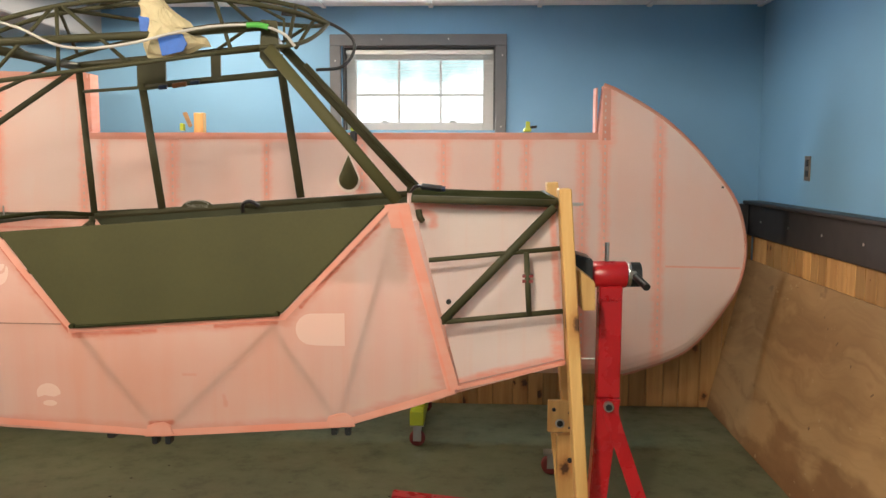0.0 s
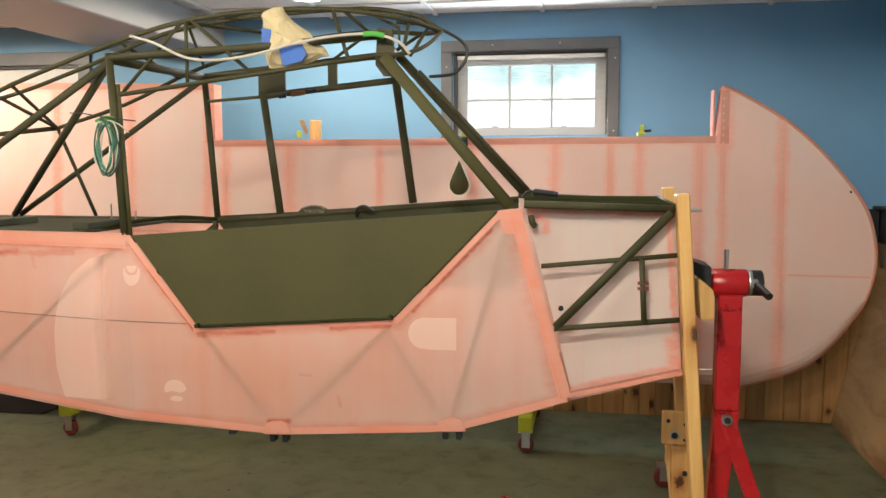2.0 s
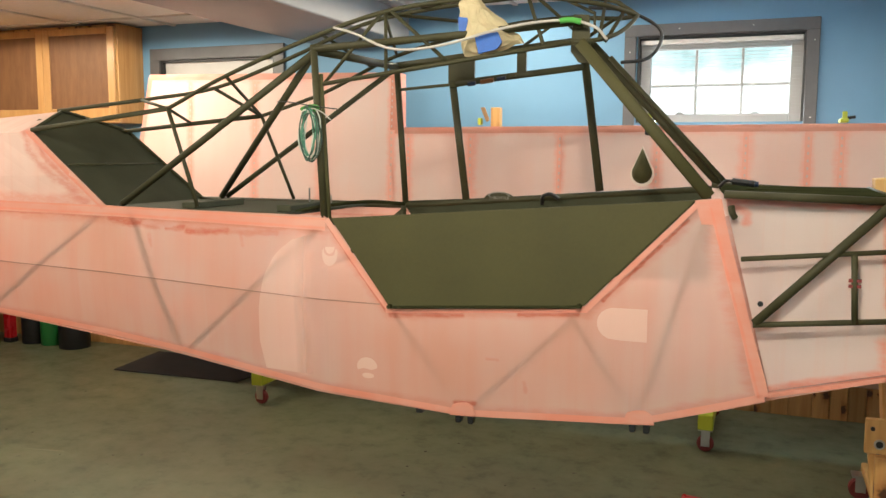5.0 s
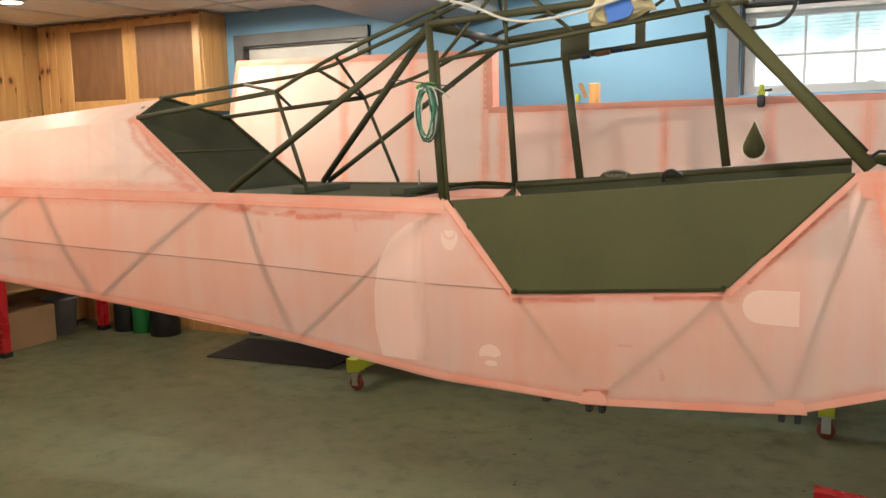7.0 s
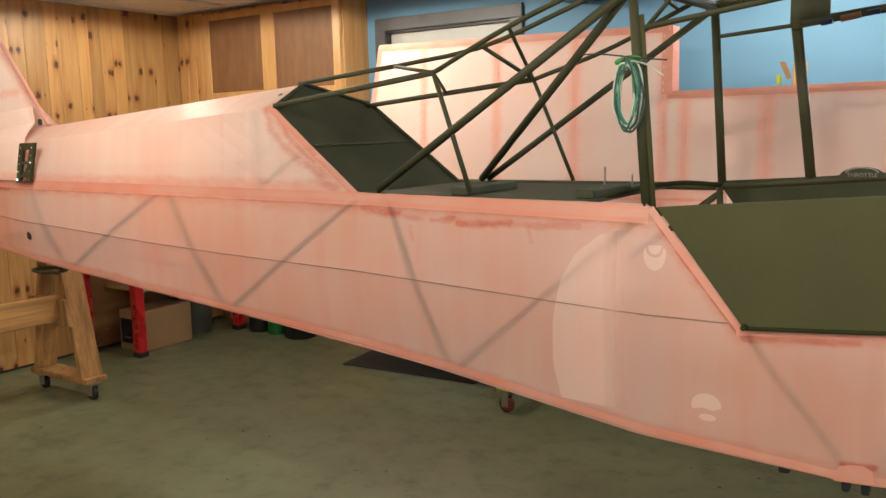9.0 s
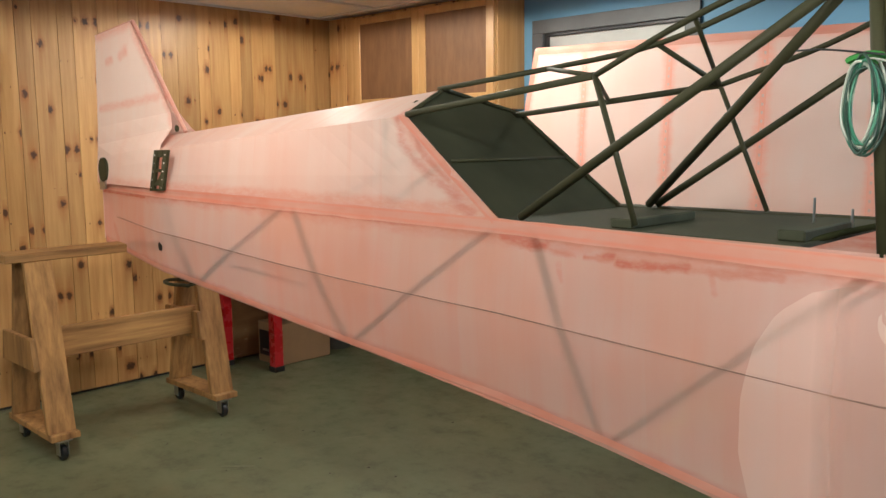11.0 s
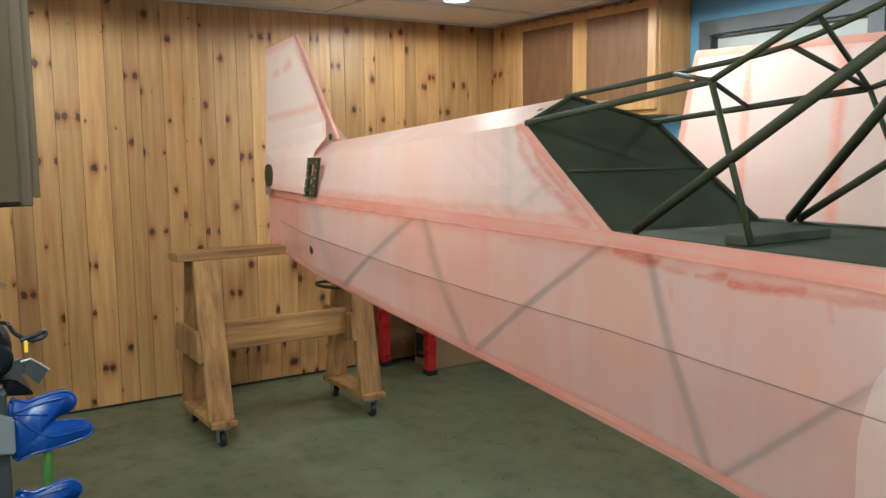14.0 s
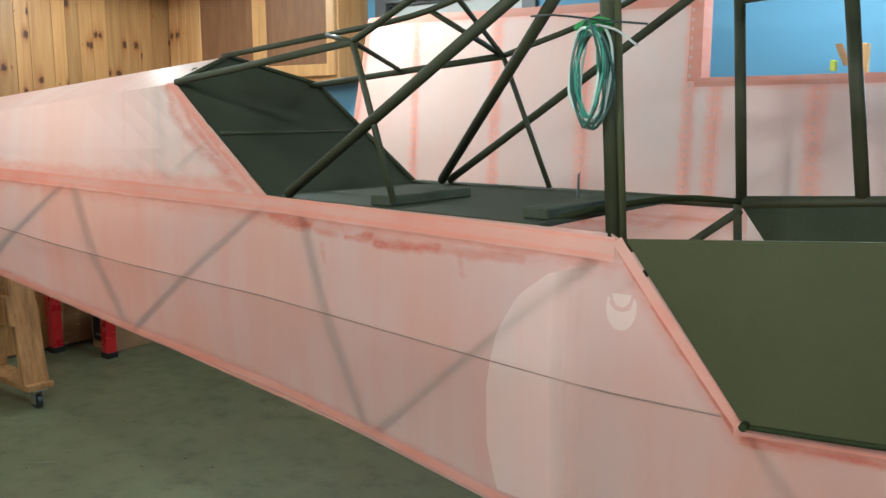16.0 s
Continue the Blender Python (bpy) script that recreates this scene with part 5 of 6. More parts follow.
part("bolt_nut", tb([(SX - 0.004, C - 0.076, 0.640), (SX - 0.004, C - 0.069, 0.640)], 0.011, 6), BLACK, st)
part("base_beam", bx(SX - 0.05, SX + 0.55, C - 0.04, C + 0.04, 0.055, 0.11, bevel=0.004), RED, st)
part("cross_beam", bx(SX - 0.045, SX + 0.035, C - 0.42, C - 0.041, 0.055, 0.11, bevel=0.004), RED, st)
part("cross_beam", bx(SX - 0.045, SX + 0.035, C + 0.041, C + 0.42, 0.055, 0.11, bevel=0.004), RED, st)
for s in (-1, 1):
    part("base_leg", prism([(SX - 0.046, C + s * 0.36), (SX - 0.046, C + s * 0.29), (-0.175, C + s * 0.465), (-0.175, C + s * 0.535)], "z", 0.056, 0.109, 0.004), RED, st)
    caster(st, -0.14, C + s * 0.49, 0.022, 0.054, BLACK)
caster(st, 1.05, C, 0.022, 0.054, BLACK)
nf = thing("nose_frame", "yellow pine lumber frame bolted to the firewall", "frame")
for xx, hw, yy, tt, tilt in ((0.4045, 0.0175, 2.80, 1.348, -4.2), (0.418, 0.020, 3.38, 1.352, -4.9)):
    part("upright", bx(-hw, hw, -0.045, 0.045, -1.03, 0, bevel=0.003, m=pose(xx, yy, tt, 0, tilt, 0)), PINE2, nf)
part("crosspiece", prism([(0.470, 0.984), (0.511, 0.984), (0.508, 1.068), (0.462, 1.104), (0.452, 1.104)], "y", 2.86, C + 0.30, 0.003), PINE2, nf)
part("gusset", bx(0.413, 0.498, 3.312, 3.334, 0.462, 0.577, bevel=0.003), PINE2, nf)
for gx, gz, gr in ((0.456, 0.495, 0.011), (0.434, 0.546, 0.007), (0.489, 0.535, 0.004), (0.489, 0.480, 0.004)):
    part("gusset_bolt", tb([(gx, 3.306, gz), (gx, 3.3125, gz)], gr, 10), BLACK, nf)
part("washer", tb([(0.456, 3.309, 0.495), (0.456, 3.3118, 0.495)], 0.017, 12), STEEL, nf)
part("lower_block", bx(-0.035, 0.035, 3.300, 3.334, -0.36, 0.0, bevel=0.003, m=pose(0.480, 0, 0.455, 0, -1.5, 0)), PINE2, nf)
part("block_bolt", tb([(0.492, 3.293, 0.365), (0.492, 3.302, 0.365)], 0.009, 10), BLACK, nf)
part("side_block", bx(-0.012, 0.012, 3.336, 3.37, -0.34, 0.0, bevel=0.003, m=pose(0.440, 0, 0.451, 0, -6.0, 0)), PINE2, nf)
part("foot_board", bx(0.505, 0.545, 3.38, 4.17, 0.105, 0.140, bevel=0.003), PINE2, nf)
caster(nf, 0.500, 4.12, 0.046, 0.105)
part("bolt", tb([(0.40, 2.80, 1.303), (0.450, 2.80, 1.303)], 0.0050, 8), STEEL, nf)
part("bolt_end", tb([(0.450, 2.80, 1.303), (0.461, 2.80, 1.303)], 0.0032, 8), STEEL, nf)
part("bolt", tb([(0.44, 2.80, 0.853), (0.502, 2.80, 0.853)], 0.0026, 8), STEEL, nf)

# ---- things along the walls ----
cab = thing("wall_cabinet", "pine wall cabinet with two brown panelled doors under the ceiling", "cabinet")
part("body", bx(-5.60, -4.055, 4.985, YB - 0.003, 1.62, CEIL - 0.003, bevel=0.003), PINE, cab)
for k in range(3):
    part("filler_board", bx(-5.598 + 0.091 * k, -5.509 + 0.091 * k, 4.964, 4.984, 1.62, CEIL - 0.004, bevel=0.002), PINE, cab, "knotty pine filler board")
for x0 in (-5.322, -4.692):
    x1, z0, z1, w = x0 + 0.628, 1.65, 2.262, 0.060
    dr = part("cabinet_door", bx(x0 + w, x1 - w, 4.966, 4.976, z0 + w + 0.008, z1 - w + 0.015), PANEL, cab, "brown plywood door panel")
    for a in ((x0, x0 + w, z0, z1), (x1 - w, x1, z0, z1), (x0 + w, x1 - w, z0, z0 + w + 0.008), (x0 + w, x1 - w, z1 - w + 0.015, z1)):
        part("door_frame", bx(a[0], a[1], 4.958, 4.980, a[2], a[3], bevel=0.003), OAK, dr, "light oak frame")
structure("wainscot_corner", bx(-5.60, -3.99, YB - 0.012, YB - 0.001, 0, 1.02), PINE, "low pine wainscot in the corner", "wainscot")

bench = thing("workbench", "workbench with red steel legs in the corner", "workbench")
for lx, ly in ((-5.16, 4.13), (-5.53, 4.00), (-5.18, 5.0), (-5.53, 5.0)):
    leg = part("leg", bx(lx - 0.032, lx + 0.032, ly - 0.032, ly + 0.032, 0.015, 0.80, bevel=0.004), RED, bench)
    part("foot", bx(lx - 0.036, lx + 0.036, ly - 0.036, ly + 0.036, 0, 0.035, bevel=0.003), BLACK, leg)
# the top is hidden from view and widened to throw more shade
part("top", bx(-5.585, -5.06, 3.93, 5.10, 0.80, 0.85, bevel=0.004), PLY, bench)
# added sheet that stands in for the dark shade under the bench
part("shade_panel", bx(-5.588, -5.572, 4.04, 4.96, 0.02, 0.795, bevel=0.002), PLY, bench, "plywood sheet added to darken the shaded wall under the bench")
part("shelf", bx(-5.56, -5.15, 4.17, 4.95, 0.42, 0.44, bevel=0.002), PLY, bench)
part("rail", bx(-5.17, -5.15, 4.165, 4.965, 0.70, 0.78), RED, bench)

carton = thing("cardboard_box", "brown cardboard box with a dark printed side under the workbench", "box")
part("carton", bx(-5.48, -5.24, 3.93 + 0.28, 4.62, 0, 0.27, bevel=0.004), CARD, carton)
part("print", bx(-5.455, -5.285, 4.203, 4.2075, 0.05, 0.215), BLACK, carton, "dark printed picture")
part("print_bar", bx(-5.42, -5.35, 4.2005, 4.2025, 0.08, 0.095), STEEL, carton)
bucket = thing("bucket", "grey plastic bucket under the workbench", "bucket")
part("bucket_body", lt([(0.10, 0), (0.125, 0.26), (0.13, 0.262), (0.13, 0.28), (0.12, 0.28), (0.115, 0.25)], (-5.40, 4.80, 0)), simple("grey_plastic", (0.22, 0.23, 0.24), 0.5), bucket, "", True)
for (cx, cy), r, h, m, lab in (((-5.00, 5.05), 0.085, 0.24, BLACK, "dark steel paint can on the floor"), ((-4.83, 5.05), 0.075, 0.24, simple("green_enamel", (0.02, 0.17, 0.04), 0.4), "green steel paint can on the floor"), ((-4.60, 5.04), 0.11, 0.20, BLACK, "wide black pail on the floor")):
    can = thing("paint_can", lab, "can", "paint cans")
    part("can_body", lt([(r * 0.96, 0), (r, 0.006), (r, h - 0.01), (r * 0.97, h)], (cx, cy, 0)), m, can, "", True)
    part("lid", lt([(r * 0.9, h), (r * 0.9, h + 0.006)], (cx, cy, 0)), STEEL, can)
mat_ = thing("floor_mat", "thin black rubber mat lying on the concrete floor", "mat")
part("mat_sheet", prism([(-3.86, 4.615), (-2.94, 4.66), (-2.90, 5.14), (-3.92, 5.13)], "z", 0.0005, 0.009, 0.002), RUBBER, mat_)

# leaning plywood and wall outlet at the east wall
ply = thing("plywood_sheet", "weathered plywood sheet leaning on the low wall", "plywood")
bm = bmesh.new()
box(bm, 0, 0.018, 2.6, 5.22, 0.0, 0.895, m=pose(1.492, 0.0, 0.0035, 0, 13.0, 0))
part("sheet", bm, PLY, ply)
out = thing("wall_outlet", "steel wall outlet plate with two dark sockets", "outlet")
part("plate", bx(X1 - 0.006, X1 - 0.0005, 4.49, 4.56, 1.335, 1.455, bevel=0.002), simple("outlet_plate", (0.20, 0.17, 0.14), 0.4, 0.6), out)
for oz in (1.37, 1.42):
    part("socket", bx(X1 - 0.009, X1 - 0.005, 4.507, 4.543, oz - 0.016, oz + 0.016, bevel=0.002), BLACK, out)
for k in range(7):
    sc = tagged(link_bm("rail_screw", lt([(0.007, 0), (0.006, 0.003)], (X1 - 0.0585, 5.0 - k * 0.41, 1.10), "x", 8), STEEL), "small bright screw in the dark rail", "screw", "rail screws")

# ---- sawhorse under the tail ----
sw = thing("sawhorse", "wooden sawhorse on casters carrying the airplane tail", "sawhorse")
part("top_board", bx(-4.93, -4.77, 2.45, 3.56, 0.905, 0.945, bevel=0.004), SAW_LONG, sw)


def slant(xt, xb, y0, y1, zt, zb, th):
    """A leg board that leans in x between two heights."""
    return prism([(xt - th / 2, zt), (xt + th / 2, zt), (xb + th / 2, zb), (xb - th / 2, zb)], "y", y0, y1, 0.003)


for y0 in (2.53, 3.36):
    part("leg", slant(-4.79, -4.64, y0, y0 + 0.125, 0.905, 0.13, 0.032), SAW, sw)
    part("leg", slant(-4.91, -5.07, y0, y0 + 0.125, 0.905, 0.13, 0.032), SAW, sw)
    part("foot_board", bx(-5.12, -4.59, y0, y0 + 0.13, 0.1, 0.13, bevel=0.003), SAW, sw)
    part("end_brace", prism([(-5.03, 0.565), (-4.69, 0.565), (-4.66, 0.42), (-5.06, 0.42)], "y", y0 - 0.028, y0 - 0.001, 0.003), SAW, sw)
    caster(sw, -4.63, y0 + 0.06, 0.036, 0.1, BLACK)
    caster(sw, -5.085, y0 + 0.06, 0.036, 0.1, BLACK)
part("stretcher", bx(-4.785, -4.75, 2.656, 3.359, 0.445, 0.59, bevel=0.003), SAW_LONG, sw)
part("hook_ring", tb(spline([(-4.32 + 0.10 * math.cos(a), 3.05 + 0.06 * math.sin(a), 0.80) for a in np.linspace(0, 6.2, 12)] + [(-4.22, 3.06, 0.87)], 3), 0.008, 8), OLIVE_DK, fus, "dark cable ring under the tail")

# ---- small things on the airplane ----
def crumple(bm, amp, scale, seed):
    for v in bm.verts:
        v.co += Vector([noise.noise(v.co * scale + Vector((seed + i * 17, 0, 0))) for i in range(3)]) * amp


bag = thing("paper_bag", "crumpled kraft paper wrapped round a fitting with blue tape", "paper wrap")
out_ = [(-0.826, 1.894), (-0.796, 1.906), (-0.766, 1.90), (-0.738, 1.866), (-0.703, 1.838), (-0.655, 1.797), (-0.618, 1.757), (-0.671, 1.738), (-0.705, 1.728), (-0.743, 1.718), (-0.780, 1.720), (-0.812, 1.72), (-0.818, 1.77), (-0.822, 1.826)]
cx_, cz_ = -0.757, 1.795
bm = bmesh.new()
n_ = len(out_)
mid = [bm.verts.new((x, 2.845, z)) for x, z in out_]
for sgn in (-1, 1):
    prev = mid
    for sc, d in ((0.85, 0.022), (0.6, 0.036), (0.3, 0.044)):
        ring = [bm.verts.new((cx_ + (x - cx_) * sc, 2.845 + sgn * d, cz_ + (z - cz_) * sc)) for x, z in out_]
        for k in range(n_):
            bm.faces.new((prev[k], prev[(k + 1) % n_], ring[(k + 1) % n_], ring[k]))
        prev = ring
    bm.faces.new(prev)
bmesh.ops.subdivide_edges(bm, edges=list(bm.edges), cuts=1, use_grid_fill=True)
crumple(bm, 0.014, 26.0, 4)
part("wrap", bm, KRAFT, bag)
part("blue_tape", prism([(-0.762, 1.776), (-0.690, 1.785), (-0.676, 1.755), (-0.690, 1.735), (-0.750, 1.722)], "y", 2.796, 2.802, 0.001), BLUE_TAPE, bag, "blue masking tape")
part("blue_tape", prism([(-0.822, 1.838), (-0.788, 1.832), (-0.797, 1.790), (-0.818, 1.795)], "y", 2.812, 2.818, 0.001), BLUE_TAPE, bag, "blue masking tape")

cable = thing("cable", "pale grey electric cable looped along the roof frame", "cable")
GREYC = simple("cable_grey", (0.42, 0.41, 0.38), 0.5)
part("cable_run", tb(spline([(-1.235, 2.79, 1.822), (-1.16, 2.79, 1.80), (-1.05, 2.78, 1.752), (-0.95, 2.78, 1.742), (-0.82, 2.775, 1.757), (-0.70, 2.775, 1.785), (-0.58, 2.78, 1.803), (-0.47, 2.79, 1.806), (-0.40, 2.80, 1.785), (-0.37, 2.82, 1.752)], 6), 0.0043, 8), GREYC, cable, "", True)
part("green_sleeve", tb(spline([(-0.50, 2.788, 1.806), (-0.47, 2.79, 1.8075), (-0.44, 2.794, 1.801)], 4), 0.0085, 8), simple("green_sleeve", (0.08, 0.35, 0.06), 0.5), cable)
WIRES = [simple("wire_pale", (0.52, 0.56, 0.49), 0.45), simple("wire_green", (0.06, 0.22, 0.14), 0.45), simple("wire_dark", (0.03, 0.07, 0.05), 0.45)]
coil = thing("wire_coil", "coil of green and white wire hung on the cabin post", "wire coil")
random.seed(5)
for k in range(9):
    rx, rz = 0.027 + random.uniform(-0.007, 0.006), 0.080 + random.uniform(-0.010, 0.008)
    ox, oz = random.uniform(-0.006, 0.006), random.uniform(-0.008, 0.008)
    pts = [(-1.311 + ox + rx * math.cos(a), 2.775 - 0.004 * k % 3 + 0.006 * math.sin(3 * a + k), 1.484 + oz + rz * math.sin(a)) for a in np.linspace(0, 2 * math.pi, 26)]
    part("wire_loop", tb(pts, 0.0026, 6), WIRES[k % 3], coil, "", True)
part("wire_knot", tb(spline([(-1.345, 2.772, 1.565), (-1.31, 2.765, 1.575), (-1.285, 2.775, 1.57), (-1.31, 2.78, 1.56)], 4, True), 0.006, 6), simple("knot_green", (0.06, 0.25, 0.05), 0.5), coil)
part("wire_end", tb(spline([(-1.31, 2.77, 1.57), (-1.26, 2.75, 1.555), (-1.215, 2.73, 1.528)], 4), 0.002, 6), GREYC, coil)
part("wire_end", tb(spline([(-1.44, 2.78, 1.592), (-1.38, 2.76, 1.588), (-1.28, 2.76, 1.572), (-1.22, 2.78, 1.565)], 4), 0.0018, 6), BLACK, coil)

tk = thing("turnbuckle", "dark copper turnbuckle with navy ends on a cable", "turnbuckle")
part("cable_end", tb([(-1.06, 3.385, 1.672), (-0.80, 3.385, 1.708)], 0.0025, 6), OLIVE_DK, tk)
NAVY = simple("navy_sleeve", (0.008, 0.022, 0.065), 0.4)
part("sleeve", tb([(-0.985, 3.38, 1.682), (-0.955, 3.38, 1.686)], 0.008, 8), NAVY, tk)
part("barrel", tb([(-0.935, 3.38, 1.689), (-0.885, 3.38, 1.696)], 0.009, 8), simple("copper", (0.22, 0.10, 0.05), 0.4, 0.7), tk)
part("sleeve", tb([(-0.870, 3.38, 1.698), (-0.838, 3.38, 1.702)], 0.008, 8), NAVY, tk)
v = thing("cable_plug", "small plugs with navy ends on the nose", "plug")
part("plug", tb([(-0.02, 3.05, 1.345), (0.045, 3.04, 1.338)], 0.010, 8), BLACK, v)
part("plug_end", tb([(0.03, 3.04, 1.340), (0.055, 3.04, 1.337)], 0.008, 8), NAVY, v)
part("plug_lead", tb(spline([(-0.06, 3.1, 1.325), (-0.04, 3.06, 1.345), (-0.02, 3.05, 1.345)], 4), 0.005, 6), BLACK, v)

# throttle quadrant on the far cabin wall
q = thing("throttle_quadrant", "olive throttle quadrant plate with worn pale lettering", "throttle")
part("plate", prism(oval(-0.87, 1.25, 0.06, 0.03, 16, 0, 180), "y", 3.418, 3.424), OLIVE_DK, q)
fc = bpy.data.curves.new("lettering", "FONT")
fc.body, fc.size, fc.align_x, fc.extrude = "THROTTLE", 0.016, "CENTER", 0.0004
fo = new("lettering", fc)
fo.data.materials.append(simple("worn_lettering", (0.20, 0.20, 0.17), 0.6))
fo.parent = q
fo.matrix_basis = pose(-0.87, 3.416, 1.252, 90, 0, 0)
part("arc_mark", tb([(-0.87 + 0.045 * math.cos(a), 3.416, 1.258 + 0.02 * math.sin(a)) for a in np.linspace(0.3, 2.8, 10)], 0.001, 4), GREYC, q)
part("lever", tb(spline([(-0.70, 3.41, 1.24), (-0.69, 3.38, 1.268), (-0.66, 3.37, 1.278), (-0.63, 3.38, 1.26)], 4), 0.007, 8), BLACK, q)

# ---- bench with tools beside the walker's way ----
tb_ = thing("tool_stand", "dark steel tool stand at the aisle", "tool stand")
part("top", bx(-3.02, -2.30, 0.55, 1.40, 0.69, 0.725, bevel=0.004), BLACK, tb_)
for lx, ly in ((-2.97, 0.60), (-2.35, 0.60), (-2.97, 1.36), (-2.35, 1.36)):
    part("leg", bx(lx - 0.025, lx + 0.025, ly - 0.025, ly + 0.025, 0, 0.69, bevel=0.003), BLACK, tb_)
DARKG = simple("charcoal_casting", (0.008, 0.009, 0.010), 0.5, vary=0.25, bump=0.3)
DARKG.node_tree.nodes["Principled BSDF"].inputs["Specular IOR Level"].default_value = 0.12
GREYM = simple("grey_bracket", (0.065, 0.073, 0.078), 0.4, 0.5)
GREYP = simple("grey_moulding", (0.16, 0.17, 0.175), 0.45)
CLEAR = glass_mat()
SMOKE = simple("scuffed_shield", (0.16, 0.165, 0.15), 0.35)
CHROME = simple("chrome", (0.55, 0.54, 0.52), 0.16, 1.0)
BLUEP = simple("blue_plastic", (0.007, 0.042, 0.23), 0.25, vary=0.08)


def swell(poly, x0, depth, steps=4, inset=0.22, back=0.05):
    """An outline in (y, z) that swells towards +x, like a casting with rounded shoulders."""
    cy, cz = sum(p[0] for p in poly) / len(poly), sum(p[1] for p in poly) / len(poly)
    bm = bmesh.new()
    rings = [[bm.verts.new((x0 - back, y, z)) for y, z in poly]]
    for k in range(steps + 1):
        a = math.pi / 2 * k / steps
        sc = 1 - inset * (1 - math.cos(a))
        rings.append([bm.verts.new((x0 + depth * math.sin(a), cy + (y - cy) * sc, cz + (z - cz) * sc)) for y, z in poly])
    n = len(poly)
    for a, b in zip(rings, rings[1:]):
        for i in range(n):
            bm.faces.new((a[i], a[(i + 1) % n], b[(i + 1) % n], b[i]))
    bm.faces.new(rings[0][::-1])
    bm.faces.new(rings[-1])
    return bm


def outline2(pts, n=4):
    return [(p.x, p.y) for p in spline([(y, z, 0) for y, z in pts], n, True)]


g = thing("bench_grinder", "charcoal bench grinder with a scuffed eye shield and steel tool rest", "grinder", "bench grinders")
part("wheel_guard", swell(outline2([(1.334, 1.050), (1.358, 1.080), (1.384, 1.098), (1.419, 1.114), (1.465, 1.120), (1.490, 1.108), (1.503, 1.080), (1.500, 1.045), (1.488, 1.015), (1.44, 0.985), (1.392, 0.985), (1.345, 1.005)]), -2.49, 0.05), DARKG, g, "", True)
part("guard_cover", lt([(0.034, 0.0), (0.033, 0.010), (0.026, 0.016), (0.010, 0.018)], (-2.448, 1.468, 1.052), "x", 26), DARKG, g, "", True)
part("motor", lt([(0.05, -0.26), (0.066, -0.25), (0.066, -0.10), (0.05, -0.09)], (-2.45, 1.42, 1.045), "x", 20), DARKG, g, "", True)
part("base", prism([(1.345, 1.008), (1.500, 1.008), (1.526, 0.985), (1.536, 0.970), (1.40, 0.985)], "x", -2.62, -2.46, 0.004), DARKG, g)
part("foot", bx(-2.60, -2.48, 1.36, 1.44, 0.726, 0.99, bevel=0.006), DARKG, g)
part("eye_shield", prism([(1.379, 1.135), (1.461, 1.158), (1.475, 1.144), (1.407, 1.118)], "x", -2.402, -2.399), SMOKE, g, "scuffed grey eye shield")
part("shield_bracket", prism([(1.452, 1.171), (1.471, 1.176), (1.483, 1.140), (1.469, 1.118), (1.459, 1.130)], "x", -2.412, -2.405, 0.0015), GREYM, g)
part("bracket_screw", tb([(-2.406, 1.468, 1.166), (-2.398, 1.468, 1.166)], 0.005, 10), STEEL, g)
part("tool_rest", prism([(1.522, 1.052), (1.557, 1.027), (1.538, 1.001), (1.514, 1.028)], "x", -2.424, -2.419, 0.001), GREYM, g, "steel tool rest plate")
part("rest_lip", tb([(-2.417, 1.510, 1.050), (-2.417, 1.527, 1.053), (-2.417, 1.558, 1.027)], 0.0022, 6), STEEL, g)
part("rest_arm", prism([(1.498, 1.050), (1.518, 1.054), (1.518, 1.030), (1.505, 1.012), (1.487, 1.020), (1.497, 1.034)], "x", -2.432, -2.425, 0.002), GREYM, g)
g2 = thing("bench_grinder", "charcoal bench grinder with a clear eye shield, half hidden", "grinder", "bench grinders")
part("wheel_guard", swell(outline2([(1.287, 1.050), (1.310, 1.080), (1.354, 1.096), (1.377, 1.110), (1.417, 1.120), (1.452, 1.110), (1.465, 1.085), (1.45, 1.045), (1.39, 1.015), (1.337, 0.99), (1.284, 0.998)]), -2.78, 0.05), DARKG, g2, "", True)
part("motor", lt([(0.05, -0.20), (0.066, -0.19), (0.066, -0.06), (0.05, -0.05)], (-2.78, 1.37, 1.04), "x", 20), DARKG, g2, "", True)
part("foot", bx(-2.92, -2.80, 1.33, 1.41, 0.726, 1.0, bevel=0.006), DARKG, g2)
part("eye_shield", prism([(1.438, 1.196), (1.523, 1.158), (1.516, 1.149), (1.440, 1.180)], "x", -2.702, -2.699), CLEAR, g2, "clear plastic eye shield")
part("shield_rim", tb([(-2.698, 1.438, 1.196), (-2.698, 1.523, 1.157)], 0.0016, 6), GREYP, g2)
part("shield_bracket", prism([(1.423, 1.152), (1.451, 1.162), (1.466, 1.112), (1.442, 1.094), (1.43, 1.12)], "x", -2.712, -2.705, 0.0015), GREYM, g2)
part("shield_knob", lt([(0.009, -0.006), (0.010, 0.0), (0.009, 0.006)], (-2.70, 1.431, 1.175), "x", 12), BLACK, g2)
part("shield_stay", tb([(-2.69, 1.455, 1.130), (-2.60, 1.475, 1.123)], 0.003, 6), BLACK, g2)
lp = thing("cord_loop", "black power cord loop with a yellow tag", "cord")
part("cord", tb(spline([(-2.45, 1.470, 1.122), (-2.42, 1.492, 1.124), (-2.42, 1.503, 1.105), (-2.42, 1.526, 1.089), (-2.42, 1.547, 1.089), (-2.42, 1.556, 1.096), (-2.42, 1.553, 1.102), (-2.415, 1.537, 1.097), (-2.412, 1.511, 1.091)], 5), 0.0042, 8), BLACK, lp, "", True)
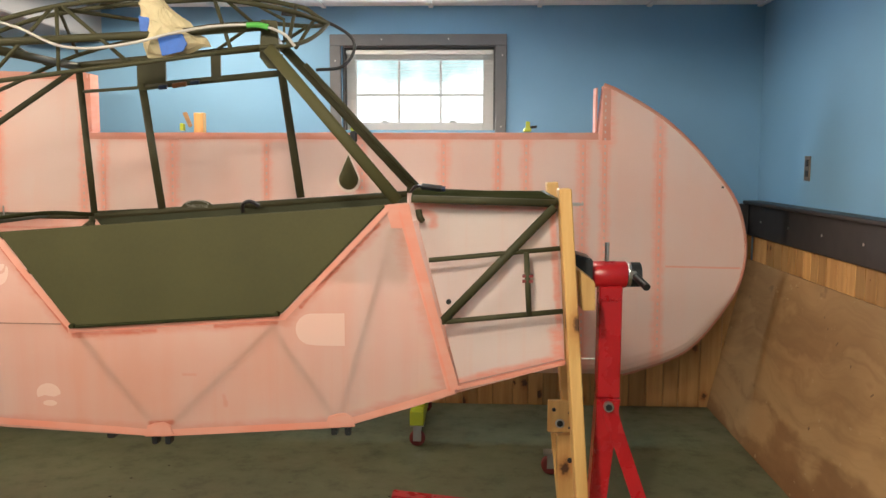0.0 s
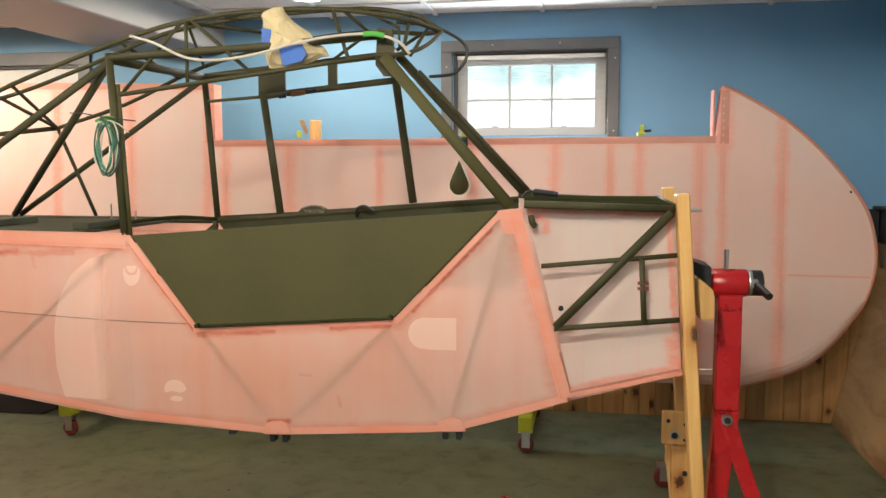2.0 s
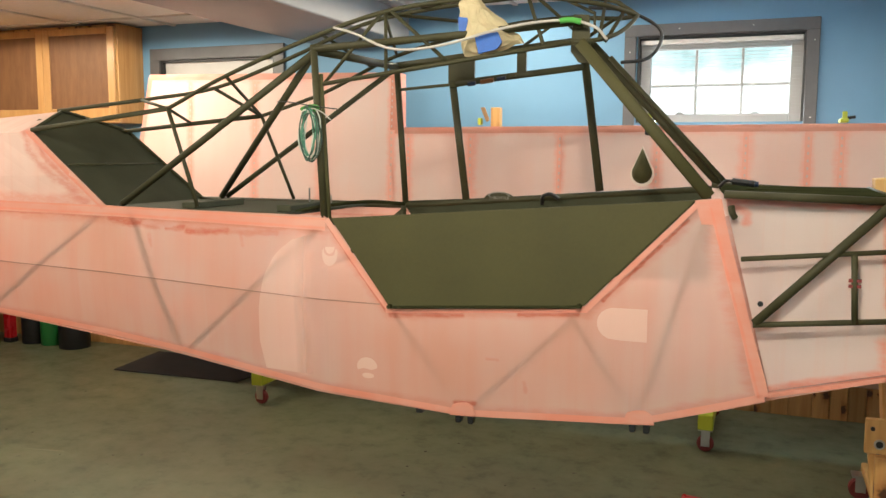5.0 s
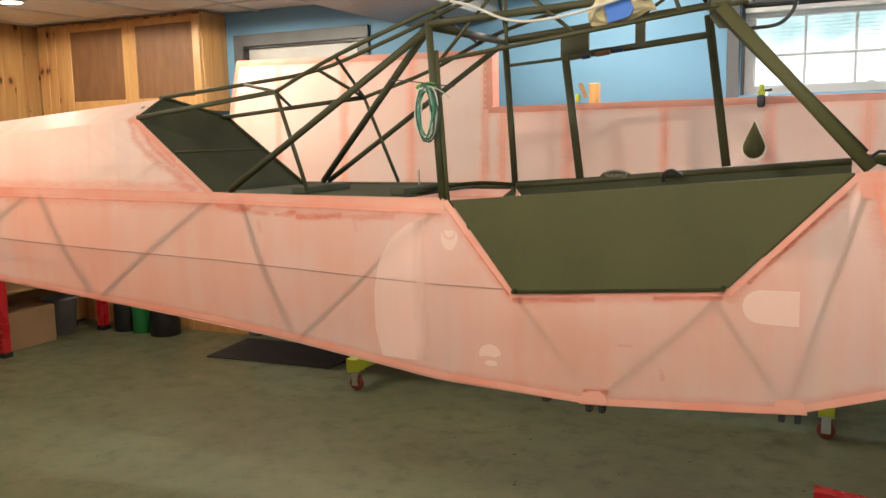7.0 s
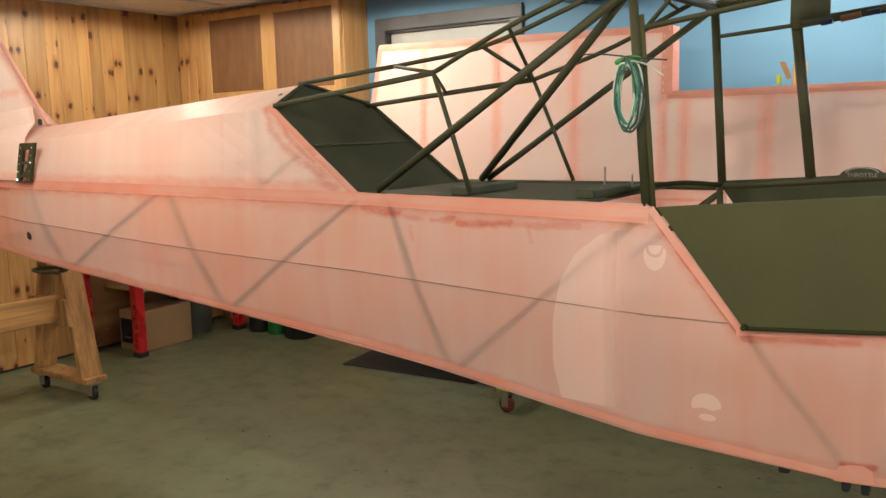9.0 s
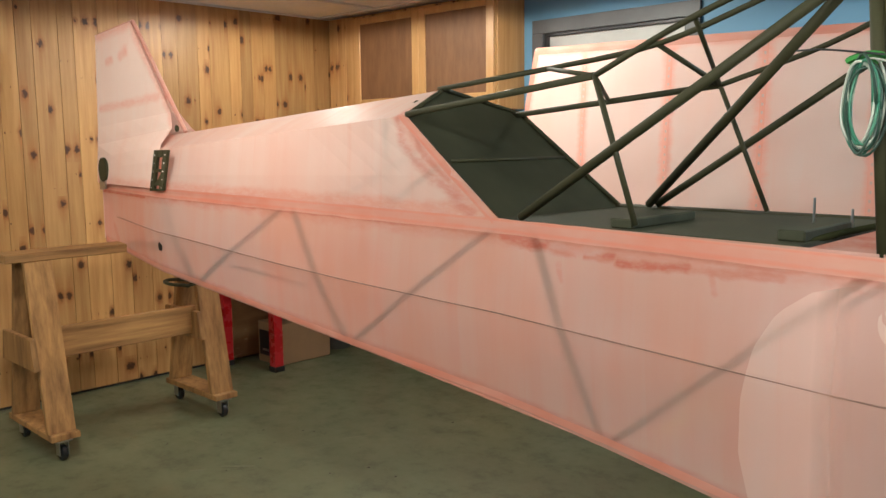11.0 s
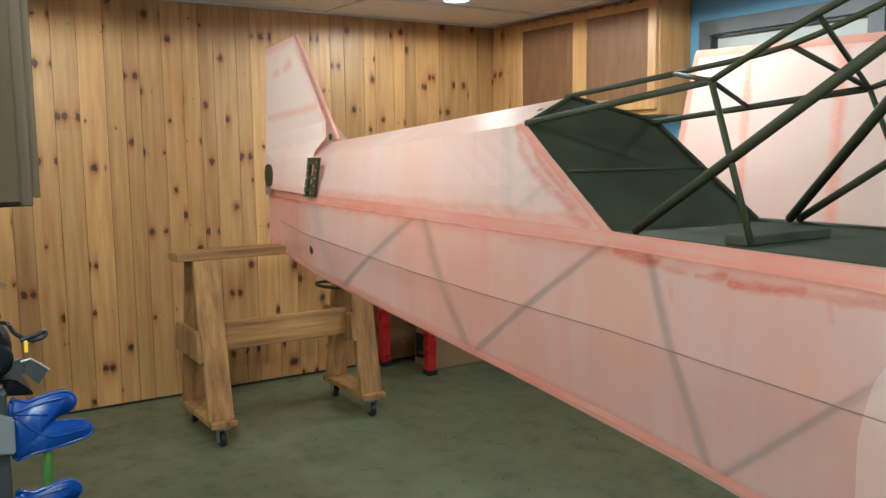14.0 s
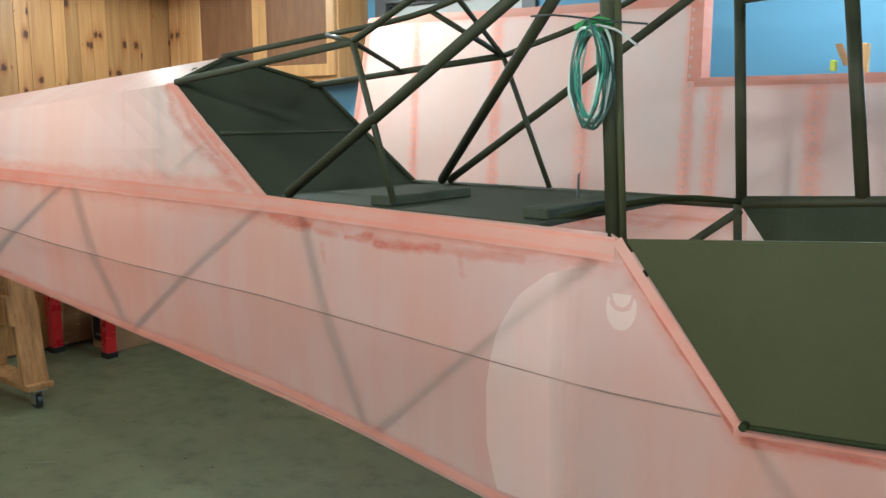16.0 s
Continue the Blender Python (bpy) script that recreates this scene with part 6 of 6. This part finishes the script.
part("tag", bx(-2.412, -2.408, 1.517, 1.523, 1.068, 1.090), simple("yellow_tag", (0.75, 0.5, 0.03), 0.5), lp)

# steel post with a chrome head and blue prongs
hk = thing("prong_rest", "blue pronged rests on a steel post with chrome head", "tool rest")
part("post", bx(-2.425, -2.385, 1.446, 1.479, 0.0, 0.995, bevel=0.003), GREYM, hk)
part("post_strip", bx(-2.383, -2.378, 1.4465, 1.455, 0.30, 0.90, bevel=0.001), CHROME, hk)
part("post_head", bx(-2.43, -2.378, 1.447, 1.480, 0.945, 1.006, bevel=0.005), GREYM, hk)
part("head_cap", lt([(0.015, 1.004), (0.0165, 1.010), (0.0165, 1.016), (0.0125, 1.018), (0.0125, 1.040), (0.0145, 1.042), (0.0145, 1.047), (0.006, 1.050)], (-2.395, 1.459, 0), "z", 20), CHROME, hk, "chrome head cap", True)
part("head_pin", lt([(0.006, 1.048), (0.004, 1.056), (0.004, 1.064), (0.007, 1.066), (0.007, 1.086), (0.004, 1.092)], (-2.395, 1.461, 0), "z", 14), GREYM, hk, "", True)
for dz in (0.0, -0.178):
    part("bracket", prism([(1.458, 0.972 + dz), (1.488, 0.955 + dz), (1.487, 0.890 + dz), (1.455, 0.894 + dz)], "x", -2.384, -2.366, 0.003), GREYP, hk, "grey moulded bracket")
    part("clamp", bx(-2.40, -2.372, 1.438, 1.456, 0.918 + dz, 0.960 + dz, bevel=0.003), GREYM, hk)
    part("clamp_nut", bx(-2.374, -2.362, 1.441, 1.458, 0.897 + dz, 0.917 + dz, bevel=0.002), CHROME, hk, "chrome clamp nut")
    ol = outline2([(1.486, 0.976 + dz), (1.515, 0.973 + dz), (1.551, 0.981 + dz), (1.581, 0.983 + dz), (1.596, 0.973 + dz), (1.598, 0.957 + dz), (1.586, 0.944 + dz), (1.566, 0.938 + dz), (1.558, 0.932 + dz), (1.567, 0.925 + dz), (1.595, 0.923 + dz), (1.618, 0.916 + dz), (1.626, 0.902 + dz), (1.619, 0.889 + dz), (1.593, 0.882 + dz), (1.555, 0.876 + dz), (1.515, 0.872 + dz), (1.486, 0.872 + dz)], 3)
    pr = part("prong", swell(ol, -2.415, 0.012, 2, 0.07, 0.010), BLUEP, hk, "glossy blue moulded prong", True)
    part("rim", tb([(-2.406, y, z) for y, z in ol + ol[:1]], 0.0030, 8), BLUEP, pr, "", True)
    for run_ in ([(1.489, 0.957), (1.53, 0.966), (1.583, 0.973)], [(1.489, 0.955), (1.548, 0.943)], [(1.492, 0.948), (1.545, 0.902), (1.610, 0.903)]):
        part("rib", tb(spline([(-2.402, y, z + dz) for y, z in run_], 4), 0.0020, 8), BLUEP, pr, "", True)
hs = thing("air_hose", "coil of bright green air hose with brass couplings", "hose")
GREENH = simple("green_hose", (0.075, 0.165, 0.026), 0.5, vary=0.35, scale=30)
for k, (y0, y1, zt) in enumerate(((1.302, 1.296, 1.00), (1.324, 1.318, 1.021), (1.342, 1.338, 1.018), (1.363, 1.372, 1.019), (1.378, 1.398, 1.008))):
    pts = [(-2.40 - 0.012 * (k % 2), y0 + (y1 - y0) * 1.2, 0.875), (-2.395, y0 + (y1 - y0) * 0.5, 0.94), (-2.40, y0, zt - 0.012), (-2.43, y0 - 0.003, zt), (-2.47, y0, zt - 0.02), (-2.50, y1, 0.93), (-2.47, y1, 0.87), (-2.40 - 0.012 * (k % 2), y0 + (y1 - y0) * 1.2, 0.875)]
    part("hose_turn", tb(spline(pts, 5), 0.0078, 10), GREENH, hs, "", True)
part("hose_tail", tb(spline([(-2.46, 1.45, 0.86), (-2.43, 1.53, 0.885), (-2.42, 1.546, 0.86), (-2.42, 1.543, 0.80), (-2.42, 1.538, 0.5), (-2.42, 1.50, 0.02)], 5), 0.0088, 10), GREENH, hs, "", True)
for y0, y1, r in ((1.306, 1.329, 0.009), (1.331, 1.345, 0.006), (1.345, 1.362, 0.0075), (1.362, 1.392, 0.0085), (1.392, 1.398, 0.011), (1.398, 1.413, 0.009), (1.413, 1.417, 0.010), (1.417, 1.428, 0.006)):
    part("coupling", tb([(-2.36, y0, 0.989), (-2.36, y1, 0.990)], r, 6 if r > 0.008 else 12), BRASS, hs, "brass coupling")
part("valve_lever", bx(-2.352, -2.346, 1.336, 1.345, 0.982, 1.019, bevel=0.002), BLUEP, hs, "blue valve lever")
mo = thing("steel_motor", "brushed steel motor housing on the tool stand", "motor")
part("housing", lt([(0.075, -0.22), (0.098, -0.21), (0.101, -0.02), (0.098, -0.004), (0.084, 0.012), (0.05, 0.016)], (-2.37, 1.362, 0.822), "y", 36), simple("brushed_steel", (0.17, 0.17, 0.165), 0.42, 0.9, scale=40), mo, "", True)
part("shaft_collar", lt([(0.030, 0.014), (0.030, 0.020), (0.062, 0.022), (0.062, 0.038), (0.03, 0.040)], (-2.37, 1.362, 0.822), "y", 24), BLACK, mo)
part("collar_nut", lt([(0.012, -0.008), (0.012, 0.004)], (-2.345, 1.384, 0.858), "y", 10), CHROME, mo)
part("shaft", tb([(-2.37, 1.40, 0.835), (-2.38, 1.455, 0.842)], 0.004, 10), CHROME, mo)
part("lower_shaft", tb([(-2.37, 1.40, 0.80), (-2.38, 1.455, 0.806)], 0.014, 12), BLACK, mo)
bo = thing("oil_bottle", "clear bottle of amber oil on the motor", "bottle")
part("oil", lt([(0.024, 0), (0.026, 0.004), (0.026, 0.056)], (-2.355, 1.288, 0.922)), simple("amber_oil", (0.30, 0.13, 0.018), 0.12), bo, "amber oil", True)
part("bottle_top", lt([(0.0265, 0.056), (0.0265, 0.066), (0.018, 0.082), (0.008, 0.092), (0.008, 0.115)], (-2.355, 1.288, 0.922)), simple("bottle_plastic", (0.40, 0.39, 0.36), 0.3), bo, "milky plastic neck", True)

# hanging board with a welding helmet
hb = thing("hanging_board", "stack of fibreboard panels hung from the ceiling", "board")
FIBRE = simple("fibreboard", (0.068, 0.047, 0.021), 0.8, vary=0.12, scale=30)
OLD_PLY = wood_mat("grey_plywood_edge", (0.125, 0.088, 0.045), (0.062, 0.042, 0.022), False, 2, rough=0.7, freq=60, run=3.0)
part("panel", bx(-2.49, -2.47, 0.95, 1.535, 1.345, CEIL - 0.002, bevel=0.002), FIBRE, hb)
part("panel", bx(-2.520, -2.499, 0.95, 1.560, 1.335, CEIL - 0.002, bevel=0.002), OLD_PLY, hb, "greyed plywood panel")
part("panel", bx(-2.552, -2.529, 0.95, 1.578, 1.350, CEIL - 0.002, bevel=0.002), OLD_PLY, hb, "greyed plywood panel")
# black sheets paint the shade in the gaps between panels
for xa, xb, yb in ((-2.498, -2.491, 1.52), (-2.528, -2.521, 1.545)):
    part("gap_shade", bx(xa, xb, 0.96, yb, 1.40, CEIL - 0.003), BLACK, hb, "black sheet standing in for shade between the panels")

hm = thing("welding_helmet", "dark welding helmet with yellow lens frame, hung on the board", "helmet", "hung helmets")
bm = bmesh.new()
rows_ = []
for k, (z, ry, d) in enumerate(((1.66, 0.155, 0.10), (1.60, 0.165, 0.125), (1.52, 0.162, 0.135), (1.44, 0.135, 0.125), (1.385, 0.10, 0.10), (1.352, 0.055, 0.06))):
    rows_.append([bm.verts.new((-2.468 + d * math.sin(a) ** 0.7, 1.325 - ry * math.cos(a), z)) for a in np.linspace(0.02, math.pi - 0.02, 15)])
for a, b in zip(rows_, rows_[1:]):
    for k in range(14):
        bm.faces.new((a[k], a[k + 1], b[k + 1], b[k]))
bm.faces.new(rows_[0][::-1])
bm.faces.new(rows_[-1])
part("shell", bm, simple("helmet_shell", (0.010, 0.013, 0.016), 0.45), hm, "dark grey shell", True)
YEL = simple("yellow_plastic", (0.60, 0.255, 0.006), 0.35, vary=0.05)
LENS = simple("dark_lens", (0.003, 0.004, 0.017), 0.5)
LENS.node_tree.nodes["Principled BSDF"].inputs["Specular IOR Level"].default_value = 0.1
fr = [(1.19, 1.585), (1.30, 1.59), (1.40, 1.578), (1.455, 1.56), (1.468, 1.535), (1.462, 1.50), (1.44, 1.455), (1.42, 1.43), (1.40, 1.422), (1.31, 1.422), (1.19, 1.425)]
part("lens_frame", prism(fr, "x", -2.35, -2.318, 0.006), YEL, hm, "yellow lens frame")
part("lens", prism([(1.19, 1.555), (1.30, 1.556), (1.42, 1.545), (1.438, 1.535), (1.41, 1.452), (1.31, 1.447), (1.19, 1.45)], "x", -2.317, -2.313, 0.001), LENS, hm, "dark blue lens")
part("lens_shade", prism([(1.19, 1.553), (1.30, 1.554), (1.42, 1.543), (1.434, 1.535), (1.428, 1.516), (1.30, 1.524), (1.19, 1.526)], "x", -2.3125, -2.3105), BLACK, hm, "black upper lens band")
for k in range(5):
    part("lens_mark", bx(-2.3103, -2.3095, 1.366 + 0.008 * k, 1.372 + 0.008 * k, 1.513, 1.519), GREYP, hm, "worn grey print bar")
part("hook", tb([(-2.472, 1.325, 1.63), (-2.44, 1.325, 1.63)], 0.006, 8), STEEL, hm)
part("side_knob", lt([(0.018, 0), (0.016, 0.02)], (-2.43, 1.482, 1.555), "y", 12), BLACK, hm)
h2 = thing("red_helmet", "glossy red helmet hung above the welding helmet", "helmet", "hung helmets")
bm = bmesh.new()
rows_ = []
for z, ry, d in ((1.86, 0.10, 0.09), (1.80, 0.145, 0.14), (1.73, 0.155, 0.165), (1.675, 0.152, 0.165), (1.655, 0.155, 0.172), (1.630, 0.176, 0.195), (1.597, 0.182, 0.20), (1.582, 0.16, 0.18)):
    rows_.append([bm.verts.new((-2.468 + d * math.sin(a) ** 0.7, 1.325 - ry * math.cos(a), z + 0.012 * math.cos(2 * a))) for a in np.linspace(0.02, math.pi - 0.02, 17)])
for a, b in zip(rows_, rows_[1:]):
    for k in range(16):
        bm.faces.new((a[k], a[k + 1], b[k + 1], b[k]))
bm.faces.new(rows_[0][::-1])
bm.faces.new(rows_[-1])
REDG = simple("candy_red", (0.11, 0.002, 0.006), 0.16, 0.2, vary=0.1)
part("shell", bm, REDG, h2, "glossy red shell", True)
part("visor_rib", tb(spline([(-2.31, 1.23, 1.67), (-2.285, 1.33, 1.675), (-2.30, 1.43, 1.69), (-2.34, 1.462, 1.73)], 5), 0.010, 8), REDG, h2)
part("badge", prism(oval(1.405, 1.606, 0.021, 0.009, 16), "x", -2.284, -2.279), simple("badge_silver", (0.22, 0.22, 0.19), 0.5), h2, "oval silver badge")
for k in range(6):
    part("badge_bar", bx(-2.2788, -2.2780, 1.390 + 0.005 * k, 1.3935 + 0.005 * k, 1.600, 1.606), BLACK, h2, "dark print bar")
part("badge_bar", bx(-2.2788, -2.2780, 1.426, 1.444, 1.602, 1.605), GREYP, h2, "thin pale print bar")

# scuffs and grit on the floor
SCUFF = simple("pale_scuff", (0.20, 0.20, 0.15), 0.7)
GRIT = simple("dark_grit", (0.02, 0.016, 0.012), 0.8)
floor_ob = bpy.data.objects["floor"]
for x0, y0, x1, y1, w in ((-3.93, 3.42, -3.90, 3.52, 0.006), (-3.905, 3.63, -3.83, 3.76, 0.005), (-4.08, 2.91, -4.04, 2.98, 0.008), (-3.99, 3.06, -3.91, 3.15, 0.006), (-4.02, 3.04, -3.95, 3.12, 0.004), (-1.47, 3.89, -1.28, 3.99, 0.004), (-3.2, 3.3, -3.0, 3.34, 0.004), (-2.2, 3.6, -2.12, 3.75, 0.004)):
    d = Vector((y0 - y1, x1 - x0)).normalized() * w / 2
    part("scuff_mark", prism([(x0, y0), ((x0 + x1) / 2 + d.x, (y0 + y1) / 2 + d.y), (x1, y1), ((x0 + x1) / 2 - d.x, (y0 + y1) / 2 - d.y)], "z", 0.0004, 0.0012), SCUFF, floor_ob)
random.seed(23)
for gx, gy in [(-2.69, 3.28), (-4.13, 3.57), (-4.08, 3.6)] + [(random.uniform(-4.6, 1.0), random.uniform(2.9, 4.2)) for k in range(34)]:
    r = random.uniform(0.002, 0.007)
    part("grit_spot", prism([(gx + r * (1 + 0.4 * math.sin(3 * a + gx)) * math.cos(a), gy + r * math.sin(a)) for a in np.linspace(0, 2 * math.pi, 8, endpoint=False)], "z", 0.0004, 0.0016), GRIT, floor_ob)

# ---- pine boards on the west wall, last ----
# black strip for the shadow in the gap below the boards, no real baseboard
structure("baseboard", bx(X0 - 0.0195, X0 - 0.006, 0.95, YB - 0.02, 0.0005, 0.0135), BLACK, "black strip painting the shade in the gap under the boards", "baseboard")
structure("trim", bx(X0 - 0.0015, X0 + 0.010, 1.425, 1.496, 0.012, 1.20, bevel=0.002), OLD_PLY, "narrow dark wooden batten on the pine wall", "trim")
random.seed(11)
meshes = {}
y = 0.95
while y < YB - 0.02:
    wd = random.choice((0.086, 0.098, 0.112, 0.126, 0.138))
    if wd not in meshes:
        bm = prism([(0.0006, 0.0), (wd - 0.0006, 0.0), (wd - 0.0006, 0.0135), (wd - 0.0018, 0.016), (0.0018, 0.016), (0.0006, 0.0135)], "z", 0.0, CEIL - 0.016)
        bmesh.ops.transform(bm, matrix=Matrix(((0, 1, 0, 0), (1, 0, 0, 0), (0, 0, 1, 0), (0, 0, 0, 1))), verts=bm.verts)
        ob = part("board", bm, PINE, wall_l)
        meshes[wd] = ob.data
    else:
        ob = new("board", meshes[wd])
        ob.parent = wall_l
    ob.matrix_basis = Matrix.Translation((X0 - 0.018, y, 0.014))
    y += wd
bm = None
x = DX1 + 0.11
while x < X1 - 0.12:
    wd = random.choice((0.088, 0.10, 0.12))
    key = ("n", wd)
    if key not in meshes:
        ob = part("board", prism([(0.002, 0.0), (wd - 0.002, 0.0), (wd - 0.002, -0.008), (wd - 0.006, -0.011), (0.006, -0.011), (0.002, -0.008)], "z", 0.0, 1.016), PINE, wains)
        meshes[key] = ob.data
    else:
        ob = new("board", meshes[key])
        ob.parent = wains
    ob.matrix_basis = Matrix.Translation((x, YB - 0.0125, 0.002))
    x += wd
y = 3.0
while y < YB - 0.12:
    wd = random.choice((0.088, 0.10, 0.12))
    key = ("e", wd)
    if key not in meshes:
        ob = part("board", bx(-0.010, 0.0, 0.002, wd - 0.002, 0.0, 1.004, bevel=0.002), PINE, wains_e)
        meshes[key] = ob.data
    else:
        ob = new("board", meshes[key])
        ob.parent = wains_e
    ob.matrix_basis = Matrix.Translation((X1 - 0.0205, y, 0.002))
    y += wd
